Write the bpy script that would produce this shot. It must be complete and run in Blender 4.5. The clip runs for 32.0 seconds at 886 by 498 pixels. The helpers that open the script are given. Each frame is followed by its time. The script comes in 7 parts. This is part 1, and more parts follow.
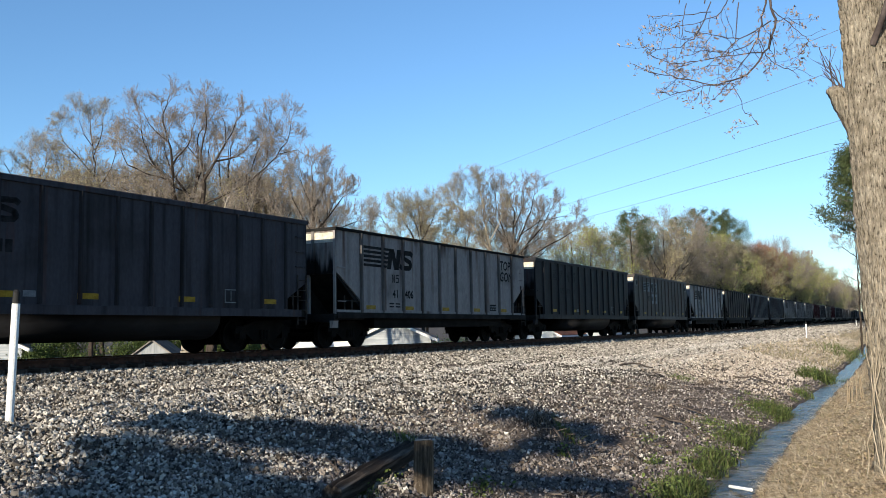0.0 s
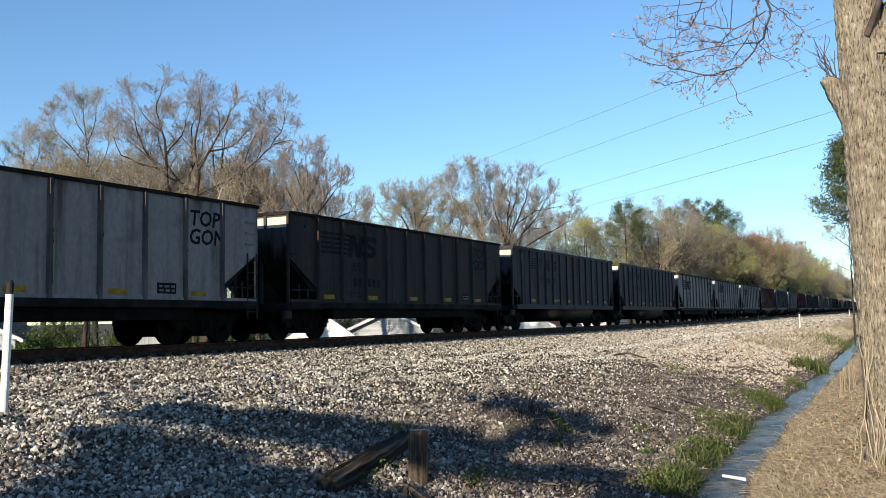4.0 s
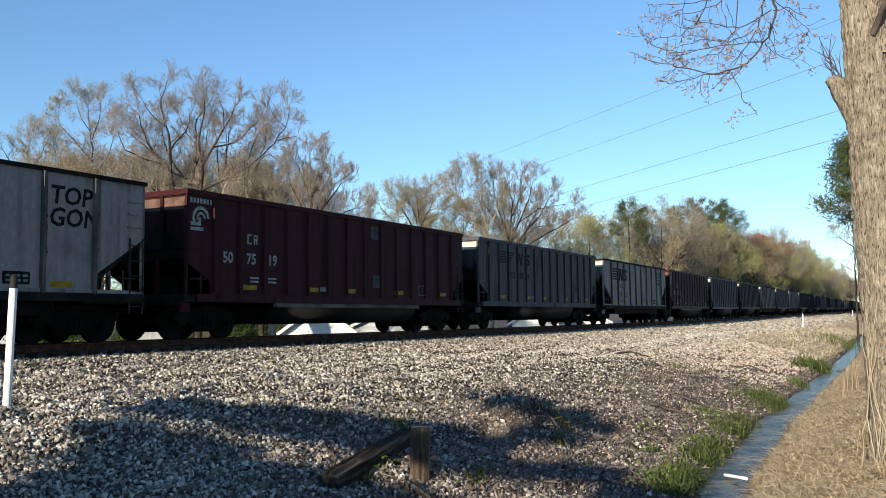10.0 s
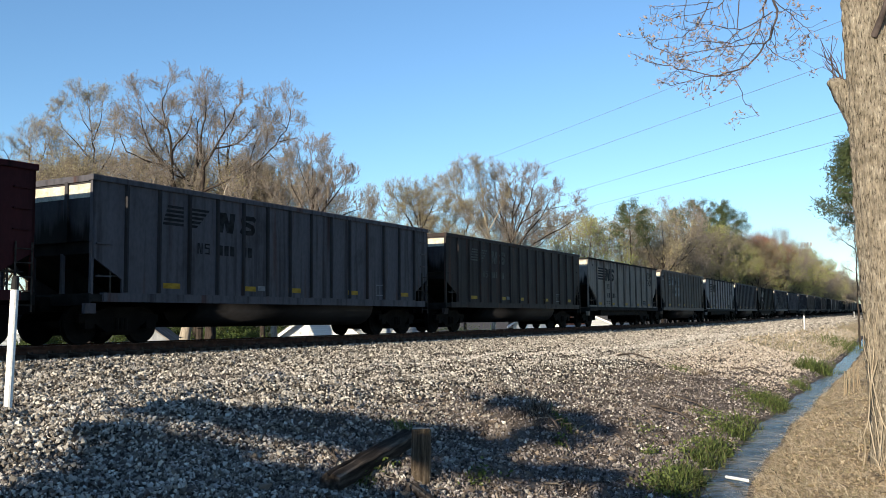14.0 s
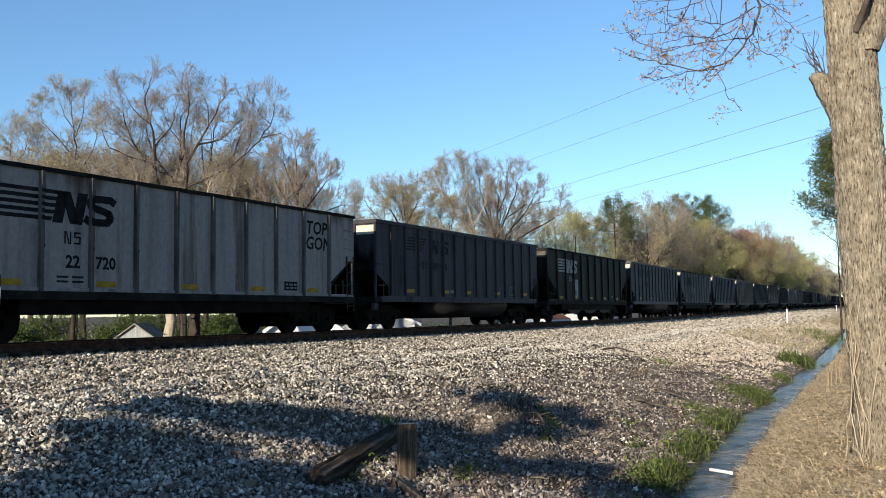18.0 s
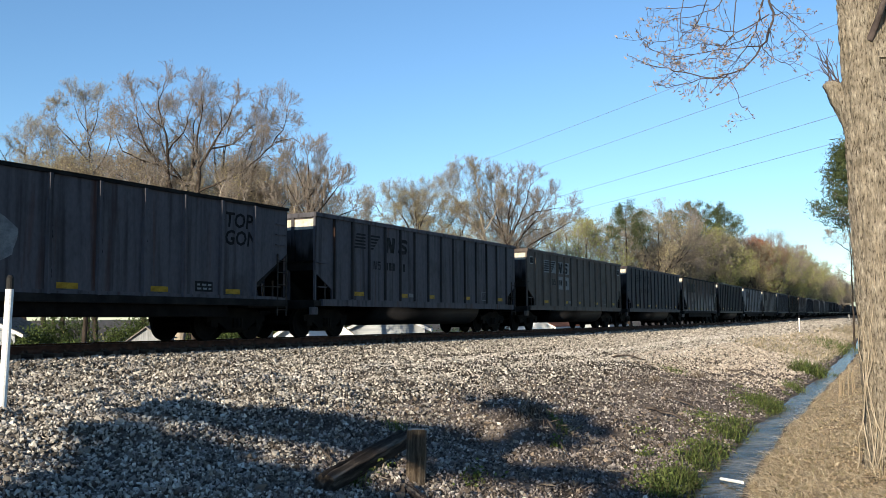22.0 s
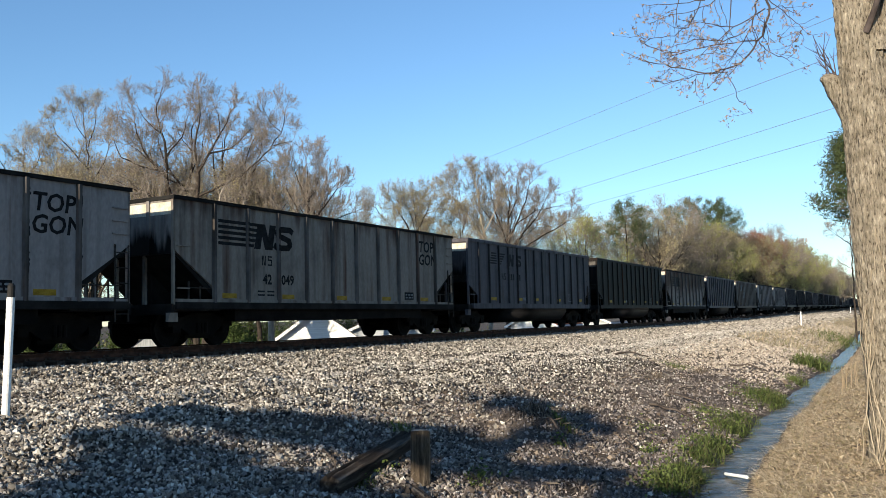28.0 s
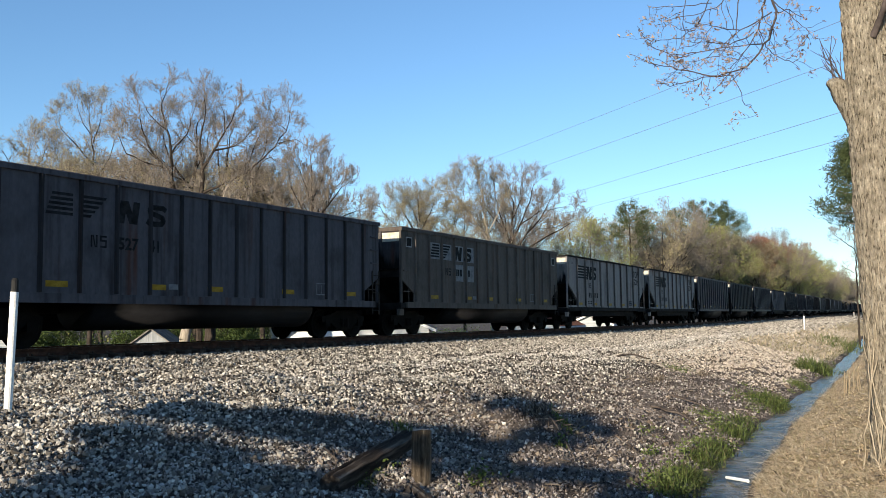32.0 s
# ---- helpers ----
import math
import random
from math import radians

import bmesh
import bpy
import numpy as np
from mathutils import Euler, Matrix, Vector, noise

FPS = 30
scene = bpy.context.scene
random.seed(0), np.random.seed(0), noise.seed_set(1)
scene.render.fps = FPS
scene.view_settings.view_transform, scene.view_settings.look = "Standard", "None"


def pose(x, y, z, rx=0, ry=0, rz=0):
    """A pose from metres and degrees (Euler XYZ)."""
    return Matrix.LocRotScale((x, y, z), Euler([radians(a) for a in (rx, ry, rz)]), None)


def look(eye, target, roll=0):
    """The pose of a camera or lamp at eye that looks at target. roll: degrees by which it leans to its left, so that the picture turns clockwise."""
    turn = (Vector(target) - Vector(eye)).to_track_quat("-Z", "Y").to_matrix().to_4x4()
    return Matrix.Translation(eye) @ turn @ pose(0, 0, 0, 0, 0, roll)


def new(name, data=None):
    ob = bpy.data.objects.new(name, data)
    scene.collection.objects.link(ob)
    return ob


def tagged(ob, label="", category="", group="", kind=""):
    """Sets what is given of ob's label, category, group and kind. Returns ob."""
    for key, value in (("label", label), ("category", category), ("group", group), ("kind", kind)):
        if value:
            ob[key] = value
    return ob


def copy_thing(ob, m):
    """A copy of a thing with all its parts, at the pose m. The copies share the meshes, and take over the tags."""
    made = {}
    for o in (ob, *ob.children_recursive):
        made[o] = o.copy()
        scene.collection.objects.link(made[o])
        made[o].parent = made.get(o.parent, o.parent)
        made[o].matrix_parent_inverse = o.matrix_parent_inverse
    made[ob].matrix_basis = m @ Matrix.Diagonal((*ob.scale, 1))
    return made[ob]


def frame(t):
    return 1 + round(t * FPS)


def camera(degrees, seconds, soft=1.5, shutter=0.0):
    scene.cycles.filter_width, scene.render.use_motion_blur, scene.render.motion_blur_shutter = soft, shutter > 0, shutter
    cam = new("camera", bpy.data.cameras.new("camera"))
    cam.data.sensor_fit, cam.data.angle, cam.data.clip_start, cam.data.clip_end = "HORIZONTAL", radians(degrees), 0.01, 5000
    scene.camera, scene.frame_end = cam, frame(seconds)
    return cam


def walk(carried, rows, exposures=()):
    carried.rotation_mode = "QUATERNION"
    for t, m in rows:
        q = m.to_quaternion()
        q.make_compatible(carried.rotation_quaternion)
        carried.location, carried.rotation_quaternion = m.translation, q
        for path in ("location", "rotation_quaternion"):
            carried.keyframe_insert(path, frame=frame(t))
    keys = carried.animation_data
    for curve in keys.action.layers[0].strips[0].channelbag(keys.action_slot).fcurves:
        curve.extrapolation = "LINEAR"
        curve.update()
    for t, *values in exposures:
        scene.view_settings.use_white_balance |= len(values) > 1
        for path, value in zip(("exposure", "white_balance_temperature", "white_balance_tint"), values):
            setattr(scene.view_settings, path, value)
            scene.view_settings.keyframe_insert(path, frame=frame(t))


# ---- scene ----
# the camera stands on the ditch bank and is held by a slightly unsteady mount
cam = camera(52.27, 32.0, soft=0.75)
EYE = (0.0, 0.0, 0.509)
# seconds, turn to the left of the track's far line, tilt up, lean to the left (radians)
WALK = [
    (0, 0.46637, 0.08876, -0.01800), (0.5, 0.46678, 0.08768, -0.01881), (1, 0.46607, 0.08076, -0.02298), (1.5, 0.46342, 0.07697, -0.02516),
    (2, 0.46374, 0.07439, -0.02199), (2.5, 0.46469, 0.07399, -0.01667), (3, 0.46289, 0.07721, -0.01697), (3.5, 0.46048, 0.07943, -0.01996),
    (5.5, 0.45961, 0.07144, -0.00915), (6, 0.45791, 0.07433, -0.00910), (6.5, 0.45545, 0.07423, -0.00956), (7, 0.45932, 0.07260, -0.00818),
    (7.5, 0.46344, 0.07475, -0.00925), (8, 0.46538, 0.07408, -0.00697), (8.5, 0.46426, 0.07436, -0.00444), (9, 0.46256, 0.07689, -0.00338),
    (9.5, 0.46311, 0.07694, -0.00699), (10, 0.46418, 0.07497, -0.01138), (10.5, 0.46811, 0.07688, -0.01091), (11, 0.46831, 0.07669, -0.01100),
    (11.5, 0.46659, 0.07535, -0.01033), (12, 0.46571, 0.07719, -0.00642), (12.5, 0.46573, 0.07612, -0.00959), (13, 0.46435, 0.07527, -0.01215),
    (13.5, 0.46343, 0.07661, -0.01362), (14, 0.46545, 0.07676, -0.01073), (14.5, 0.46598, 0.07512, -0.01267), (16.5, 0.45700, 0.07394, -0.01945),
    (17, 0.45414, 0.07471, -0.02028), (17.5, 0.45047, 0.07080, -0.01849), (18, 0.44890, 0.07125, -0.01607), (18.5, 0.45042, 0.07226, -0.01458),
    (19, 0.45113, 0.07242, -0.01513), (19.5, 0.45151, 0.06967, -0.01774), (20, 0.45406, 0.06712, -0.01059), (20.5, 0.45580, 0.06897, -0.01374),
    (21, 0.45835, 0.07335, -0.00734), (21.5, 0.46145, 0.07693, -0.00356), (22, 0.46098, 0.07786, -0.00708), (22.5, 0.45846, 0.07833, -0.00981),
    (23, 0.45821, 0.07846, -0.01107), (23.5, 0.45590, 0.08063, -0.01154), (24, 0.45372, 0.07891, -0.00646), (24.5, 0.45258, 0.07674, -0.01085),
    (25, 0.45143, 0.07671, -0.02304), (25.5, 0.45680, 0.07592, -0.02546), (27.5, 0.46020, 0.07910, -0.01946), (28, 0.46131, 0.07815, -0.02569),
    (28.5, 0.46246, 0.07627, -0.02562), (29, 0.46390, 0.07683, -0.02675), (29.5, 0.46581, 0.07850, -0.02635), (30, 0.46530, 0.07649, -0.02386),
    (30.5, 0.46278, 0.07315, -0.01504), (31, 0.46066, 0.07246, -0.00733), (31.5, 0.46481, 0.07592, -0.01547), (32, 0.46515, 0.07801, -0.01316),
]


def aim(yaw, tilt, lean):
    way = Vector((math.cos(yaw) * math.cos(tilt), math.sin(yaw) * math.cos(tilt), math.sin(tilt)))
    return look(EYE, Vector(EYE) + way, math.degrees(lean))


walk(cam, [(t, aim(a, b, c)) for t, a, b, c in WALK], exposures=[(0, 0.84, 6270, 6), (1, 0.84, 6300, 6), (2, 0.84, 6400, 6), (3, 0.88, 6520, 6), (6, 0.89, 6550, 6), (32, 0.88, 6550, 6)])

# daylight: a clear sky with a low sun behind the train's near end
SUN_ELEV, SUN_TRAVEL = radians(16), radians(-3.2)   # the light travels along the track
world = bpy.data.worlds.new("sky")
scene.world = world
world.use_nodes = True
wn, wl = world.node_tree.nodes, world.node_tree.links
sky = wn.new("ShaderNodeTexSky")
sky.sky_type = 'NISHITA'
sky.sun_disc = False
sky.sun_elevation = SUN_ELEV
sky.sun_rotation = math.pi * 1.5 - SUN_TRAVEL
sky.air_density, sky.dust_density, sky.ozone_density = 1.0, 0.05, 4.5
wl.new(sky.outputs[0], wn["Background"].inputs[0])
wn["Background"].inputs[1].default_value = 0.105
sun_data = bpy.data.lights.new("sun", "SUN")
sun_data.energy, sun_data.angle, sun_data.color = 5.0, radians(0.6), (1.0, 0.86, 0.68)
sun = new("sun", sun_data)
sun.matrix_basis = look((0, 0, 0), (math.cos(SUN_TRAVEL) * math.cos(SUN_ELEV), math.sin(SUN_TRAVEL) * math.cos(SUN_ELEV), -math.sin(SUN_ELEV)))

# ---------------------------------------------------------------- materials

def material(name, rough=0.8, metal=0.0):
    m = bpy.data.materials.new(name)
    m.use_nodes = True
    b = m.node_tree.nodes["Principled BSDF"]
    b.inputs["Roughness"].default_value, b.inputs["Metallic"].default_value = rough, metal
    b.inputs["Specular IOR Level"].default_value = 0.5 if rough < 0.5 or metal else 0.08
    return m, m.node_tree.nodes, m.node_tree.links, b


def ramp(nodes, stops):
    r = nodes.new("ShaderNodeValToRGB")
    while len(r.color_ramp.elements) < len(stops):
        r.color_ramp.elements.new(0.5)
    for e, (at, c) in zip(r.color_ramp.elements, stops):
        e.position, e.color = at, (*c, 1)
    return r


def surface(name, stops, scale=4.0, rough=0.8, fine=None, fine_mix=0.35, bump=0.3, bump_scale=None, metal=0.0, stretch=(1, 1, 1), detail=5.0, spot=None):
    """A two-scale noise material in object space: stops colour the coarse noise, fine darkens and lightens the grain."""
    m, n, l, b = material(name, rough, metal)
    tc = n.new("ShaderNodeTexCoord")
    mp = n.new("ShaderNodeMapping")
    mp.inputs["Scale"].default_value = stretch
    l.new(tc.outputs["Object"], mp.inputs[0])
    t = n.new("ShaderNodeTexNoise")
    t.inputs["Scale"].default_value, t.inputs["Detail"].default_value = scale, detail
    l.new(mp.outputs[0], t.inputs["Vector"])
    r = ramp(n, stops)
    l.new(t.outputs[0], r.inputs[0])
    f = n.new("ShaderNodeTexNoise")
    f.inputs["Scale"].default_value, f.inputs["Detail"].default_value = fine or scale * 9, 4.0
    l.new(mp.outputs[0], f.inputs["Vector"])
    g = ramp(n, [(0.3, (0.55, 0.55, 0.55)), (0.7, (1.25, 1.25, 1.25))])
    l.new(f.outputs[0], g.inputs[0])
    mx = n.new("ShaderNodeMix")
    mx.data_type, mx.blend_type = 'RGBA', 'MULTIPLY'
    mx.inputs[0].default_value = fine_mix
    l.new(r.outputs[0], mx.inputs[6])
    l.new(g.outputs[0], mx.inputs[7])
    l.new(mx.outputs[2], b.inputs["Base Color"])
    bp = n.new("ShaderNodeBump")
    bp.inputs["Strength"].default_value, bp.inputs["Distance"].default_value = bump, 0.02
    l.new(f.outputs[0], bp.inputs["Height"])
    l.new(bp.outputs[0], b.inputs["Normal"])
    return m


def car_paint(name, base, grime=(0.014, 0.013, 0.012), rust=(0.06, 0.024, 0.014), rusty=0.3, dirty=0.5, top=0.0, runs=0.9):
    """Weathered coal-car paint: vertical run-down streaks of grime and rust over the paint."""
    m, n, l, b = material(name, 0.62)
    tc = n.new("ShaderNodeTexCoord")
    geo = n.new("ShaderNodeObjectInfo")
    add = n.new("ShaderNodeVectorMath")
    l.new(tc.outputs["Object"], add.inputs[0])
    l.new(geo.outputs["Location"], add.inputs[1])
    add.operation = 'ADD'

    def noise_at(stretch, scale, detail=5.0):
        mp = n.new("ShaderNodeMapping")
        mp.inputs["Scale"].default_value = stretch
        l.new(tc.outputs["Object"], mp.inputs[0])
        t = n.new("ShaderNodeTexNoise")
        t.noise_dimensions = '4D'
        t.inputs["Scale"].default_value, t.inputs["Detail"].default_value = scale, detail
        l.new(mp.outputs[0], t.inputs["Vector"])
        mul = n.new("ShaderNodeMath")
        mul.operation = 'MULTIPLY'
        mul.inputs[1].default_value = 37.0
        l.new(geo.outputs["Random"], mul.inputs[0])
        l.new(mul.outputs[0], t.inputs["W"])
        return t
    streak = noise_at((1.0, 1.0, 0.07), 3.4)
    run = noise_at((1.0, 1.0, 0.05), 5.0)
    cloud = noise_at((1, 1, 1), 0.9)
    grain = noise_at((1, 1, 0.5), 14)
    rs = ramp(n, [(0.62 - 0.22 * rusty, (0, 0, 0)), (0.78, (1, 1, 1))])
    l.new(streak.outputs[0], rs.inputs[0])
    ds = ramp(n, [(0.66 - 0.34 * dirty, (0, 0, 0)), (0.86 - 0.1 * dirty, (0.75, 0.75, 0.75))])
    l.new(cloud.outputs[0], ds.inputs[0])

    def mix(kind, fac, a, c):
        x = n.new("ShaderNodeMix")
        x.data_type, x.blend_type = 'RGBA', kind
        for sock, v in ((0, fac), (6, a), (7, c)):
            if hasattr(v, "links"):
                l.new(v, x.inputs[sock])
            else:
                x.inputs[sock].default_value = v
        return x.outputs[2]
    c1 = mix('MIX', rs.outputs[0], (*base, 1), (*rust, 1))
    if top:
        # rust that has run down from the top chord
        sep = n.new("ShaderNodeSeparateXYZ")
        l.new(tc.outputs["Object"], sep.inputs[0])
        up = n.new("ShaderNodeMath")
        up.operation = 'MULTIPLY_ADD'
        up.inputs[1].default_value, up.inputs[2].default_value = 0.3, top - 1.0
        l.new(sep.outputs[2], up.inputs[0])
        both = n.new("ShaderNodeMath")
        both.operation = 'ADD'
        l.new(up.outputs[0], both.inputs[0])
        l.new(noise_at((1.0, 1.0, 0.09), 2.2).outputs[0], both.inputs[1])
        tr = ramp(n, [(0.46, (0, 0, 0)), (0.66, (0.95, 0.95, 0.95))])
        l.new(both.outputs[0], tr.inputs[0])
        c1 = mix('MIX', tr.outputs[0], c1, (0.048, 0.021, 0.014, 1))
    c2 = mix('MIX', ds.outputs[0], c1, (*grime, 1))
    rr = ramp(n, [(0.35, (1.1, 1.1, 1.1)), (0.52, (0.95, 0.95, 0.95)), (0.7, (0.36, 0.34, 0.32))])
    l.new(run.outputs[0], rr.inputs[0])
    c2 = mix('MULTIPLY', runs, c2, rr.outputs[0])
    gr = ramp(n, [(0.3, (0.7, 0.7, 0.7)), (0.7, (1.15, 1.15, 1.15))])
    l.new(grain.outputs[0], gr.inputs[0])
    l.new(mix('MULTIPLY', 0.6, c2, gr.outputs[0]), b.inputs["Base Color"])
    bp = n.new("ShaderNodeBump")
    bp.inputs["Strength"].default_value, bp.inputs["Distance"].default_value = 0.25, 0.02
    l.new(cloud.outputs[0], bp.inputs["Height"])
    l.new(bp.outputs[0], b.inputs["Normal"])
    return m


def graded_end_paint(name, base):
    """End-sheet paint that turns near-black towards the bottom, ragged at its upper edge."""
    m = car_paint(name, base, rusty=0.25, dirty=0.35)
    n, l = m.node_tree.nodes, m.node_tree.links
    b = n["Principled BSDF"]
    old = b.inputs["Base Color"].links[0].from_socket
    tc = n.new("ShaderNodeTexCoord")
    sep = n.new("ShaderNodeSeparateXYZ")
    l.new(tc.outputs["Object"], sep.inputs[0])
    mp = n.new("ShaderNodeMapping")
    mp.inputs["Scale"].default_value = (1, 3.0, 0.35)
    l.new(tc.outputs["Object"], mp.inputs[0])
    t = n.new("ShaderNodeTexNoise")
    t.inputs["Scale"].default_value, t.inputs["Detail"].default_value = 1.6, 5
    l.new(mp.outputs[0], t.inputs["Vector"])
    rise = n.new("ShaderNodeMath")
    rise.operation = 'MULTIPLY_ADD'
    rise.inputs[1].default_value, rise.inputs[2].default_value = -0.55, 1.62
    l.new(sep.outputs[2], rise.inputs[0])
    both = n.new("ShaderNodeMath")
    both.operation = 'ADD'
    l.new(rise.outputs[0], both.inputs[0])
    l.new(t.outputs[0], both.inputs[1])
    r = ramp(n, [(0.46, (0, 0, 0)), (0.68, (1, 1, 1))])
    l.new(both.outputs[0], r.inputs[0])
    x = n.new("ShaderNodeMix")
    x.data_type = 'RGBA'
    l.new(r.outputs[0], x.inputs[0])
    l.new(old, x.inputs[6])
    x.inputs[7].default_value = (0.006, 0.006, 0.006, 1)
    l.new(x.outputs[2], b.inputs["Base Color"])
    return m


def island_mix(name, colours, rough=0.9, translucent=0.0):
    """Many loose pieces in one mesh, each with a colour of its own."""
    m, n, l, b = material(name, rough)
    g = n.new("ShaderNodeNewGeometry")
    r = ramp(n, [(i / max(1, len(colours) - 1), c) for i, c in enumerate(colours)])
    l.new(g.outputs["Random Per Island"], r.inputs[0])
    l.new(r.outputs[0], b.inputs["Base Color"])
    if translucent:
        tr = n.new("ShaderNodeBsdfTranslucent")
        l.new(r.outputs[0], tr.inputs["Color"])
        mx = n.new("ShaderNodeMixShader")
        mx.inputs[0].default_value = translucent
        l.new(b.outputs[0], mx.inputs[1])
        l.new(tr.outputs[0], mx.inputs[2])
        l.new(mx.outputs[0], n["Material Output"].inputs["Surface"])
    return m


def gravel(name, dark, mid, pale, scale=20.0):
    """Packed broken stone for ground that is seen from afar: a cell to a stone, dark joints between."""
    m, n, l, bs = material(name, 0.95)
    tc = n.new("ShaderNodeTexCoord")
    v = n.new("ShaderNodeTexVoronoi")
    v.inputs["Scale"].default_value = scale
    l.new(tc.outputs["Object"], v.inputs["Vector"])
    sep = n.new("ShaderNodeSeparateColor")
    l.new(v.outputs["Color"], sep.inputs[0])
    r = ramp(n, [(0.1, dark), (0.5, mid), (0.95, pale)])
    l.new(sep.outputs[0], r.inputs[0])
    j = ramp(n, [(0.24, (1, 1, 1)), (0.56, (0.12, 0.11, 0.1))])
    l.new(v.outputs["Distance"], j.inputs[0])
    big = n.new("ShaderNodeTexNoise")
    big.inputs["Scale"].default_value, big.inputs["Detail"].default_value = 0.7, 5
    l.new(tc.outputs["Object"], big.inputs["Vector"])
    g = ramp(n, [(0.35, (0.75, 0.73, 0.7)), (0.65, (1.1, 1.1, 1.1))])
    l.new(big.outputs[0], g.inputs[0])
    last = r.outputs[0]
    for other, f in ((j, 0.9), (g, 1.0)):
        x = n.new("ShaderNodeMix")
        x.data_type, x.blend_type = 'RGBA', 'MULTIPLY'
        x.inputs[0].default_value = f
        l.new(last, x.inputs[6])
        l.new(other.outputs[0], x.inputs[7])
        last = x.outputs[2]
    l.new(last, bs.inputs["Base Color"])
    bp = n.new("ShaderNodeBump")
    bp.invert = True
    bp.inputs["Strength"].default_value, bp.inputs["Distance"].default_value = 1.0, 0.03
    l.new(v.outputs["Distance"], bp.inputs["Height"])
    l.new(bp.outputs[0], bs.inputs["Normal"])
    return m


M_STONE = island_mix("ballast_stone", [(0.026, 0.023, 0.02), (0.05, 0.044, 0.038), (0.42, 0.386, 0.34), (0.07, 0.062, 0.054), (0.19, 0.17, 0.148), (0.62, 0.58, 0.515), (0.035, 0.031, 0.027), (0.36, 0.327, 0.287)])
M_FAR_STONE = island_mix("far_stone", [(0.14, 0.125, 0.109), (0.33, 0.298, 0.26), (0.075, 0.067, 0.058), (0.46, 0.42, 0.37), (0.22, 0.198, 0.172)])
M_PALE_RUBBLE = island_mix("pale_rubble", [(0.3, 0.255, 0.21), (0.42, 0.365, 0.305), (0.16, 0.132, 0.108), (0.5, 0.44, 0.37), (0.24, 0.2, 0.165)])
M_CHIP = island_mix("chipping", [(0.36, 0.335, 0.3), (0.5, 0.46, 0.415), (0.22, 0.2, 0.178), (0.6, 0.56, 0.51)])
M_GROUND_STONE = island_mix("slope_stone", [(0.03, 0.025, 0.023), (0.13, 0.111, 0.103), (0.24, 0.21, 0.197), (0.05, 0.041, 0.038), (0.38, 0.343, 0.322), (0.08, 0.066, 0.061), (0.17, 0.143, 0.13)])
M_STRAW = island_mix("dry_grass", [(0.47, 0.365, 0.235), (0.62, 0.51, 0.36), (0.24, 0.18, 0.115), (0.7, 0.6, 0.45), (0.38, 0.285, 0.18), (0.17, 0.128, 0.085), (0.34, 0.31, 0.16)], 0.8, 0.25)
M_GREEN = island_mix("weed_leaf", [(0.06, 0.09, 0.024), (0.11, 0.145, 0.04), (0.16, 0.19, 0.065), (0.035, 0.05, 0.018), (0.14, 0.125, 0.06)], 0.6, 0.3)
M_FAR_GRASS = island_mix("far_grass", [(0.42, 0.34, 0.24), (0.33, 0.275, 0.185), (0.2, 0.19, 0.1), (0.54, 0.45, 0.33), (0.26, 0.2, 0.14)], 0.8, 0.2)
M_LITTER = island_mix("leaf_litter", [(0.08, 0.06, 0.046), (0.18, 0.142, 0.11), (0.04, 0.032, 0.027), (0.32, 0.265, 0.21), (0.11, 0.085, 0.066)], 0.9)
M_STEMS = island_mix("dead_stem", [(0.07, 0.054, 0.048), (0.2, 0.163, 0.14), (0.035, 0.028, 0.025), (0.36, 0.31, 0.27), (0.12, 0.096, 0.083), (0.26, 0.2, 0.15)], 0.9)
M_BUD = island_mix("bud", [(0.31, 0.265, 0.23), (0.25, 0.215, 0.19), (0.37, 0.315, 0.27), (0.29, 0.25, 0.2)], 0.8, 0.4)
M_BUD_OLIVE = island_mix("bud_olive", [(0.4, 0.345, 0.2), (0.33, 0.29, 0.165), (0.46, 0.395, 0.24), (0.33, 0.275, 0.18)], 0.8, 0.45)
M_BUD_GREEN = island_mix("bud_green", [(0.29, 0.33, 0.09), (0.37, 0.38, 0.13), (0.42, 0.385, 0.18), (0.24, 0.265, 0.09)], 0.8, 0.45)
M_BUD_RED = island_mix("bud_red", [(0.27, 0.09, 0.065), (0.33, 0.13, 0.09), (0.22, 0.09, 0.065), (0.3, 0.17, 0.11)], 0.8, 0.45)
M_NEEDLE = island_mix("pine_needle", [(0.042, 0.06, 0.027), (0.066, 0.088, 0.038), (0.095, 0.112, 0.05), (0.05, 0.07, 0.033)], 0.7, 0.2)
M_SOIL = surface("ground_soil", [(0.3, (0.04, 0.033, 0.029)), (0.5, (0.1, 0.083, 0.072)), (0.7, (0.17, 0.145, 0.126))], 2.3, 0.95, 26, 0.8, 1.0)
M_TAN = surface("dry_bank", [(0.3, (0.2, 0.15, 0.1)), (0.5, (0.34, 0.265, 0.18)), (0.7, (0.48, 0.385, 0.27))], 2.3, 0.95, 60, 0.95, 1.0)
M_BALLAST = gravel("ballast_bed", (0.03, 0.026, 0.023), (0.1, 0.089, 0.077), (0.24, 0.217, 0.19))
M_FARGRAVEL = gravel("gravel_path", (0.05, 0.044, 0.037), (0.2, 0.178, 0.15), (0.48, 0.435, 0.375), 17.0)
M_STEEL = surface("rail_steel", [(0.4, (0.05, 0.024, 0.016)), (0.6, (0.095, 0.045, 0.029))], 6.0, 0.8, 60, 0.4, 0.4)
M_RAILTOP = surface("rail_head", [(0.4, (0.35, 0.34, 0.33)), (0.6, (0.5, 0.49, 0.47))], 6.0, 0.3, 60, 0.3, 0.1, metal=1.0)
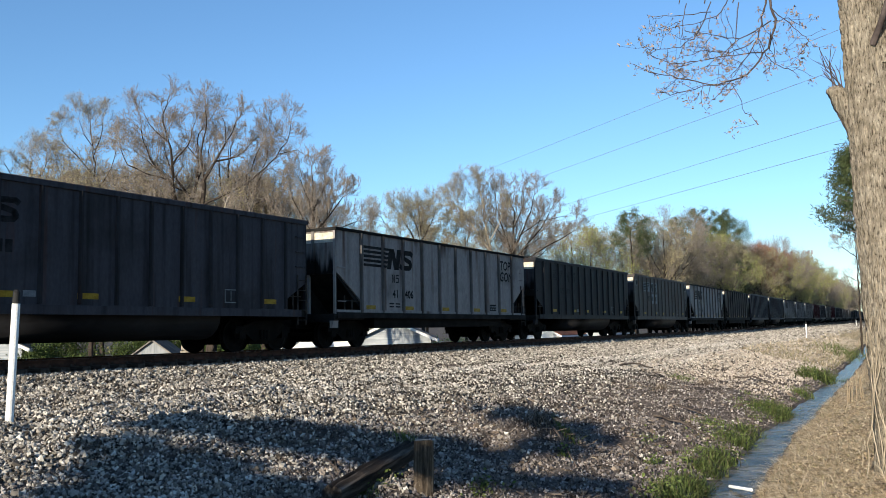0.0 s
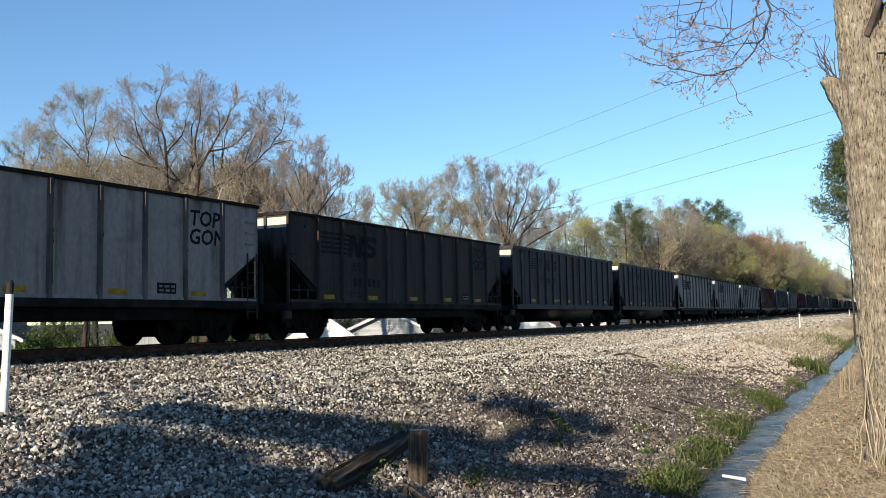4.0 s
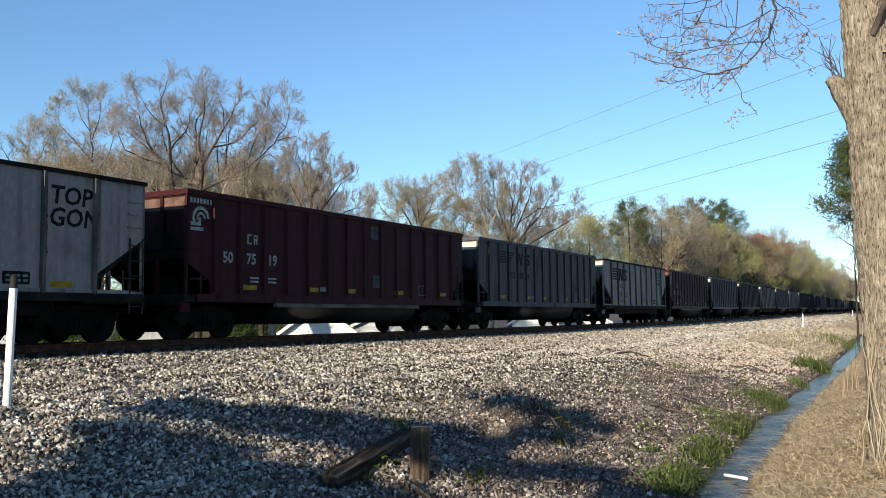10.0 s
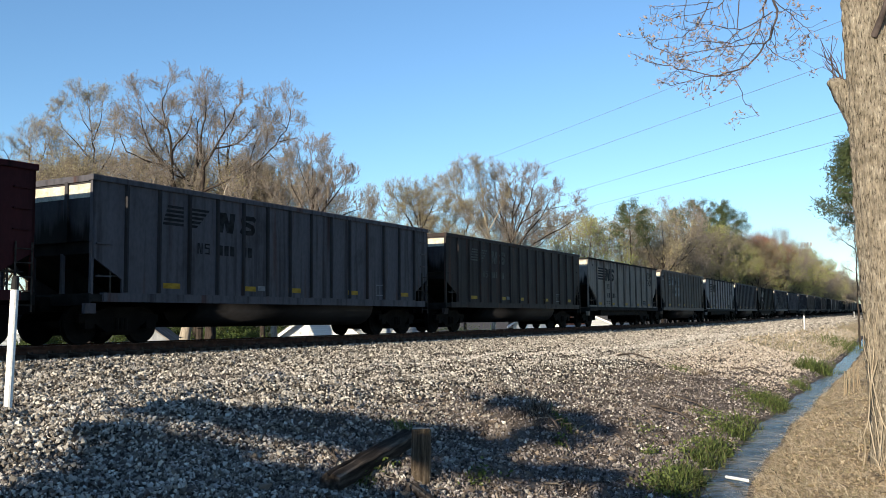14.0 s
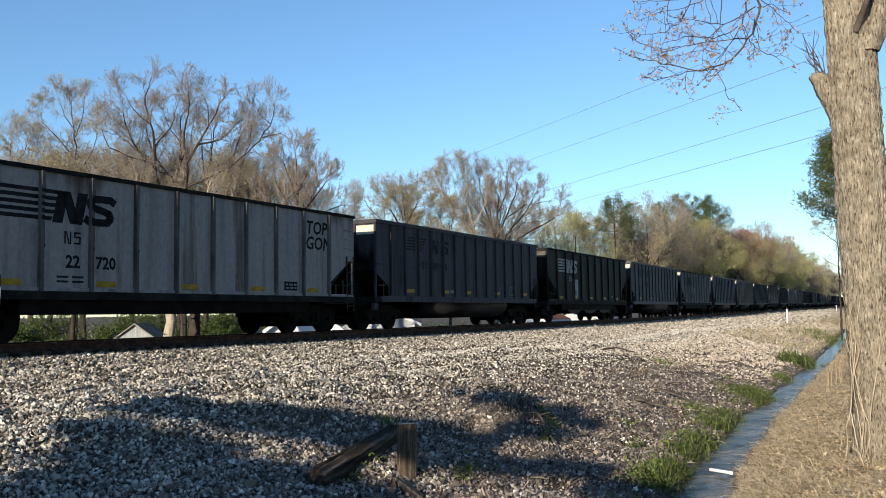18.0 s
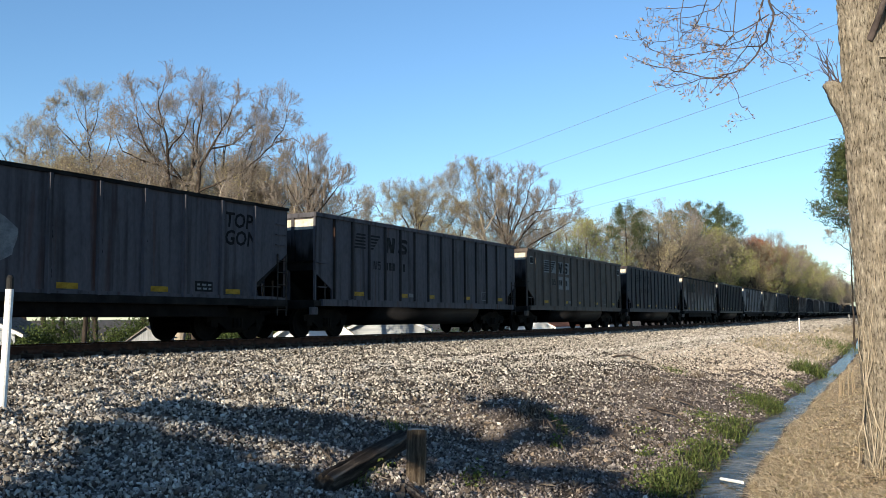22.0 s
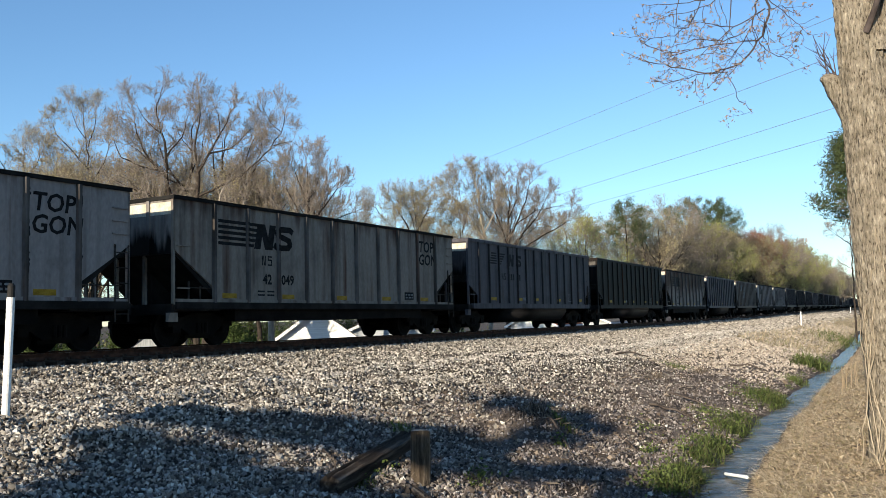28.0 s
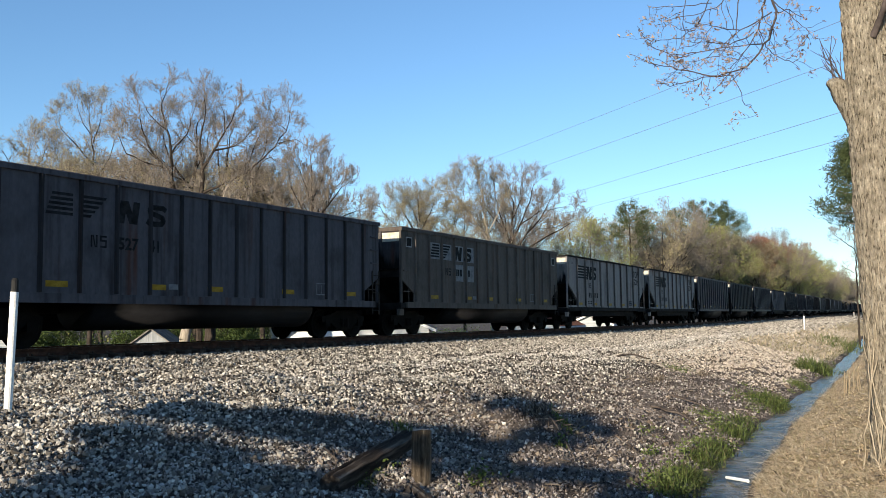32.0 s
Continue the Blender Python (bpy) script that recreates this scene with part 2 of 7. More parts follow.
M_TIE = surface("tie_wood", [(0.35, (0.045, 0.033, 0.026)), (0.6, (0.1, 0.075, 0.058))], 4.0, 0.9, 40, 0.6, 0.8, stretch=(4, 0.4, 4))
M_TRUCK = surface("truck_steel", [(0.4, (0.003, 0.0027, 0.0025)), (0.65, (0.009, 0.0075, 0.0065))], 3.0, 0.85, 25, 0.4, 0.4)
M_COALSHADE = surface("coal_black_steel", [(0.4, (0.008, 0.008, 0.008)), (0.65, (0.02, 0.019, 0.018))], 2.0, 0.85, 18, 0.4, 0.3)
M_BARK = surface("bark_grey", [(0.35, (0.022, 0.018, 0.015)), (0.6, (0.06, 0.048, 0.04))], 3.0, 0.95, 14, 0.7, 0.9, stretch=(2, 2, 0.5))
M_TWIG = surface("twig_bark", [(0.35, (0.135, 0.113, 0.096)), (0.6, (0.23, 0.197, 0.168))], 3.0, 0.9, 14, 0.5, 0.3)
M_PALEBARK = surface("pale_bark", [(0.35, (0.2, 0.17, 0.13)), (0.6, (0.36, 0.31, 0.25))], 3.0, 0.95, 14, 0.6, 0.5, stretch=(2, 2, 0.5))
M_WHITE = surface("white_paint", [(0.4, (0.7, 0.7, 0.69)), (0.6, (0.82, 0.82, 0.8))], 5.0, 0.6, 40, 0.25, 0.1)
M_BLACK = surface("black_paint", [(0.4, (0.015, 0.015, 0.016)), (0.6, (0.03, 0.03, 0.03))], 6.0, 0.6, 40, 0.3, 0.1)

# ---------------------------------------------------------------- building helpers

def mesh_object(name, bm, mat, smooth=False):
    me = bpy.data.meshes.new(name)
    bm.to_mesh(me)
    bm.free()
    if mat:
        me.materials.append(mat)
    if smooth:
        me.shade_smooth()
    return new(name, me)


def part(name, bm, mat, parent, label="", smooth=False):
    ob = mesh_object(name, bm, mat, smooth)
    ob.parent = parent
    if label:
        ob["label"] = label
    return ob


def share(name, mesh, parent, m=None):
    """One more piece on a mesh that is already there."""
    ob = new(name, mesh)
    ob.parent = parent
    if m is not None:
        ob.matrix_basis = m
    return ob


def box(bm, lo, hi, m=None, taper=0.0):
    x0, y0, z0 = lo
    x1, y1, z1 = hi
    co = [(x0, y0, z0), (x1, y0, z0), (x1, y1, z0), (x0, y1, z0), (x0 + taper, y0 + taper, z1), (x1 - taper, y0 + taper, z1), (x1 - taper, y1 - taper, z1), (x0 + taper, y1 - taper, z1)]
    v = [bm.verts.new(m @ Vector(c) if m else c) for c in co]
    for f in ((3, 2, 1, 0), (4, 5, 6, 7), (0, 1, 5, 4), (1, 2, 6, 5), (2, 3, 7, 6), (3, 0, 4, 7)):
        bm.faces.new([v[i] for i in f])
    return v


def prism(bm, outline, lo, hi, axis="y"):
    """An outline of (a, b) pairs drawn in the plane across the axis and pushed from lo to hi."""
    def at(a, b, c):
        return {"y": (a, c, b), "x": (c, a, b), "z": (a, b, c)}[axis]
    v0 = [bm.verts.new(at(a, b, lo)) for a, b in outline]
    v1 = [bm.verts.new(at(a, b, hi)) for a, b in outline]
    n = len(outline)
    for i in range(n):
        bm.faces.new((v0[i], v0[(i + 1) % n], v1[(i + 1) % n], v1[i]))
    bm.faces.new(v0[::-1])
    bm.faces.new(v1)
    bmesh.ops.recalc_face_normals(bm, faces=bm.faces)


def tube(bm, p0, p1, r0, r1=None, sides=8, caps=True):
    p0, p1 = Vector(p0), Vector(p1)
    q = (p1 - p0).to_track_quat("Z", "Y")
    rings = []
    for p, r in ((p0, r0), (p1, r0 if r1 is None else r1)):
        rings.append([bm.verts.new(p + q @ Vector((r * math.cos(2 * math.pi * i / sides), r * math.sin(2 * math.pi * i / sides), 0))) for i in range(sides)])
    for i in range(sides):
        bm.faces.new((rings[0][i], rings[0][(i + 1) % sides], rings[1][(i + 1) % sides], rings[1][i]))
    if caps:
        bm.faces.new(rings[0][::-1])
        bm.faces.new(rings[1])


def raw_mesh(name, verts, faces, mat):
    """A mesh from numpy arrays: verts (n, 3), faces (m, 3) or (m, 4)."""
    me = bpy.data.meshes.new(name)
    k = faces.shape[1]
    me.vertices.add(len(verts))
    me.vertices.foreach_set("co", np.ascontiguousarray(verts, np.float32).ravel())
    me.loops.add(faces.size)
    me.loops.foreach_set("vertex_index", np.ascontiguousarray(faces, np.int32).ravel())
    me.polygons.add(len(faces))
    me.polygons.foreach_set("loop_start", np.arange(0, faces.size, k, dtype=np.int32))
    if mat:
        me.materials.append(mat)
    me.update(calc_edges=True)
    return me


# ---------------------------------------------------------------- the lie of the land
# x runs along the far straight of the track, y to its far side, z = 0 at the railhead beside the camera

TRACK_Y, BEND_X, BEND = 16.075, 71.1, 0.000792


def track_at(s):
    """Place and heading of the track's centre line at arc length s."""
    z = -0.00101 * s + 2.6e-5 * (min(s, 130) - 40) ** 2 + max(0, s - 130) * 2.6e-5 * 180
    if s >= BEND_X:
        return Vector((s, TRACK_Y, z)), 0.0
    a = (BEND_X - s) * BEND
    return Vector((BEND_X - math.sin(a) / BEND, TRACK_Y + (1 - math.cos(a)) / BEND, z)), -a


def bend(x):
    return np.where(x < BEND_X, (BEND_X - x) ** 2 * BEND / 2, 0.0)


def rail_z(x):
    return -0.00101 * x + 2.6e-5 * (np.minimum(x, 130) - 40) ** 2 + np.maximum(0, x - 130) * 2.6e-5 * 180


def stream_y(x):
    return np.interp(x, [-20, 8, 10.4, 12, 14, 17.8, 21, 25, 30, 36, 50, 80, 300], [1.3, 1.78, 1.84, 1.93, 2.03, 2.08, 2.06, 2.06, 2.04, 2.0, 2.08, 2.4, 4.2]) + 0.04 * np.sin(x * 1.1 + 1) + 0.02 * np.sin(x * 2.9)


WATER_Z = -1.52


def ground_z(x, y):
    """Height of the ground: camera bank, ditch, slope, bench, ballast, the far side."""
    x, y = np.asarray(x, float), np.asarray(y, float)
    b, rz = bend(x), rail_z(x)
    ys, yc = stream_y(x), 6.0 + b * 1.05 + 0.25 * np.sin(x * 0.31)
    yt = TRACK_Y + b
    far = np.clip((x - 60) / 200, 0, 1)
    keys_y = [ys - 30, ys - 4.5, ys - 1.7, ys - 0.75, ys - 0.2, ys - 0.1, ys + 0.1, ys + 0.21, ys + 0.75, ys + (yc - ys) * 0.5, yc, yc + 1.3, yt - 6.3, yt - 4.3, yt - 3.1, yt - 1.75, yt + 1.75, yt + 3.3, yt + 5.5, yt + 9, yt + 400]
    w = WATER_Z
    keys_z = [w + 0.9, w + 0.62, w + 0.5, w + 0.22, w - 0.02, w - 0.12, w - 0.12, w - 0.02, w + 0.16, w + 0.48, rz * 0.5 - 0.58, rz - 0.47, rz - 0.43, rz - 0.62, rz - 0.53, rz - 0.31, rz - 0.31, rz - 0.6, rz - 1.7, rz - 2.4, rz - 2.1]
    out = keys_z[0] + 0 * x * y
    for i in range(len(keys_y) - 1):
        y0, y1 = keys_y[i], keys_y[i + 1]
        t = np.clip((y - y0) / (y1 - y0), 0, 1)
        t = t * t * (3 - 2 * t) * 0.5 + t * 0.5
        out = np.where(y >= y0, keys_z[i] + (keys_z[i + 1] - keys_z[i]) * t, out)
    return out


def lumps(x, y):
    return (0.06 * np.sin(x * 1.7 + 0.6 * y) * np.sin(y * 1.9 - 0.4 * x) + 0.04 * np.sin(x * 3.9 + 1.3) * np.sin(y * 4.3 + 0.7) + 0.026 * np.sin(x * 9.1 + y * 2.0) * np.sin(y * 8.3 - x))


def berm_line(x):
    return 8.9 + 0.35 * np.sin(x * 0.23 + 1.0) + 0.12 * np.sin(x * 0.9)


def land_z(x, y):
    x, y = np.asarray(x, float), np.asarray(y, float)
    b = TRACK_Y + bend(x)
    calm = np.clip(np.abs(y - b) - 2.4, 0, 1) * np.clip(np.abs(y - stream_y(x)) - 0.3, 0, 1)
    near = np.clip(1.6 - np.hypot(x, y) / 30, 0, 1)
    # a spoil heap with a tuft on it, and a low bump behind the old sleeper
    heap = 0.36 * np.exp(-((x - 11.3) ** 2 / 0.35 + (y - 4.3) ** 2 / 0.25)) + 0.22 * np.exp(-((x - 11.9) ** 2 / 0.6 + (y - 5.0) ** 2 / 0.4)) + 0.10 * np.exp(-((x - 8.7) ** 2 / 2 + (y - 7.0) ** 2 / 0.6))
    # the graded edges of the bench: two low berms that run along the line
    off = b - y
    berm = 0.085 * np.exp(-((off - berm_line(x)) / 0.3) ** 2) + 0.05 * np.exp(-((off - berm_line(x) - 1.25) / 0.35) ** 2)
    return ground_z(x, y) + lumps(x, y) * calm * near + heap + berm * np.clip((70 - x) / 30, 0, 1)


def graded(lo, hi, a, b, fine, growth):
    """Steps that are fine between a and b and widen outwards to lo and hi."""
    mid = list(np.arange(a, b, fine))
    up, d = [b], fine
    while up[-1] < hi:
        d *= growth
        up.append(up[-1] + d)
    dn, d = [], fine
    p = a
    while p > lo:
        d *= growth
        p -= d
        dn.append(p)
    return np.array(dn[::-1] + mid + up)


gx, gy = graded(-600, 4000, -4, 34, 0.16, 1.06), graded(-1500, 4000, -2.5, 21, 0.13, 1.07)
GX, GY = np.meshgrid(gx, gy, indexing="ij")
GZ = land_z(GX, GY)
idx = np.arange(GX.size).reshape(GX.shape)
quads = np.stack([idx[:-1, :-1], idx[1:, :-1], idx[1:, 1:], idx[:-1, 1:]], -1).reshape(-1, 4)
ground = tagged(new("ground", raw_mesh("ground", np.stack([GX, GY, GZ], -1).reshape(-1, 3), quads, M_SOIL)), "brown soil and dry grass beside the railway", "ground", kind="structure")
ground.data.shade_smooth()


def strip(name, mat, y_of, z_of, x0, x1, step, label, category):
    """A long sheet that follows the track: y_of and z_of give cross-line arrays for x."""
    xs = np.concatenate([np.arange(x0, min(x1, 70), step), np.arange(70, max(x1, 71), step * 5)]) if step < 0.45 else np.arange(x0, x1, step)
    Y, Z = y_of(xs), z_of(xs)
    k = Y.shape[1]
    V = np.stack([np.repeat(xs[:, None], k, 1), Y, Z], -1).reshape(-1, 3)
    i = np.arange(len(xs) * k).reshape(len(xs), k)
    Q = np.stack([i[:-1, :-1], i[1:, :-1], i[1:, 1:], i[:-1, 1:]], -1).reshape(-1, 4)
    return tagged(new(name, raw_mesh(name, V, Q, mat)), label, category, kind="structure")


# the ditch water
def water_material():
    m, n, l, b = material("ditch_water", 0.2)
    b.inputs["Base Color"].default_value = (0.05, 0.055, 0.05, 1)
    b.inputs["IOR"].default_value = 1.33
    b.inputs["Specular IOR Level"].default_value = 0.1
    tc = n.new("ShaderNodeTexCoord")
    t = n.new("ShaderNodeTexNoise")
    t.inputs["Scale"].default_value, t.inputs["Detail"].default_value = 5, 4
    l.new(tc.outputs["Object"], t.inputs["Vector"])
    bp = n.new("ShaderNodeBump")
    bp.inputs["Strength"].default_value, bp.inputs["Distance"].default_value = 0.8, 0.05
    l.new(t.outputs[0], bp.inputs["Height"])
    l.new(bp.outputs[0], b.inputs["Normal"])
    t2 = n.new("ShaderNodeTexNoise")
    t2.inputs["Scale"].default_value, t2.inputs["Detail"].default_value = 2.2, 6
    l.new(tc.outputs["Object"], t2.inputs["Vector"])
    r = ramp(n, [(0.36, (0.03, 0.026, 0.02)), (0.6, (0.16, 0.135, 0.1))])
    l.new(t2.outputs[0], r.inputs[0])
    l.new(r.outputs[0], b.inputs["Base Color"])
    return m


offs = np.array([-0.42, -0.2, 0, 0.2, 0.42])
strip("water", water_material(), lambda x: stream_y(x)[:, None] + offs, lambda x: np.full((len(x), 5), WATER_Z), -30, 260, 0.5, "shallow ditch water reflecting the pale sky", "water")

# ballast bed sheet, a little above the soil
bo = np.concatenate([[-4.3, -3.1, -1.75, 0], np.linspace(1.3, 6.5, 42)])


def bed_y(x):
    return (TRACK_Y + bend(x))[:, None] - bo


strip("ballast_bed", M_BALLAST, bed_y, lambda x: land_z(np.repeat(x[:, None], len(bo), 1), bed_y(x)) + 0.004 + np.clip(x[:, None] - 34, 0, 400) * 0.0008, -40, 1200, 0.35, "grey crushed-stone ballast under the track", "ballast")


# the gravelled bench between slope and ballast, and the tan camera bank
def crest_y(x):
    return 6.0 + bend(x) * 1.05 + 0.25 * np.sin(x * 0.31)


def bench_y(x):
    y0, y1 = crest_y(x) - 1.0 + 0.35 * np.sin(x * 0.23) + 0.25 * np.sin(x * 0.71), TRACK_Y + bend(x) - 3.6
    return y0[:, None] + (y1 - y0)[:, None] * np.linspace(0, 1, 57)


def grid_z(lift, yf):
    def z(x):
        Y = yf(x)
        return land_z(np.repeat(x[:, None], Y.shape[1], 1), Y) + lift + np.clip(x[:, None] - 34, 0, 400) * 0.0008
    return z


strip("gravel_bench", M_FARGRAVEL, bench_y, grid_z(0.004, bench_y), -20, 420, 0.35, "pale grey gravel bench beside the ballast", "gravel")


def bank_y(x):
    return stream_y(x)[:, None] - np.concatenate([np.linspace(9.0, 3.0, 30), np.linspace(2.9, 0.36, 26)])


strip("grass_bank", M_TAN, bank_y, grid_z(0.006, bank_y), -20, 400, 0.25, "bank of dry tan soil and dead grass", "bank")


# the far ditch slope, under dry grass
def slope_y(x):
    y0, y1 = stream_y(x) + 0.9, crest_y(x) - 0.6
    return y0[:, None] + (y1 - y0)[:, None] * np.linspace(0, 1, 7)


strip("grass_slope", M_TAN, slope_y, grid_z(0.012, slope_y), 38, 420, 0.9, "far ditch slope under dry tan grass", "slope")

# the rails: foot, web and head, laid in lengths
def rail_profile():
    return [(-0.075, -0.17), (0.075, -0.17), (0.075, -0.16), (0.012, -0.14), (0.012, -0.045), (0.036, -0.035), (0.036, -0.004), (0.030, 0.0), (-0.030, 0.0), (-0.036, -0.004), (-0.036, -0.035), (-0.012, -0.045), (-0.012, -0.14), (-0.075, -0.16)]


def rail(side):
    prof = rail_profile()
    k = len(prof)
    ss = list(np.arange(-45, 150, 3.0)) + list(np.arange(150, 1250, 20.0))
    V = []
    for s in ss:
        c, a = track_at(s)
        for u, z in prof:
            d = side * 0.7555 + u
            V.append((c.x - math.sin(a) * d, c.y + math.cos(a) * d, c.z + z))
    i = np.arange(len(ss) * k).reshape(len(ss), k)
    j = np.roll(i, -1, 1)
    Q = np.stack([i[:-1], i[1:], j[1:], j[:-1]], -1).reshape(-1, 4)
    me = raw_mesh("rail", np.array(V), Q, M_STEEL)
    me.materials.append(M_RAILTOP)
    mi = np.zeros(len(Q), np.int32)
    mi.reshape(len(ss) - 1, k)[:, 7] = 1
    me.polygons.foreach_set("material_index", mi)
    return tagged(new("rail", me), "rusty brown steel rail with a worn bright head", "rail", "rails of the track", "structure")


rail(-1), rail(1)


# the wooden sleepers under the rails
def sleepers():
    bed = tagged(new("sleeper_row"), "creosoted wooden sleepers bedded in the ballast", "sleepers", kind="structure")
    bm = bmesh.new()
    box(bm, (-0.115, -1.3, -0.36), (0.115, 1.3, -0.165), None, 0.012)
    for sy in (-0.7555, 0.7555):
        box(bm, (-0.09, sy - 0.17, -0.166), (0.09, sy + 0.17, -0.15))
        for dx in (-0.05, 0.05):
            for dy in (-0.1, 0.1):
                box(bm, (dx - 0.012, sy + dy - 0.015, -0.152), (dx + 0.012, sy + dy + 0.015, -0.11))
    me = bpy.data.meshes.new("sleeper")
    bm.to_mesh(me)
    bm.free()
    me.materials.append(M_TIE)
    rng = random.Random(2)
    for k in range(230):
        p, a = track_at(-8 + k * 0.52)
        share("sleeper", me, bed, Matrix.Translation(p) @ Matrix.Rotation(a + rng.uniform(-0.02, 0.02), 4, "Z"))


sleepers()

# ---------------------------------------------------------------- the coal train
BETH, TOPG = 16.18, 15.80          # coupled lengths
PAINT = {
    "grey": car_paint("paint_grey", (0.045, 0.043, 0.0505), rusty=0.1, dirty=0.4),
    "light": car_paint("paint_light_grey", (0.074, 0.071, 0.081), rusty=0.12, dirty=0.32),
    "white": car_paint("paint_white", (0.235, 0.214, 0.206), rusty=0.2, dirty=0.22, top=-0.12, runs=0.45),
    "cream": car_paint("paint_cream", (0.2, 0.176, 0.152), rusty=0.3, dirty=0.3, top=-0.05, runs=0.5),
    "brown": car_paint("paint_brown_grey", (0.034, 0.028, 0.027), rusty=0.3, dirty=0.45),
    "taupe": car_paint("paint_taupe", (0.088, 0.074, 0.065), rusty=0.25, dirty=0.32, runs=0.55),
    "dark": car_paint("paint_dark", (0.018, 0.018, 0.021), rusty=0.15, dirty=0.5),
    "black": car_paint("paint_black", (0.009, 0.0086, 0.0082), rusty=0.3, dirty=0.4),
    "red": car_paint("paint_oxide_red", (0.036, 0.0085, 0.0105), (0.015, 0.006, 0.0075), (0.034, 0.0105, 0.0105), rusty=0.2, dirty=0.3),
    "rust": car_paint("paint_rusted", (0.235, 0.212, 0.196), rust=(0.07, 0.026, 0.015), rusty=0.9, dirty=0.25, top=0.34, runs=0.6),
}
END_PAINT = {"pale": graded_end_paint("paint_end_pale", (0.2, 0.184, 0.172)), "dull": graded_end_paint("paint_end_dull", (0.05, 0.047, 0.05)), "red": graded_end_paint("paint_end_red", (0.03, 0.0085, 0.008)), "black": graded_end_paint("paint_end_black", (0.012, 0.0115, 0.011))}
M_LADDER = surface("ladder_steel", [(0.4, (0.02, 0.018, 0.016)), (0.65, (0.06, 0.05, 0.042))], 5.0, 0.8, 30, 0.5, 0.2)
RIB_PAINT = car_paint("paint_rib", (0.026, 0.025, 0.028), rusty=0.3, dirty=0.5)   # darker ribs of the grey cars
M_TUB = surface("tub_dark", [(0.4, (0.007, 0.007, 0.0075)), (0.65, (0.018, 0.0175, 0.019))], 1.2, 0.6, 9, 0.5, 0.2, stretch=(0.5, 1, 1))
POST_PAINT = car_paint("paint_post", (0.115, 0.104, 0.098), rusty=0.5, dirty=0.85, runs=1.0)   # stained posts of the pale cars


M_LEDGE = surface("lit_ledge", [(0.4, (0.07, 0.06, 0.058)), (0.6, (0.13, 0.11, 0.1))], 3.0, 0.8, 25, 0.6, 0.3, stretch=(0.4, 1, 1))


def wheelset_mesh():
    bm = bmesh.new()
    for sgn in (-1, 1):
        y0 = sgn * 0.70
        for a, b, r in ((0.0, 0.10, 0.455), (-0.03, 0.0, 0.482)):
            tube(bm, (0, y0 + sgn * a, 0), (0, y0 + sgn * b, 0), r, sides=24)
        tube(bm, (0, y0 + sgn * 0.10, 0), (0, y0 + sgn * 0.125, 0), 0.40, 0.33, sides=24)
        tube(bm, (0, y0 + sgn * 0.10, 0), (0, y0 + sgn * 0.36, 0), 0.085, sides=10)
        for k in range(4):
            a = k * math.pi / 2
            tube(bm, (0.2 * math.cos(a), y0 + sgn * 0.125, 0.2 * math.sin(a)), (0.2 * math.cos(a), y0 + sgn * 0.14, 0.2 * math.sin(a)), 0.04, sides=6)
    tube(bm, (0, -0.7, 0), (0, 0.7, 0), 0.08, sides=10)
    me = bpy.data.meshes.new("wheelset")
    bm.to_mesh(me)
    bm.free()
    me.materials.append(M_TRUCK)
    return me


WHEELS = wheelset_mesh()
wheelsets = []


def truck(parent, x):
    bm = bmesh.new()
    for sgn in (-1, 1):
        y = sgn * 1.0
        prism(bm, [(-1.15, 0.5), (-1.15, 0.68), (-0.75, 0.72), (-0.35, 0.86), (0.35, 0.86), (0.75, 0.72), (1.15, 0.68), (1.15, 0.5), (0.75, 0.5), (0.4, 0.28), (-0.4, 0.28), (-0.75, 0.5)], y - 0.07, y + 0.07)
        for dx in (-0.13, 0, 0.13):
            tube(bm, (dx, y + sgn * 0.09, 0.34), (dx, y + sgn * 0.09, 0.6), 0.055, sides=8)
        for dx in (-0.89, 0.89):
            box(bm, (dx - 0.13, y - 0.1, 0.36), (dx + 0.13, y + 0.1, 0.56))
    box(bm, (-0.2, -1.05, 0.58), (0.2, 1.05, 0.8))
    box(bm, (-0.3, -0.35, 0.8), (0.3, 0.35, 0.92))
    box(bm, (-0.42, -0.92, 0.2), (0.42, 0.92, 0.42))
    for dx in (-0.36, 0.36):
        box(bm, (dx - 0.06, -0.95, 0.36), (dx + 0.06, 0.95, 0.52))
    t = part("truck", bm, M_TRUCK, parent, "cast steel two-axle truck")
    t.matrix_basis = pose(x, 0, 0)
    for dx in (-0.89, 0.89):
        w = new("wheelset", WHEELS)
        w.parent = t
        w.matrix_parent_inverse = pose(dx, 0, 0.457)
        wheelsets.append(w)
    return t


def paint_part(name, bm, parent, label="", mat=None):
    ob = part(name, bm, mat or PAINT["grey"], parent, label)
    if mat is None:
        ob["paint"] = 1
    return ob


def shell(L, W, H, floor, slope_x, slope_z, side_cut, step=0.0):
    """An open-topped body: two sides with cut lower corners, two ends that slope inward below, a floor."""
    bm = bmesh.new()
    h, w, t = L / 2, W / 2, 0.05
    outline = [(-h, H), (h, H), (h, slope_z), (h - side_cut, floor + step), (h - side_cut, floor), (-h + side_cut, floor), (-h + side_cut, floor + step), (-h, slope_z)]
    prism(bm, outline, -w, -w + t)
    prism(bm, outline, w - t, w)
    box(bm, (-h + slope_x, -w + t, floor), (h - slope_x, w - t, floor + 0.06))
    return bm


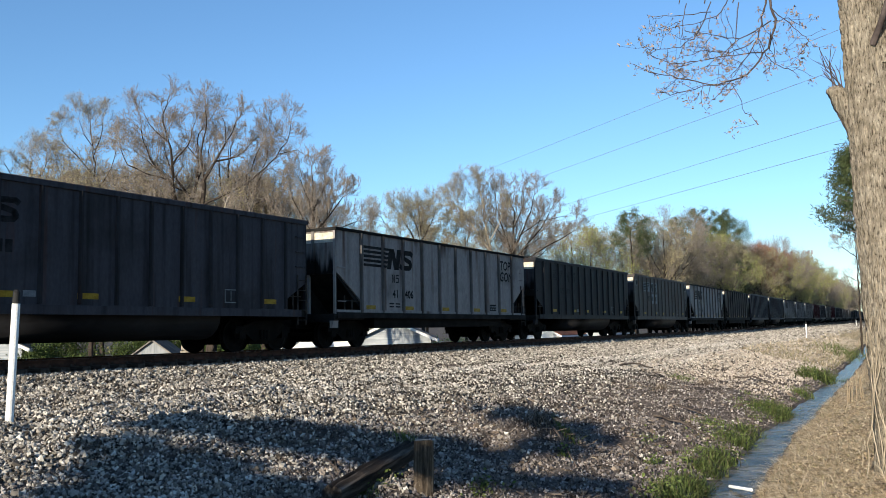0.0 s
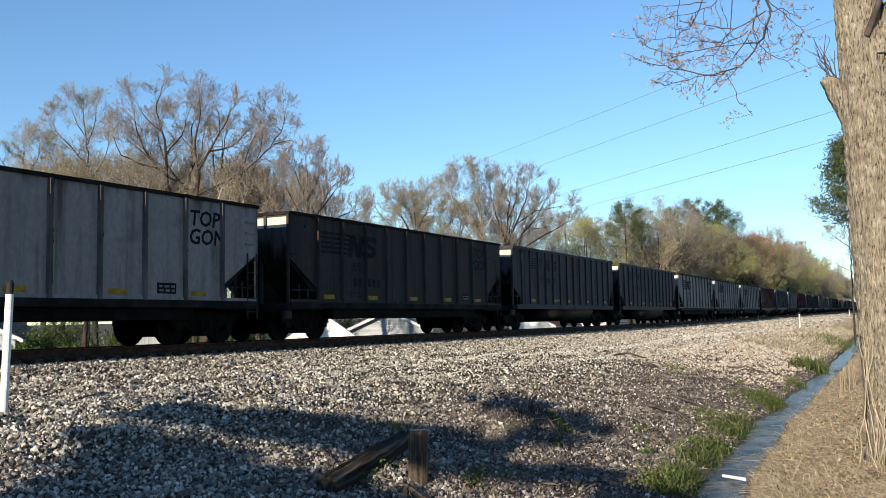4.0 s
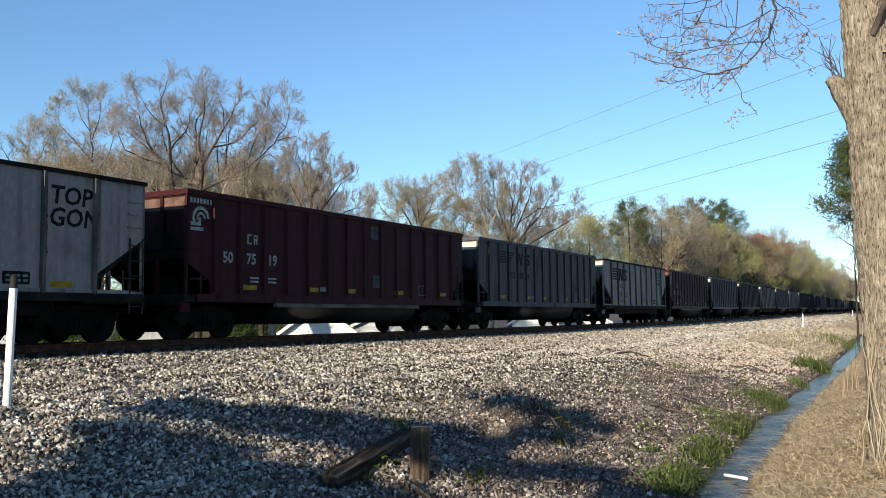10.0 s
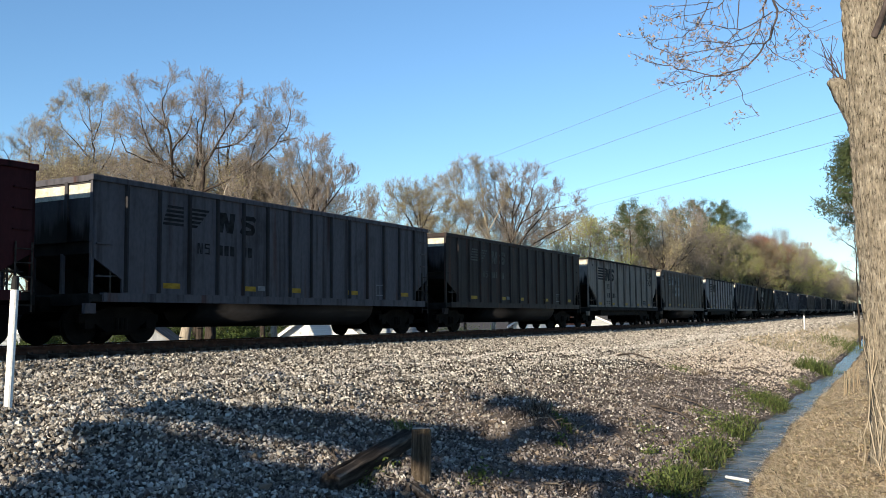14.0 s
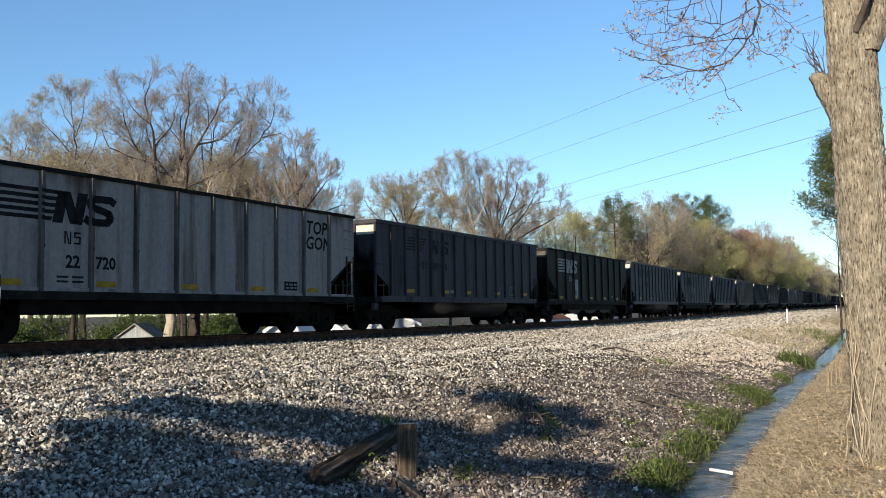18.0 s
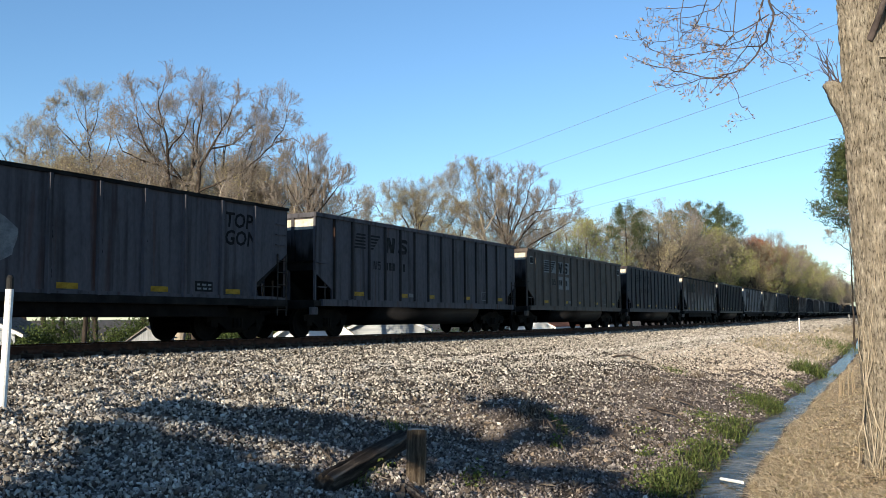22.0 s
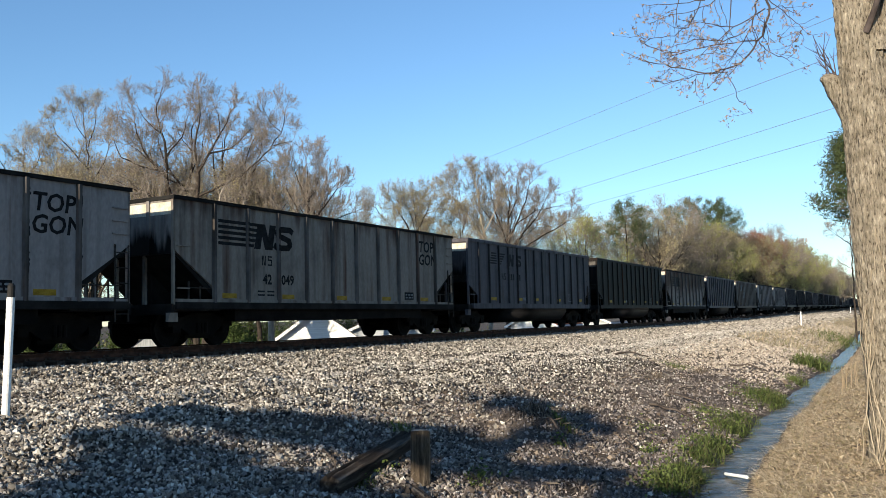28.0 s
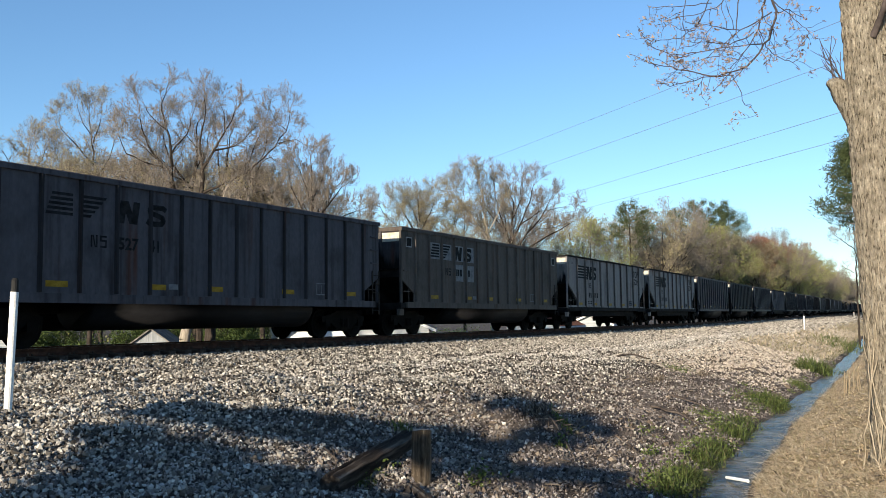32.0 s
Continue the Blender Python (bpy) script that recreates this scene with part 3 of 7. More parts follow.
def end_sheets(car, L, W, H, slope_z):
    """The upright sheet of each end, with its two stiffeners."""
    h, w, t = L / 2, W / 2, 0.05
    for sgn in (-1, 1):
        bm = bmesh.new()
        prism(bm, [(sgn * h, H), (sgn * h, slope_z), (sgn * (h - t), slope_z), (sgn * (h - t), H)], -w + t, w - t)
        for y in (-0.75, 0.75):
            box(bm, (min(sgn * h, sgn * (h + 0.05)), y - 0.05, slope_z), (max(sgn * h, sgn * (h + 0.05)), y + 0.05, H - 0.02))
        part("end_sheet", bm, END_PAINT["dull"], car, "end sheet that turns near-black towards the bottom")["paint"] = 3


def grab_irons(car, x, y, z0, z1, half, count):
    """Single bent rungs bolted to a side, each with two stand-offs."""
    out = 0.05 if y > 0 else -0.05
    bm = bmesh.new()
    box(bm, (-half - 0.013, min(0.6 * out, out), -0.013), (half + 0.013, max(0.6 * out, out), 0.013))
    for sx in (-half, half):
        box(bm, (sx - 0.013, min(0, 0.6 * out), -0.013), (sx + 0.013, max(0, 0.6 * out), 0.013))
    iron = bpy.data.meshes.new("grab_iron")
    bm.to_mesh(iron)
    bm.free()
    iron.materials.append(PAINT["grey"])
    for i in range(count):
        share("grab_iron", iron, car, pose(x, y, z0 + (z1 - z0) * i / (count - 1)))["paint"] = 1


def ladder(bm, x, y, z0, z1, across, rungs):
    """across: a vector half as wide as the ladder."""
    a = Vector(across)
    c = Vector((x, y, 0))
    for sgn in (-1, 1):
        p = c + a * sgn
        tube(bm, (p.x, p.y, z0), (p.x, p.y, z1), 0.022, sides=6)
    for i in range(rungs):
        z = z0 + (z1 - z0) * (i + 0.5) / rungs
        p, q = c - a, c + a
        tube(bm, (p.x, p.y, z), (q.x, q.y, z), 0.014, sides=5)


def couplers(car, h, body):
    for sgn in (-1, 1):
        bm = bmesh.new()
        box(bm, (min(sgn * (h - 0.1), sgn * (h + 0.62)), -0.12, 0.72), (max(sgn * (h - 0.1), sgn * (h + 0.62)), 0.12, 0.98))
        box(bm, (sgn * (h + 0.62) - 0.12, -0.18, 0.68), (sgn * (h + 0.62) + 0.10, 0.16, 1.02))
        part("coupler", bm, M_TRUCK, car)


def end_frame(car, sgn, h, w, H, floor, slope_x, slope_z):
    """Platform, corner posts, brake gear and ladders at one end."""
    x0, x1 = sorted((sgn * h, sgn * (h - slope_x)))
    bm = bmesh.new()
    box(bm, (x0, -w, floor - 0.16), (x1, w, floor))
    box(bm, (min(sgn * h, sgn * (h + 0.06)), -w, floor - 0.24), (max(sgn * h, sgn * (h + 0.06)), w, floor + 0.02))
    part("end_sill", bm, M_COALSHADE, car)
    for y in (-w + 0.04, w - 0.04):
        bm = bmesh.new()
        box(bm, (sgn * h - 0.05 if sgn > 0 else sgn * h - 0.01, y - 0.04, floor), (sgn * h + 0.01 if sgn > 0 else sgn * h + 0.05, y + 0.04, H))
        paint_part("corner_post", bm, car)
    for y in (-0.5, 0.5):
        bm = bmesh.new()
        box(bm, (sgn * (h - 0.1) - 0.04, y - 0.04, floor), (sgn * (h - 0.1) + 0.04, y + 0.04, slope_z))
        paint_part("end_post", bm, car)
    # the ladder stands on one side of each end, grab irons on the other
    bm = bmesh.new()
    ladder(bm, sgn * (h - 0.24), -sgn * (w + 0.03), floor - 0.4, slope_z + 0.1, (0.19, 0, 0), 5)
    paint_part("ladder", bm, car, "", M_LADDER)
    grab_irons(car, sgn * (h - 0.3), -sgn * w, slope_z + 0.35, H - 0.4, 0.19, 3)
    grab_irons(car, sgn * (h - 0.3), sgn * w, floor + 0.4, slope_z + 0.2, 0.19, 2)
    bm = bmesh.new()
    box(bm, (sgn * h - 0.16, sgn * (w - 0.1), floor - 0.42), (sgn * h + 0.16, sgn * (w - 0.02), floor - 0.2), None, 0.03)
    paint_part("step", bm, car)
    bm = bmesh.new()
    for dx in (0.55, 0.95):
        tube(bm, (sgn * (h - dx), -w + 0.05, floor), (sgn * (h - dx), -w + 0.05, floor + 0.75 - dx * 0.3), 0.025, sides=6)
    tube(bm, (sgn * (h - 0.2), -w + 0.04, floor + 0.42), (sgn * (h - slope_x + 0.05), -w + 0.04, floor + 0.42), 0.018, sides=6)
    paint_part("grab_rail", bm, car, "", M_LADDER)


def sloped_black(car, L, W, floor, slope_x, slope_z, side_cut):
    """The slope sheet and braces seen inside each open end, black with coal dust and painted-in shade."""
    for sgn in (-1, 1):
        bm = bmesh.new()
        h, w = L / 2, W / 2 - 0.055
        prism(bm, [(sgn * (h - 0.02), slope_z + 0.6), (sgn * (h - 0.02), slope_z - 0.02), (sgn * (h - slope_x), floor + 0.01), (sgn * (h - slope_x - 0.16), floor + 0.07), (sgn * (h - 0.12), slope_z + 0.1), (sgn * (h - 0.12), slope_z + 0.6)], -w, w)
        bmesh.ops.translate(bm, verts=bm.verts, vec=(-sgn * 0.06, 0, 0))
        part("slope_sheet", bm, M_COALSHADE, car, "slope sheet black with coal dust and painted-in shade")
        # the web is made wide and black to fill the opening with shade
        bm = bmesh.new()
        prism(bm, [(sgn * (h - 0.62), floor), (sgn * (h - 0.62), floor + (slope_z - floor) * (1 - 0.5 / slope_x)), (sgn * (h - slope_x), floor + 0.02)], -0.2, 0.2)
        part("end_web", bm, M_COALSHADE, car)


def bathtub_car():
    """A gondola with a ribbed straight side and two round-bottomed tubs between the trucks."""
    L, W, H, floor = 14.75, 3.16, 3.78, 1.12
    h, w = L / 2, W / 2
    car = new("bathtub_gondola")
    paint_part("body", shell(L, W, H - 0.1, floor, 1.75, 1.95, 0.85, 0.35), car)
    end_sheets(car, L, W, H - 0.1, 2.3)
    sloped_black(car, L, W, floor, 1.75, 2.05, 1.25)
    bm = bmesh.new()
    for sy in (-1, 1):
        prism(bm, [(sy * (w - 0.09), H - 0.13), (sy * (w + 0.05), H - 0.13), (sy * (w + 0.05), H - 0.02), (sy * (w + 0.03), H), (sy * (w - 0.07), H), (sy * (w - 0.09), H - 0.02)], -h - 0.04, h + 0.04, "x")
    for sx in (-1, 1):
        box(bm, (min(sx * (h - 0.1), sx * (h + 0.04)), -w + 0.09, H - 0.15), (max(sx * (h - 0.1), sx * (h + 0.04)), w - 0.09, H - 0.01))
    paint_part("top_chord", bm, car)
    bm = bmesh.new()
    prism(bm, [(0.025, 0.0), (0.06, 0.06), (0.11, 0.06), (0.145, 0.0)], floor + 0.06, H - 0.13, "z")
    rib = bpy.data.meshes.new("rib")
    bm.to_mesh(rib)
    bm.free()
    rib.materials.append(PAINT["grey"])
    n = 14
    for i in range(n):
        x = -h + 0.95 + (L - 1.9) * i / (n - 1)
        a = share("rib", rib, car, pose(x + 0.085, -w + 0.001, 0, 0, 0, 180))
        b = share("rib", rib, car, pose(x - 0.085, w - 0.001, 0))
        a["paint"] = b["paint"] = 1
    for sy in (-1, 1):
        bm = bmesh.new()
        box(bm, (-h + 0.3, min(sy * (w - 0.08), sy * (w + 0.06)), floor - 0.16), (h - 0.3, max(sy * (w - 0.08), sy * (w + 0.06)), floor + 0.04))
        paint_part("side_sill", bm, car)
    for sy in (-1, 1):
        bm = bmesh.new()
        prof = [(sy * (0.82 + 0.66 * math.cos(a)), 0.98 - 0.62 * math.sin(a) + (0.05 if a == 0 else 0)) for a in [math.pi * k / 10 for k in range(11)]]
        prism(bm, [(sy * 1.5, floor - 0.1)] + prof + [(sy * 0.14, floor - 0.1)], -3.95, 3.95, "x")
        part("tub", bm, M_TUB, car, "dark round-bottomed steel tub between the trucks", True)
    bm = bmesh.new()
    box(bm, (-h - 0.3, -0.3, 0.76), (h + 0.3, 0.3, 1.08))
    part("centre_sill", bm, M_TRUCK, car)
    for sgn in (-1, 1):
        end_frame(car, sgn, h, w, H - 0.12, floor, 1.75, 2.05)
        truck(car, sgn * 6.1)
    couplers(car, h, L)
    return car


def rebuilt_car():
    """A flat-panelled gondola rebuilt from a hopper, with open end platforms and long slope sheets."""
    L, W, H, floor = 14.45, 3.16, 3.74, 1.05
    h, w = L / 2, W / 2
    car = new("panelled_gondola")
    paint_part("body", shell(L, W, H - 0.08, floor, 1.6, 2.4, 1.42, 0.42), car)
    end_sheets(car, L, W, H - 0.08, 2.3)
    sloped_black(car, L, W, floor, 1.6, 2.3, 1.42)
    bm = bmesh.new()
    for sy in (-1, 1):
        box(bm, (-h - 0.04, min(sy * (w - 0.09), sy * (w + 0.05)), H - 0.09), (h + 0.04, max(sy * (w - 0.09), sy * (w + 0.05)), H))
    for sx in (-1, 1):
        box(bm, (min(sx * (h - 0.1), sx * (h + 0.04)), -w + 0.09, H - 0.1), (max(sx * (h - 0.1), sx * (h + 0.04)), w - 0.09, H - 0.01))
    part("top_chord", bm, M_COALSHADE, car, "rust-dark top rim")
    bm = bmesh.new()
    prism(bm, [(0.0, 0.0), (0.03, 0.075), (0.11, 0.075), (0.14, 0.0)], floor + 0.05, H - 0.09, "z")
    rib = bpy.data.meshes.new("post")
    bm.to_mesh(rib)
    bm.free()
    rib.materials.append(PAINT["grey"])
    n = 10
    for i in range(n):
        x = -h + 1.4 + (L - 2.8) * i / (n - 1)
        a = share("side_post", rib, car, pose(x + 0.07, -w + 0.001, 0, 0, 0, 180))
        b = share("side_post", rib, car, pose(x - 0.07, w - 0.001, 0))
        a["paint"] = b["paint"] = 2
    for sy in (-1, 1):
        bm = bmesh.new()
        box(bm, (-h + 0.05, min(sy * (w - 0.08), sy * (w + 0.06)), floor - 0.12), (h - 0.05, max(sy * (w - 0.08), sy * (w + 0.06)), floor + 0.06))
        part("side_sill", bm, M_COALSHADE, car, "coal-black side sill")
        bm = bmesh.new()
        box(bm, (-h + 0.03, min(sy * (w - 0.02), sy * (w + 0.03)), floor + 0.06), (h - 0.03, max(sy * (w - 0.02), sy * (w + 0.03)), floor + 0.14))
        for k in range(44):
            rx = -h + 1.6 + k * (L - 3.2) / 43
            box(bm, (rx - 0.018, min(sy * (w + 0.03), sy * (w + 0.045)), floor + 0.082), (rx + 0.018, max(sy * (w + 0.03), sy * (w + 0.045)), floor + 0.118))
        paint_part("rivet_strip", bm, car)
        bm = bmesh.new()
        box(bm, (-h + 2.3, min(sy * (w - 0.5), sy * (w - 0.1)), floor - 0.42), (h - 2.3, max(sy * (w - 0.5), sy * (w - 0.1)), floor - 0.12))
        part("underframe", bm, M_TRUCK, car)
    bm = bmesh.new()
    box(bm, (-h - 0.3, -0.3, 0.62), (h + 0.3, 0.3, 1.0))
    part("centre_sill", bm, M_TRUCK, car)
    for sgn in (-1, 1):
        end_frame(car, sgn, h, w, H - 0.1, floor, 1.6, 2.3)
        truck(car, sgn * 5.75)
    couplers(car, h, L)
    return car


# the order of the cars, near end first: b = bathtub gondola, t = rebuilt panelled gondola
TRAIN = [("b", "grey"), ("t", "white"), ("b", "dark"), ("b", "taupe"), ("t", "white"), ("t", "brown"), ("b", "grey"), ("b", "grey"), ("t", "white"), ("t", "white"), ("t", "white"),
         ("b", "red"), ("b", "light"), ("t", "white"), ("b", "red"), ("b", "light"), ("b", "brown"), ("t", "cream"), ("b", "taupe"), ("t", "white"), ("b", "grey"), ("t", "black"),
         ("b", "light"), ("t", "light"), ("b", "light"), ("b", "taupe"), ("b", "grey"), ("t", "rust"), ("b", "dark"), ("t", "white"), ("t", "cream"), ("b", "light"), ("b", "black"),
         ("t", "rust"), ("b", "light"), ("b", "taupe"), ("t", "white"), ("t", "white"), ("b", "grey"), ("b", "dark"), ("b", "grey"), ("t", "light"), ("b", "dark"), ("b", "grey")]
rng = random.Random(5)
while len(TRAIN) < 64:
    TRAIN.append(rng.choice([("b", "grey"), ("b", "dark"), ("b", "brown"), ("t", "light"), ("b", "light"), ("t", "white")]))
TRAIN = [("t", "light")] + TRAIN      # one more that has all but gone by at the start
WORDS = {"grey": "weathered grey", "light": "faded light grey", "white": "dusty off-white", "cream": "dirty cream-white", "brown": "grimy brown-grey", "taupe": "dusty taupe", "dark": "dark grimy grey", "black": "black coal-stained", "red": "oxide-red", "rust": "off-white rust-streaked"}
START = 23.24                         # where the first panelled car's near end stands at the start


def build_train():
    proto = {"b": bathtub_car(), "t": rebuilt_car()}
    cars, used, s = [], set(), START - BETH - TOPG
    for kind, colour in TRAIN:
        if kind not in used:
            car = proto[kind]
            used.add(kind)
        else:
            car = copy_thing(proto[kind], Matrix())
        for o in (car, *car.children_recursive):
            if "paint" in o:
                o.material_slots[0].link = 'OBJECT'
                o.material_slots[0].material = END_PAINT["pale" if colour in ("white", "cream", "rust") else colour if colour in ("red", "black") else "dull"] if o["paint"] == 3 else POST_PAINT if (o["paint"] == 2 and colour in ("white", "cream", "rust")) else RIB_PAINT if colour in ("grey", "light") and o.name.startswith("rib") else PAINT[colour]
        if kind == "t" and colour == "black":
            for k in (-1, 0, 1):
                bm = bmesh.new()
                prism(bm, [(k * 2.75 - 1.35, 1.0), (k * 2.75 + 1.35, 1.0)] + [(k * 2.75 + 1.35 * math.cos(a), 0.95 - 0.52 * math.sin(a) ** 0.8) for a in [math.pi * (q + 0.5) / 11 for q in range(11)]], -1.45, 1.45)
                part("belly", bm, PAINT["black"], car, "round-bottomed black belly")
        if kind == "b" and colour == "red":
            # pale ledge that paints in the light caught along the tub's top
            for sy in (-1, 1):
                bm = bmesh.new()
                box(bm, (-3.95, min(sy * 1.5, sy * 1.63), 0.84), (3.95, max(sy * 1.5, sy * 1.63), 0.955), None, 0.01)
                part("tub_ledge", bm, M_LEDGE, car, "pale ledge along the tub with its catch of light painted in")
        length = BETH if kind == "b" else TOPG
        body = 14.75 if kind == "b" else 14.45
        tagged(car, ("%s steel coal gondola with ribbed sides and belly tubs" if kind == "b" else "%s steel coal gondola with flat panelled sides") % WORDS[colour], "freight car", "cars of the coal train")
        cars.append((car, s + body / 2, 6.1 if kind == "b" else 5.75, kind, colour))
        s += length
    return cars


cars = build_train()

# how far the train has gone, second by second
RUN = [(0, 0.0), (6, 98.93), (9, 148.9), (13, 215.88), (19, 317.7), (23, 385.7), (28, 470.75), (32, 540.45)]


def gone(t):
    for (t0, d0), (t1, d1) in zip(RUN, RUN[1:]):
        if t <= t1:
            return d0 + (d1 - d0) * (t - t0) / (t1 - t0)
    return RUN[-1][1]


def car_pose(s, half):
    p, _ = track_at(s - half)
    q, _ = track_at(s + half)
    d = q - p
    c = (p + q) / 2
    return Matrix.Translation(c) @ Vector((d.x, d.y, d.z)).to_track_quat("X", "Z").to_matrix().to_4x4()


def motions():
    for car, s, half, _, _ in cars:
        walk(car, [(t / 2, car_pose(s - gone(t / 2), half)) for t in range(65)])
    # every wheelset turns alike, a step a thirtieth of a second
    first = wheelsets[0]
    walk(first, [(k / 30, pose(0, 0, 0, 0, -math.degrees(gone(k / 30) / 0.457), 0)) for k in range(961)])
    for ob in bpy.data.objects:
        if ob.data == WHEELS and ob != first:
            ob.rotation_mode = "QUATERNION"
            ob.animation_data_create()
            ob.animation_data.action = first.animation_data.action
            ob.animation_data.action_slot = first.animation_data.action_slot


# ---------------------------------------------------------------- lettering, emblems and reflectors on the near sides
M_MARK_DARK = surface("stencil_black", [(0.4, (0.006, 0.006, 0.007)), (0.6, (0.014, 0.014, 0.015))], 6, 0.7, 40, 0.4, 0.1)
M_MARK_WHITE = surface("stencil_white", [(0.4, (0.2, 0.2, 0.195)), (0.6, (0.32, 0.32, 0.31))], 6, 0.7, 40, 0.5, 0.1)
M_MARK_FADED = surface("stencil_faded", [(0.4, (0.009, 0.009, 0.01)), (0.6, (0.02, 0.02, 0.022))], 6, 0.7, 40, 0.5, 0.1)
M_MARK_YELLOW = surface("reflector_yellow", [(0.4, (0.2, 0.12, 0.01)), (0.6, (0.3, 0.19, 0.02))], 5, 0.5, 30, 0.4, 0.1)
# paler tones that paint in the sunlight on the car ends' tops
M_SUN_BAND = surface("sun_band_cream", [(0.4, (0.42, 0.38, 0.3)), (0.6, (0.58, 0.54, 0.45))], 3, 0.7, 20, 0.5, 0.1)
M_MARK_DIM = surface("stencil_dim", [(0.4, (0.045, 0.045, 0.045)), (0.6, (0.075, 0.075, 0.073))], 6, 0.7, 40, 0.5, 0.1)
M_SUN_BAND_RED = surface("sun_band_red", [(0.4, (0.085, 0.045, 0.036)), (0.6, (0.14, 0.085, 0.07))], 3, 0.7, 20, 0.5, 0.1)
M_SUN_BAND_DARK = surface("sun_band_dark", [(0.4, (0.06, 0.055, 0.05)), (0.6, (0.1, 0.09, 0.08))], 3, 0.7, 20, 0.5, 0.1)
M_MARK_PALE = surface("label_pale", [(0.4, (0.12, 0.13, 0.14)), (0.6, (0.18, 0.19, 0.2))], 5, 0.6, 30, 0.4, 0.1)
letter_cache = {}


def letters(text, size, shear=0.0):
    key = (text, size, shear)
    if key not in letter_cache:
        cu = bpy.data.curves.new("lettering", "FONT")
        cu.body, cu.size, cu.shear, cu.resolution_u = text, size, shear, 2
        cu.offset = 0.012
        ob = bpy.data.objects.new("lettering", cu)
        scene.collection.objects.link(ob)
        me = bpy.data.meshes.new_from_object(ob.evaluated_get(bpy.context.evaluated_depsgraph_get()))
        bpy.data.objects.remove(ob)
        me.name = "lettering"
        letter_cache[key] = me
    return letter_cache[key]


def stencil(car, text, x, z, size, mat, face, shear=0.0, name="lettering"):
    """Painted letters on the near side; x is measured from the car's middle."""
    me = letters(text, size, shear)
    if not me.materials:
        me.materials.append(mat)
    ob = share(name, me, car, Matrix.Translation((x, face, z)) @ Matrix.Rotation(math.pi / 2, 4, "X"))
    ob.material_slots[0].link = 'OBJECT'
    ob.material_slots[0].material = mat
    return ob


def end_stencil(car, text, y, z, size, mat, x):
    me = letters(text, size, 0.0)
    if not me.materials:
        me.materials.append(mat)
    m = Matrix(((0, 0, -1, x), (-1, 0, 0, y), (0, 1, 0, z), (0, 0, 0, 1)))
    ob = share("lettering", me, car, m)
    ob.material_slots[0].link = 'OBJECT'
    ob.material_slots[0].material = mat


shape_cache = {}


def flat_shapes(car, name, key, polys, x, z, mat, face, label=""):
    """A painted plain shape: polygons of (x, z) pairs."""
    if key not in shape_cache:
        me = bpy.data.meshes.new(name)
        V, F = [], []
        for poly in polys:
            F.append(tuple(range(len(V), len(V) + len(poly))))
            V += [(a, 0, b) for a, b in poly]
        me.from_pydata(V, [], F)
        me.materials.append(mat)
        shape_cache[key] = me
    ob = share(name, shape_cache[key], car, pose(x, face, z))
    ob.material_slots[0].link = 'OBJECT'
    ob.material_slots[0].material = mat
    if label:
        ob["label"] = label
    return ob


def round_block(x, z, w, h, slant):
    """A heavy block bent twice, drawn as short quads along its own middle line."""
    t = h * 0.24
    line = [(0.93, 0.80), (0.80, 0.88), (0.5, 0.88), (0.22, 0.86), (0.13, 0.74), (0.2, 0.60), (0.5, 0.53), (0.8, 0.44), (0.88, 0.28), (0.78, 0.14), (0.5, 0.12), (0.2, 0.12), (0.06, 0.2)]
    mid = [(x + a * w + (b * h) * slant, z + b * h) for a, b in line]
    out = []
    for (ax, az), (bx, bz) in zip(mid, mid[1:]):
        d = math.hypot(bx - ax, bz - az)
        nx, nz = -(bz - az) / d * t * 0.62, (bx - ax) / d * t * 0.5
        ex, ez = (bx - ax) / d * t * 0.2, (bz - az) / d * t * 0.2
        out.append([(ax + nx - ex, az + nz - ez), (ax - nx - ex, az - nz - ez), (bx - nx + ex, bz - nz + ez), (bx + nx + ex, bz + nz + ez)])
    return out


def notched_block(x, z, w, h, slant):
    """Two heavy uprights joined by a falling bar, leaning forward."""
    k = h * slant
    bar = w * 0.34
    return [[(x, z), (x + bar, z), (x + bar + k, z + h), (x + k, z + h)],
            [(x + bar * 0.25 + k, z + h), (x + bar * 1.2 + k, z + h), (x + w - bar * 0.25, z), (x + w - bar * 1.2, z)],
            [(x + w - bar, z), (x + w, z), (x + w + k, z + h), (x + w - bar + k, z + h)]]


def stripe_emblem(gap):
    """Speed stripes running into two slanted blocks; gap lays them on four panels between the ribs."""
    out = []
    top, pitch, thick = (0.52, 0.105, 0.062) if gap else (0.66, 0.145, 0.085)
    for i in range(5):
        z = top - i * pitch
        if gap:
            out.append([(0.14 - i * 0.035, z), (0.66, z), (0.66, z - thick), (0.12 - i * 0.035, z - thick)])
            out.append([(0.88, z), (1.56 - i * 0.1, z), (1.52 - i * 0.1, z - thick), (0.88, z - thick)])
        else:
            out.append([(0.0, z), (1.62 - i * 0.05, z), (1.58 - i * 0.05, z - thick), (0.0, z - thick)])
    if gap:
        return out + notched_block(1.86, 0.0, 0.58, 0.52, 0.16) + round_block(2.7, 0.0, 0.6, 0.52, 0.1)
    return out + notched_block(1.4, -0.04, 0.78, 0.7, 0.22) + round_block(2.2, -0.04, 0.84, 0.7, 0.15)


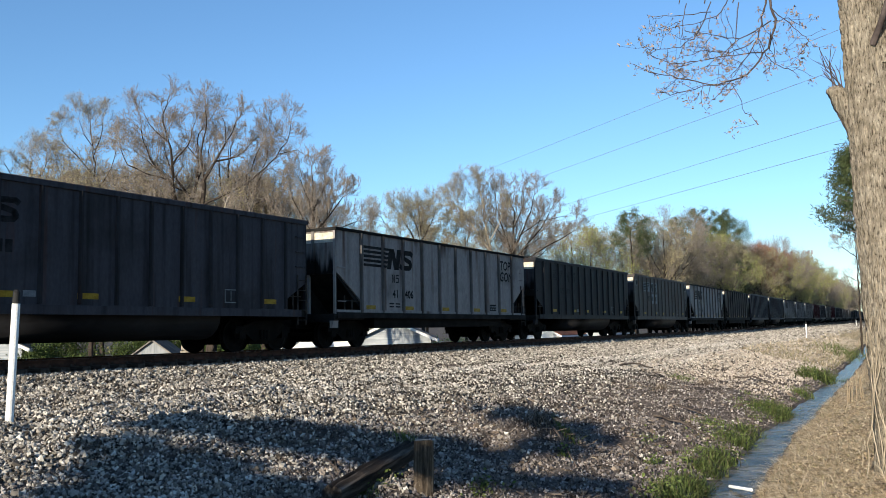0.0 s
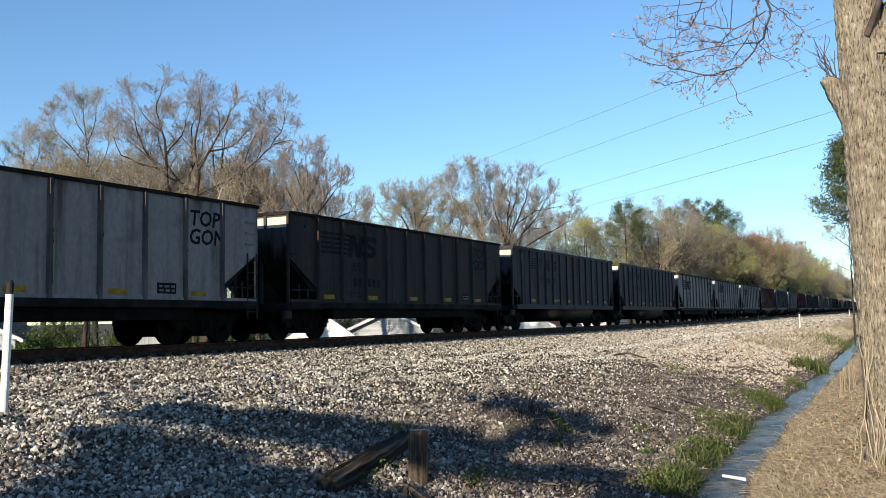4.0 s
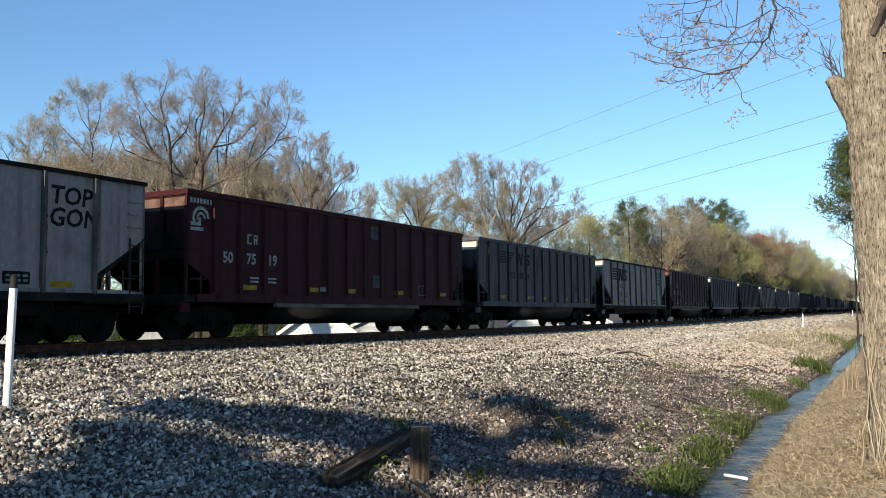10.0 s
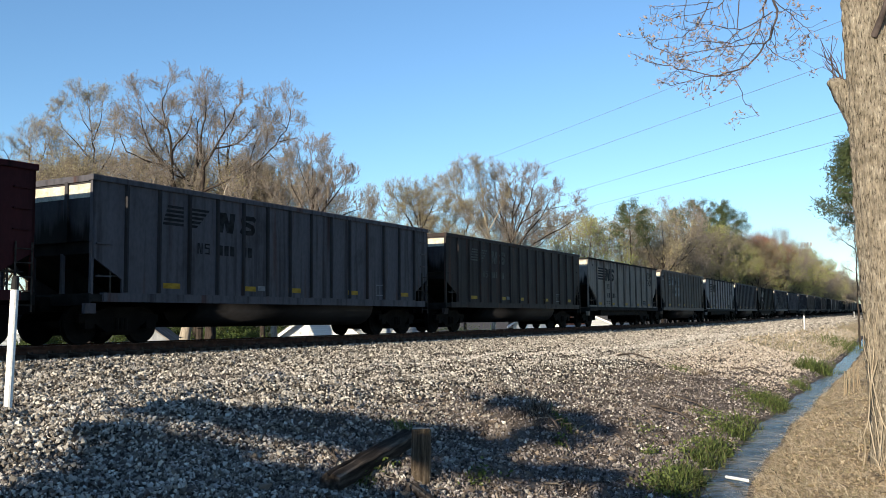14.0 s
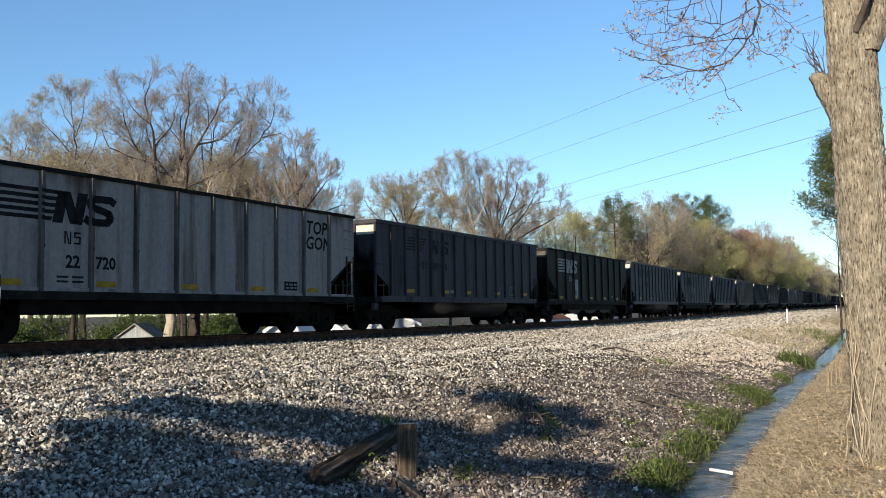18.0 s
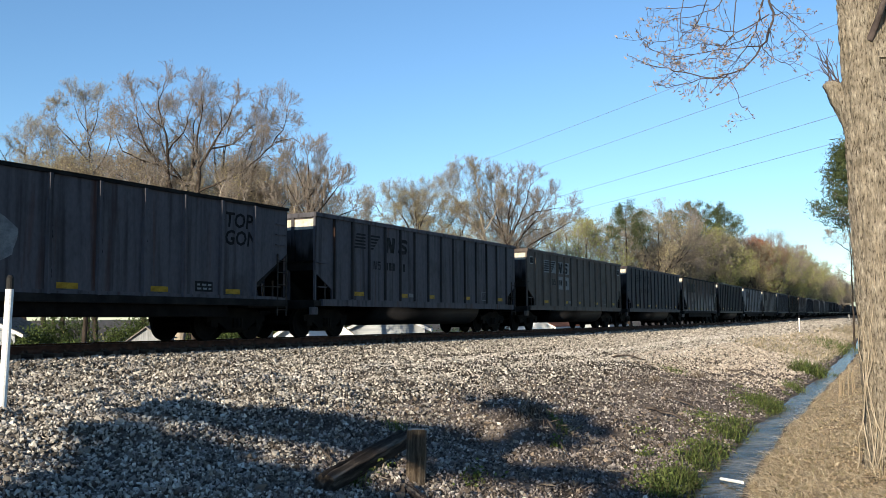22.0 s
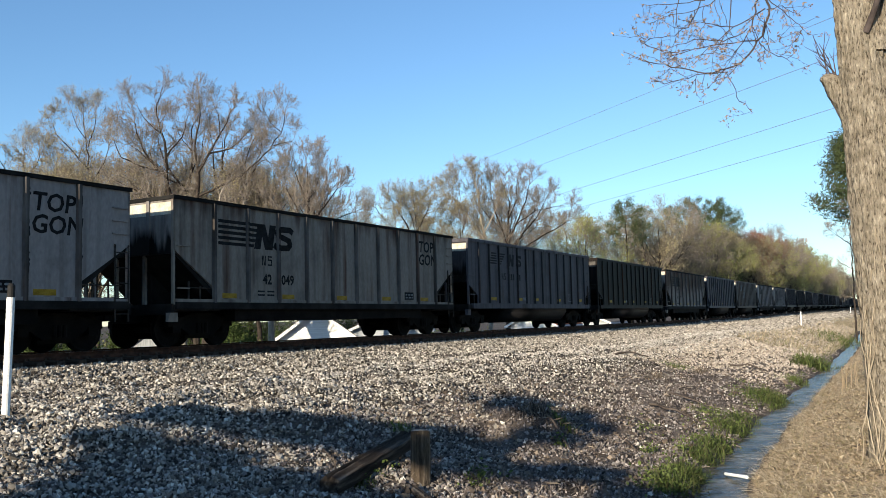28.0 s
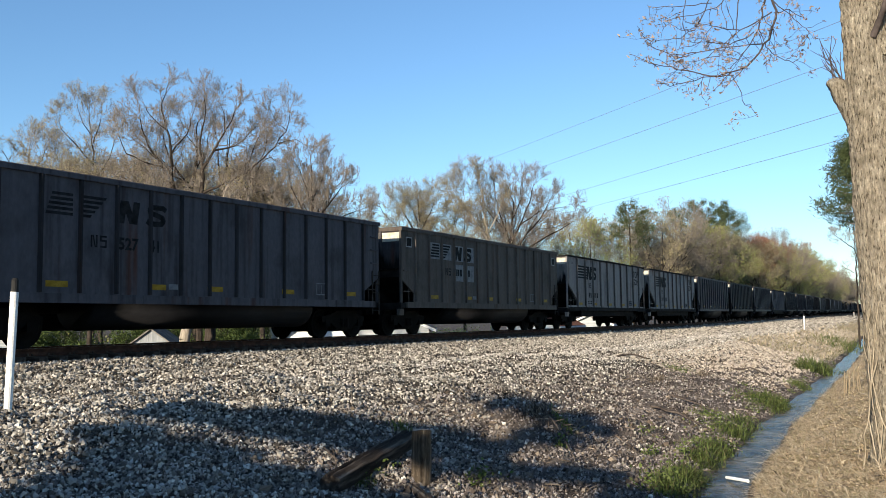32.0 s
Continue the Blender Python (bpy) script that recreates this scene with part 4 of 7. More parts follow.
def mark_bars(kind):
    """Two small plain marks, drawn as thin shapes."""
    if kind == "levels":
        upright = [[(a, 0), (a + 0.04, 0), (a + 0.04, 0.27), (a, 0.27)] for a in (0, 0.14)]
        return upright + [[(0.04, 0.27), (0.075, 0.27), (0.14, 0.0), (0.105, 0.0)]] + thin_bend(0.25, 0, 0.18, 0.27)
    return [[(0, 0), (0.05, 0), (0.05, 0.27), (0, 0.27)], [(0.05, 0), (0.17, 0), (0.17, 0.045), (0.05, 0.045)], [(0.05, 0.225), (0.17, 0.225), (0.17, 0.27), (0.05, 0.27)], [(0.26, 0), (0.31, 0), (0.31, 0.27), (0.26, 0.27)], [(0.31, 0.225), (0.42, 0.225), (0.42, 0.27), (0.31, 0.27)], [(0.37, 0.11), (0.42, 0.11), (0.42, 0.225), (0.37, 0.225)], [(0.31, 0.11), (0.37, 0.11), (0.37, 0.15), (0.31, 0.15)], [(0.34, 0.11), (0.385, 0.11), (0.43, 0.0), (0.385, 0.0)]]


def thin_bend(x, z, w, h):
    """A thin twice-bent stroke of five bars."""
    t = 0.04
    return [[(x, z), (x + w, z), (x + w, z + t), (x, z + t)], [(x + w - t, z + t), (x + w, z + t), (x + w, z + h / 2), (x + w - t, z + h / 2)], [(x, z + h / 2), (x + w, z + h / 2), (x + w, z + h / 2 + t), (x, z + h / 2 + t)], [(x, z + h / 2 + t), (x + t, z + h / 2 + t), (x + t, z + h - t), (x, z + h - t)], [(x, z + h - t), (x + w, z + h - t), (x + w, z + h), (x, z + h)]]


def ragged_streak(seed, height):
    """A dirty run with an uneven edge that follows the seam of a side post."""
    rng = random.Random(seed)
    n = 40
    left = [(0.0, height * k / n) for k in range(n + 1)]
    right = [(max(0.004, 0.018 + 0.012 * math.sin(k * 0.37 + seed) + rng.uniform(-0.01, 0.012) + (0.03 if rng.random() < 0.06 else 0)), height * k / n) for k in range(n + 1)]
    return [[left[k], right[k], right[k + 1], left[k + 1]] for k in range(n)]


def cut(poly, x, keep_left):
    """The part of a flat polygon on one side of an upright line."""
    out = []
    for (ax, az), (bx, bz) in zip(poly, poly[1:] + poly[:1]):
        a_in, b_in = (ax <= x) == keep_left, (bx <= x) == keep_left
        if a_in:
            out.append((ax, az))
        if a_in != b_in and ax != bx:
            out.append((x, az + (bz - az) * (x - ax) / (bx - ax)))
    return out


def split_at_posts(polys, start):
    """Parts of an emblem that lie on the panels, and those on the faces of the side posts."""
    edges = []
    for k in range(10):
        c = 1.4 + (14.45 - 2.8) * k / 9 - start
        edges.append((c - 0.075, c + 0.075))
    panel, post = [], []
    for poly in polys:
        rest = list(poly)
        for lo, hi in edges:
            left = cut(rest, lo, True)
            mid = cut(cut(rest, lo, False), hi, True) if len(cut(rest, lo, False)) > 2 else []
            rest = cut(rest, hi, False)
            if len(left) > 2:
                panel.append(left)
            if len(mid) > 2:
                post.append([(min(max(q, lo + 0.035), hi - 0.035), z) for q, z in mid])
            if len(rest) < 3:
                break
        if len(rest) > 2:
            panel.append(rest)
    return panel, post


def arch_emblem():
    """A double arch over a plain bar."""
    out = []
    for r0, r1 in ((0.30, 0.42), (0.12, 0.22)):
        for k in range(10):
            a, b = math.pi * (1.15 - k * 0.115), math.pi * (1.15 - (k + 1) * 0.115)
            out.append([(0.5 + r0 * math.cos(a), 0.35 + r0 * math.sin(a)), (0.5 + r1 * math.cos(a), 0.35 + r1 * math.sin(a)), (0.5 + r1 * math.cos(b), 0.35 + r1 * math.sin(b)), (0.5 + r0 * math.cos(b), 0.35 + r0 * math.sin(b))])
    out += [[(0, 0.08), (0.5, 0.08), (0.5, 0.2), (0, 0.2)], [(0, -0.1), (0.62, -0.1), (0.62, 0.02), (0, 0.02)], [(0.38, 0.2), (0.5, 0.2), (0.5, 0.38), (0.38, 0.38)]]
    return out


def bars(widths, h, gap=0.06):
    out, x = [], 0.0
    for w in widths:
        out.append([(x, 0), (x + w, 0), (x + w, h), (x, h)])
        x += w + gap
    return out


PATCH = [[(0, 0), (0.55, 0), (0.55, 0.13), (0, 0.13)]]
LABEL = [[(0, 0), (0.5, 0), (0.5, 0.03), (0, 0.03)], [(0, 0.03), (0.03, 0.03), (0.03, 0.36), (0, 0.36)], [(0.47, 0.03), (0.5, 0.03), (0.5, 0.36), (0.47, 0.36)], [(0.03, 0.33), (0.47, 0.33), (0.47, 0.36), (0.03, 0.36)], [(0.22, 0.05), (0.25, 0.05), (0.25, 0.31), (0.22, 0.31)]]
NUMBERS = {1: "41 406", 4: "38 166", 8: "22 709", 10: "41 621", 11: "50 75 19", 13: "31 762", 14: "50 76 47", 19: "22 720", 20: "509 15", 27: "44 867", 30: "42 049", 33: "39 177", 34: "527 41", 7: "534 75", 18: "461 55"}
ENDS = {1: "41406", 4: "38166", 8: "22709", 10: "41621", 13: "31762", 19: "22720", 21: "10251", 27: "44867", 30: "42049"}
rng = random.Random(77)
for i, (car, _, _, kind, colour) in enumerate(cars):
    n = i - 1                         # counted from the first whole car
    ink = M_MARK_DARK if colour == "taupe" else M_MARK_WHITE if colour == "red" or (kind == "t" and colour == "black") else M_MARK_DIM if kind == "b" and colour == "brown" else M_MARK_DARK if colour in ("white", "cream", "rust") else M_MARK_FADED if kind == "b" else M_MARK_DARK
    if kind == "t":
        face, h = -1.586, 7.225
        on_panel, on_post = split_at_posts(stripe_emblem(False), 1.56)
        flat_shapes(car, "emblem", "t-emblem", on_panel, -h + 1.56, 2.62, ink, face, "dark speed-stripe emblem")
        flat_shapes(car, "emblem", "t-emblem-post", on_post, -h + 1.56, 2.62, ink, face - 0.072)
        if colour == "black":
            flat_shapes(car, "number_panel", "t-panel", [[(0, 0), (0.82, 0), (0.82, 0.95), (0.5, 0.95), (0.45, 0.6), (0.4, 0.95), (0, 0.95)]], -h + 3.9, 1.32, M_MARK_WHITE, face - 0.002, "white painted number panel")
            stencil(car, "251", -h + 3.95, 1.4, 0.4, M_MARK_DARK, face - 0.005)
        elif n in NUMBERS:
            first, rest = NUMBERS[n].split(" ")
            stencil(car, first, -h + 3.86 - 0.27 * len(first), 1.63, 0.38, ink, face)
            stencil(car, rest, -h + 4.12, 1.63, 0.38, ink, face)
        else:
            flat_shapes(car, "painted_number", "t-number", bars((0.17, 0.17), 0.26, 0.1), -h + 3.3, 1.63, ink, face)
            flat_shapes(car, "painted_number", "t-number-end", bars((0.17, 0.17, 0.17), 0.26, 0.1), -h + 4.12, 1.63, ink, face)
        flat_shapes(car, "painted_mark", "t-mark", mark_bars("levels"), -h + 3.28, 2.14, ink, face)
        if colour in ("white", "cream", "rust", "light"):
            for k in range(10):
                v = rng.randrange(5)
                tall = (2.4, 1.9, 2.5, 1.2, 2.2)[v]
                flat_shapes(car, "dirt_streak", "streak-%d" % v, ragged_streak(v, tall), -h + 1.47 + k * (2 * h - 2.8) / 9, 1.2 + rng.uniform(0, 2.45 - tall + 0.05), M_MARK_DARK, face + 0.003, "black run of dirt beside a post")
        if colour != "black":
            stencil(car, "TOP", h - 2.56, 3.0, 0.55, ink, face, 0.12)
            stencil(car, "GON", h - 2.58, 2.53, 0.55, ink, face, 0.12)
        for x in (-h + 1.7, -h + 4.15, -h + 6.8, -h + 9.4, h - 2.5):
            flat_shapes(car, "reflector", "patch", PATCH, x, 1.22, M_MARK_YELLOW, face, "yellow reflective patch")
        flat_shapes(car, "data_panel", "t-label", [[(0, 0), (0.62, 0), (0.62, 0.26), (0, 0.26)]], h - 3.6, 1.26, M_MARK_DARK, face, "dark boxed data stencil")
        flat_shapes(car, "data_panel", "t-label-lines", bars((0.14, 0.14, 0.1), 0.05) + [[(p, q + 0.1) for p, q in bar] for bar in bars((0.1, 0.16, 0.12), 0.05)], h - 3.53, 1.31, M_MARK_PALE, face - 0.004)
        flat_shapes(car, "data_panel", "t-dim", bars((0.3, 0.3), 0.045, 0.1) + [[(p, q - 0.1) for p, q in bar] for bar in bars((0.3, 0.3), 0.045, 0.1)], -h + 3.1, 1.4, M_MARK_FADED, face)
        if n == 23:
            flat_shapes(car, "paint_patch", "blot", [[(0.9 * math.cos(a) * 0.5 * (1 + 0.12 * math.sin(5 * a)), 0.5 * math.sin(a) * (1 + 0.1 * math.cos(3 * a))) for a in [k * 0.3927 for k in range(16)]]], -h + 5.4, 2.2, M_MARK_PALE, face - 0.002, "pale overpainted patch")
        if n in ENDS:
            end_stencil(car, ENDS[n], 1.0, 3.02, 0.26, ink, -h - 0.012)
        else:
            flat_shapes(car, "painted_number", "e-number", [[(0, 0), (0.1, 0), (0.1, 0.1), (0, 0.1)]], -h + 0.7, 3.3, ink, face)
    else:
        face, h = -1.586, 7.375
        if colour == "red":
            flat_shapes(car, "emblem", "arch", [[(p * 0.72, q * 0.72) for p, q in poly] for poly in arch_emblem()], -h + 0.12, 2.82, ink, face, "white arched emblem")
            flat_shapes(car, "painted_name", "name-bars", bars((0.08,) * 7, 0.13, 0.035), -h + 0.1, 3.44, ink, face)
            flat_shapes(car, "painted_mark", "cr-mark", mark_bars("rounds"), -h + 2.23, 2.53, ink, face)
            if n in NUMBERS:
                for word, off in zip(NUMBERS[n].split(" "), (1.28, 2.2, 3.08)):
                    stencil(car, word, -h + off, 2.0, 0.4, ink, face)
            for x in (-h + 2.35, -h + 3.1):
                flat_shapes(car, "data_panel", "small-bars", [[(0, 0), (0.35, 0), (0.35, 0.05), (0, 0.05)], [(0, 0.1), (0.35, 0.1), (0.35, 0.15), (0, 0.15)]], x, 1.5, ink, face)
            flat_shapes(car, "paint_patch", "cr-square", [[(0, 0), (0.45, 0), (0.45, 0.42), (0, 0.42)]], 0.9, 3.1, M_MARK_DIM, face)
            flat_shapes(car, "paint_patch", "cr-square", [[(0, 0), (0.45, 0), (0.45, 0.42), (0, 0.42)]], 1.0, 1.5, M_MARK_DIM, face)
        else:
            if colour == "black":
                ink = PAINT["black"]
            if colour == "taupe":
                for px in (-h + 0.3, h - 0.72):
                    flat_shapes(car, "route_board", "board-rim", [[(0, 0), (0.42, 0), (0.42, 0.36), (0, 0.36)]], px, 3.08, M_MARK_WHITE, face, "white-edged dark square plate")
                    flat_shapes(car, "route_board", "board", [[(0.04, 0.04), (0.38, 0.04), (0.38, 0.32), (0.04, 0.32)]], px, 3.08, M_MARK_DARK, face - 0.004)
                for px, pz, pw, ph in ((-0.03, -0.03, 0.74, 0.6), (0.9, -0.03, 0.74, 0.6), (1.84, -0.03, 0.78, 0.6), (2.82, -0.03, 0.72, 0.6), (1.84, -0.8, 0.78, 0.64), (2.82, -0.8, 0.72, 0.64)):
                    flat_shapes(car, "paint_patch", "white-%g-%g" % (pw, ph), [[(0, 0), (pw, 0), (pw, ph), (0, ph)]], -h + 2.06 + px, 2.8 + pz, M_MARK_PALE, face + 0.002, "pale overpainted panel")
            flat_shapes(car, "emblem", "b-emblem", stripe_emblem(True), -h + 2.06, 2.8, ink, face - (0.003 if colour == "taupe" else 0), "faded speed-stripe emblem")
            if n in NUMBERS:
                first, rest = NUMBERS[n].split(" ")
                stencil(car, first, -h + 4.62 - 0.22 * len(first), 2.2, 0.38, ink, face - 0.003)
                stencil(car, rest, -h + 4.86, 2.2, 0.38, ink, face - 0.003)
            else:
                flat_shapes(car, "painted_number", "b-number", bars((0.16, 0.16, 0.16), 0.26), -h + 3.95, 2.2, ink, face - 0.003)
                flat_shapes(car, "painted_number", "b-number-end", bars((0.16, 0.16), 0.26), -h + 4.86, 2.2, ink, face - 0.003)
            flat_shapes(car, "painted_mark", "b-mark", mark_bars("levels"), -h + 3.2, 2.2, ink, face - 0.003)
        for x in (-h + 2.08, -h + 4.86, -h + 6.82, -h + 9.75, h - 1.9):
            flat_shapes(car, "reflector", "patch", PATCH, x, 1.3, M_MARK_YELLOW, face, "yellow reflective patch")
        flat_shapes(car, "data_panel", "label", LABEL, h - 3.4, 1.3, M_MARK_PALE, face, "boxed data stencil")
        flat_shapes(car, "data_panel", "b-dim", bars((0.3,), 0.13), -h + 5.5, 1.32, M_MARK_PALE, face)
    # the strip of sun across the top of each end, painted as a paler band
    flat = "end-band-%s" % kind
    if flat not in shape_cache:
        me = bpy.data.meshes.new("end_band")
        me.from_pydata([(0, -1.5, 3.27), (0, 1.5, 3.27), (0, 1.5, 3.58), (0, -1.5, 3.58)], [], [(0, 3, 2, 1)])
        me.materials.append(M_SUN_BAND)
        shape_cache[flat] = me
    band = share("end_band", shape_cache[flat], car, pose(-(7.225 if kind == "t" else 7.375) - 0.006, 0, 0))
    band.material_slots[0].link = 'OBJECT'
    band.material_slots[0].material = M_SUN_BAND_RED if colour == "red" else M_SUN_BAND_DARK if colour == "black" else M_SUN_BAND

# ---------------------------------------------------------------- trees (limbs and twigs by repeated forking)
def segs_mesh(name, segs, mat, thick=5, thin=3):
    V, F, n = [], [], 0
    by = {}
    for s in segs:
        by.setdefault(thick if s[4] < 2 else thin, []).append(s)
    allv, allf = [], []
    for k, group in by.items():
        P0 = np.array([s[0][:] for s in group])
        P1 = np.array([s[1][:] for s in group])
        R0 = np.array([s[2] for s in group])
        R1 = np.array([s[3] for s in group])
        D = P1 - P0
        D /= np.linalg.norm(D, axis=1)[:, None] + 1e-9
        A = np.where(np.abs(D[:, 2:3]) < 0.9, np.array([[0, 0, 1.0]]), np.array([[1.0, 0, 0]]))
        U = np.cross(D, A)
        U /= np.linalg.norm(U, axis=1)[:, None]
        W = np.cross(D, U)
        ang = np.arange(k) * 2 * math.pi / k
        ring = U[:, None] * np.cos(ang)[None, :, None] + W[:, None] * np.sin(ang)[None, :, None]
        v = np.concatenate([P0[:, None] + ring * R0[:, None, None], P1[:, None] + ring * R1[:, None, None]], 1)
        base = n + np.arange(len(group))[:, None] * 2 * k
        i = np.arange(k)
        f = np.stack([base + i, base + (i + 1) % k, base + k + (i + 1) % k, base + k + i], -1).reshape(-1, 4)
        allv.append(v.reshape(-1, 3))
        allf.append(f)
        n += len(group) * 2 * k
    return raw_mesh(name, np.concatenate(allv), np.concatenate(allf), mat)


def bent_tube(points, r0, r1, sides=8, wobble=0.0, seed=0, sub=4):
    rng = random.Random(seed)
    P = [Vector(q) for q in points]
    fine = []
    for a, b in zip(P, P[1:]):
        for k in range(sub):
            fine.append(a.lerp(b, k / sub) + Vector((rng.uniform(-1, 1), rng.uniform(-1, 1), rng.uniform(-1, 1))) * wobble)
    fine.append(P[-1])
    n = len(fine) - 1
    return [(fine[i], fine[i + 1], r0 + (r1 - r0) * i / n, r0 + (r1 - r0) * (i + 1) / n, 0) for i in range(n)]


def leaf_mesh(name, tips, per, size, spread, mat, seed, shape=1.0):
    """Small folded leaves or buds round the twig tips."""
    rs = np.random.RandomState(seed)
    T = np.repeat(np.array([t[:] for t in tips]), per, 0)
    n = len(T)
    C = T + rs.normal(0, spread, (n, 3))
    a = rs.normal(0, 1, (n, 3))
    a /= np.linalg.norm(a, axis=1)[:, None]
    b = np.cross(a, rs.normal(0, 1, (n, 3)))
    b /= np.linalg.norm(b, axis=1)[:, None] + 1e-9
    s = size * rs.uniform(0.5, 1.3, (n, 1))
    v = np.stack([C - a * s, C + b * s * 0.5 * shape, C + a * s, C - b * s * 0.5 * shape], 1).reshape(-1, 3)
    f = np.arange(n * 4).reshape(-1, 4)
    return raw_mesh(name, v, f, mat)


def limbed_tree(seed, limbs, levels=4, first=1.5, gap=0.26, rise=0.12, fine=1.0, open_from=0.35, kids=2, stout=0.72):
    """A broadleaf skeleton: main limbs through points (x, z) or (x, y, z), each feathered with forking branches.
    limbs: (points, radius at the start, radius at the end); the first is the trunk, bare below open_from of its length."""
    rng = random.Random(seed)
    segs, tips, known = [], [], []

    def shake(k):
        return Vector((rng.uniform(-k, k), rng.uniform(-k, k), rng.uniform(-k, k)))

    def grow(p, d, length, r, lev):
        n = 3
        for i in range(n):
            d = (d + shake(0.3) + Vector((0, 0, rise * 0.5))).normalized()
            q = p + d * length / n
            r1 = max(r * 0.8, 0.0078 * fine)
            segs.append((p, q, r, r1, 2 if lev > 1 else 3))
            p, r = q, r1
            if lev:
                for _ in range(kids if i == n - 1 else 1):
                    e = (d * 0.95 + shake(1.0).normalized() * 0.75 + Vector((0, 0, rise))).normalized()
                    grow(p, e, length * rng.uniform(0.5, 0.72), max(r * 0.72, 0.0078 * fine), lev - 1)
            elif i:
                tips.append(p)

    for number, (points, r0, r1) in enumerate(limbs):
        r0, r1 = r0 * stout, r1 * stout
        start = Vector((points[0][0], 0, points[0][-1]))
        depth = 0.0
        if known:
            near = min(known, key=lambda v: (v.x - start.x) ** 2 + (v.z - start.z) ** 2)
            depth = near.y
        drift = rng.uniform(-0.4, 0.4) if number else 0.0
        P = []
        for i, q in enumerate(points):
            along = (Vector((q[0], 0, q[-1])) - start).length
            P.append(Vector((q[0], q[1] if len(q) == 3 else depth + drift * along, q[-1])))
        total = sum((u - v).length for u, v in zip(P, P[1:]))
        n = max(3, int(total / 0.6))
        line = []
        for i in range(n + 1):
            want, j = total * i / n, 0
            while j < len(P) - 2 and want > (P[j + 1] - P[j]).length:
                want -= (P[j + 1] - P[j]).length
                j += 1
            line.append(P[j].lerp(P[j + 1], min(1, want / max(1e-6, (P[j + 1] - P[j]).length))) + shake(0.07) * min(i, 1))
        last = 0.0
        for i in range(n):
            u, v = line[i], line[i + 1]
            ra, rb = r0 + (r1 - r0) * i / n, r0 + (r1 - r0) * (i + 1) / n
            segs.append((u, v, ra, rb, 0))
            known.append(v)
            last += (v - u).length
            share_at = (i + 1) / n
            if last > gap and share_at > (open_from if number == 0 else 0.22):
                last = 0.0
                d = (v - u).normalized()
                e = (d * 0.6 + shake(1.0).normalized() + Vector((0, 0, rise))).normalized()
                grow(v, e, first * rng.uniform(0.6, 1.1) * (1.1 - 0.45 * share_at), min(rb * 0.7, 0.05 * fine), levels - 1)
        for _ in range(3):
            grow(line[-1], ((line[-1] - line[-2]).normalized() + shake(0.5)).normalized(), first * 0.7, min(r1, 0.045 * fine), levels - 1)
    return segs, tips


def fan_limbs(seed, height, width, n, trunk_r, fork=(0.25, 0.6)):
    """Main limbs of an ordinary wood tree: a trunk, and limbs that rise to an egg-shaped crown."""
    rng = random.Random(seed)
    out = [([(0, 0, -0.3), (rng.uniform(-0.3, 0.3), rng.uniform(-0.3, 0.3), height * 0.45), (rng.uniform(-0.6, 0.6), rng.uniform(-0.6, 0.6), height * 0.88)], trunk_r, trunk_r * 0.15)]
    for k in range(n):
        az, lean = k * 2.4 + rng.uniform(-0.4, 0.4), rng.uniform(0.25, 1.0)
        z0 = height * rng.uniform(*fork)
        x, y = math.cos(az) * width * lean, math.sin(az) * width * lean
        z1 = z0 + (height * 0.9 - z0) * math.sqrt(max(0.05, 1.08 - lean ** 2))
        out.append(([(0, 0, z0), (x * 0.55, y * 0.55, z0 + (z1 - z0) * 0.5), (x, y, z1)], trunk_r * 0.42, trunk_r * 0.1))
    return out


def tree_proto(seed, label, limbs, bud=None, per=1, size=0.05, scatter=0.06, bark=None, twig=None, name="tree", **kw):
    segs, tips = limbed_tree(seed, limbs, **kw)
    t = new(name)
    share("trunk", segs_mesh("trunk", [s for s in segs if s[4] < 2], bark or M_BARK, 7, 7), t)
    share("crown", segs_mesh("crown", [s for s in segs if s[4] >= 2], twig or M_TWIG, 3, 3), t)
    if bud:
        share("foliage", leaf_mesh("foliage", tips, per, size, scatter, bud, seed), t)
    return tagged(t, label, "tree")


planted = set()


def plant(proto, x, y, turn, scale, label=""):
    z = float(land_z(x, y))
    m = Matrix.Translation((x, y, z)) @ Matrix.Rotation(radians(turn), 4, "Z")
    if proto.name in planted:
        t = copy_thing(proto, m)
    else:
        planted.add(proto.name)
        t = proto
        t.matrix_basis = m
    t.scale = (scale,) * 3
    return tagged(t, label)


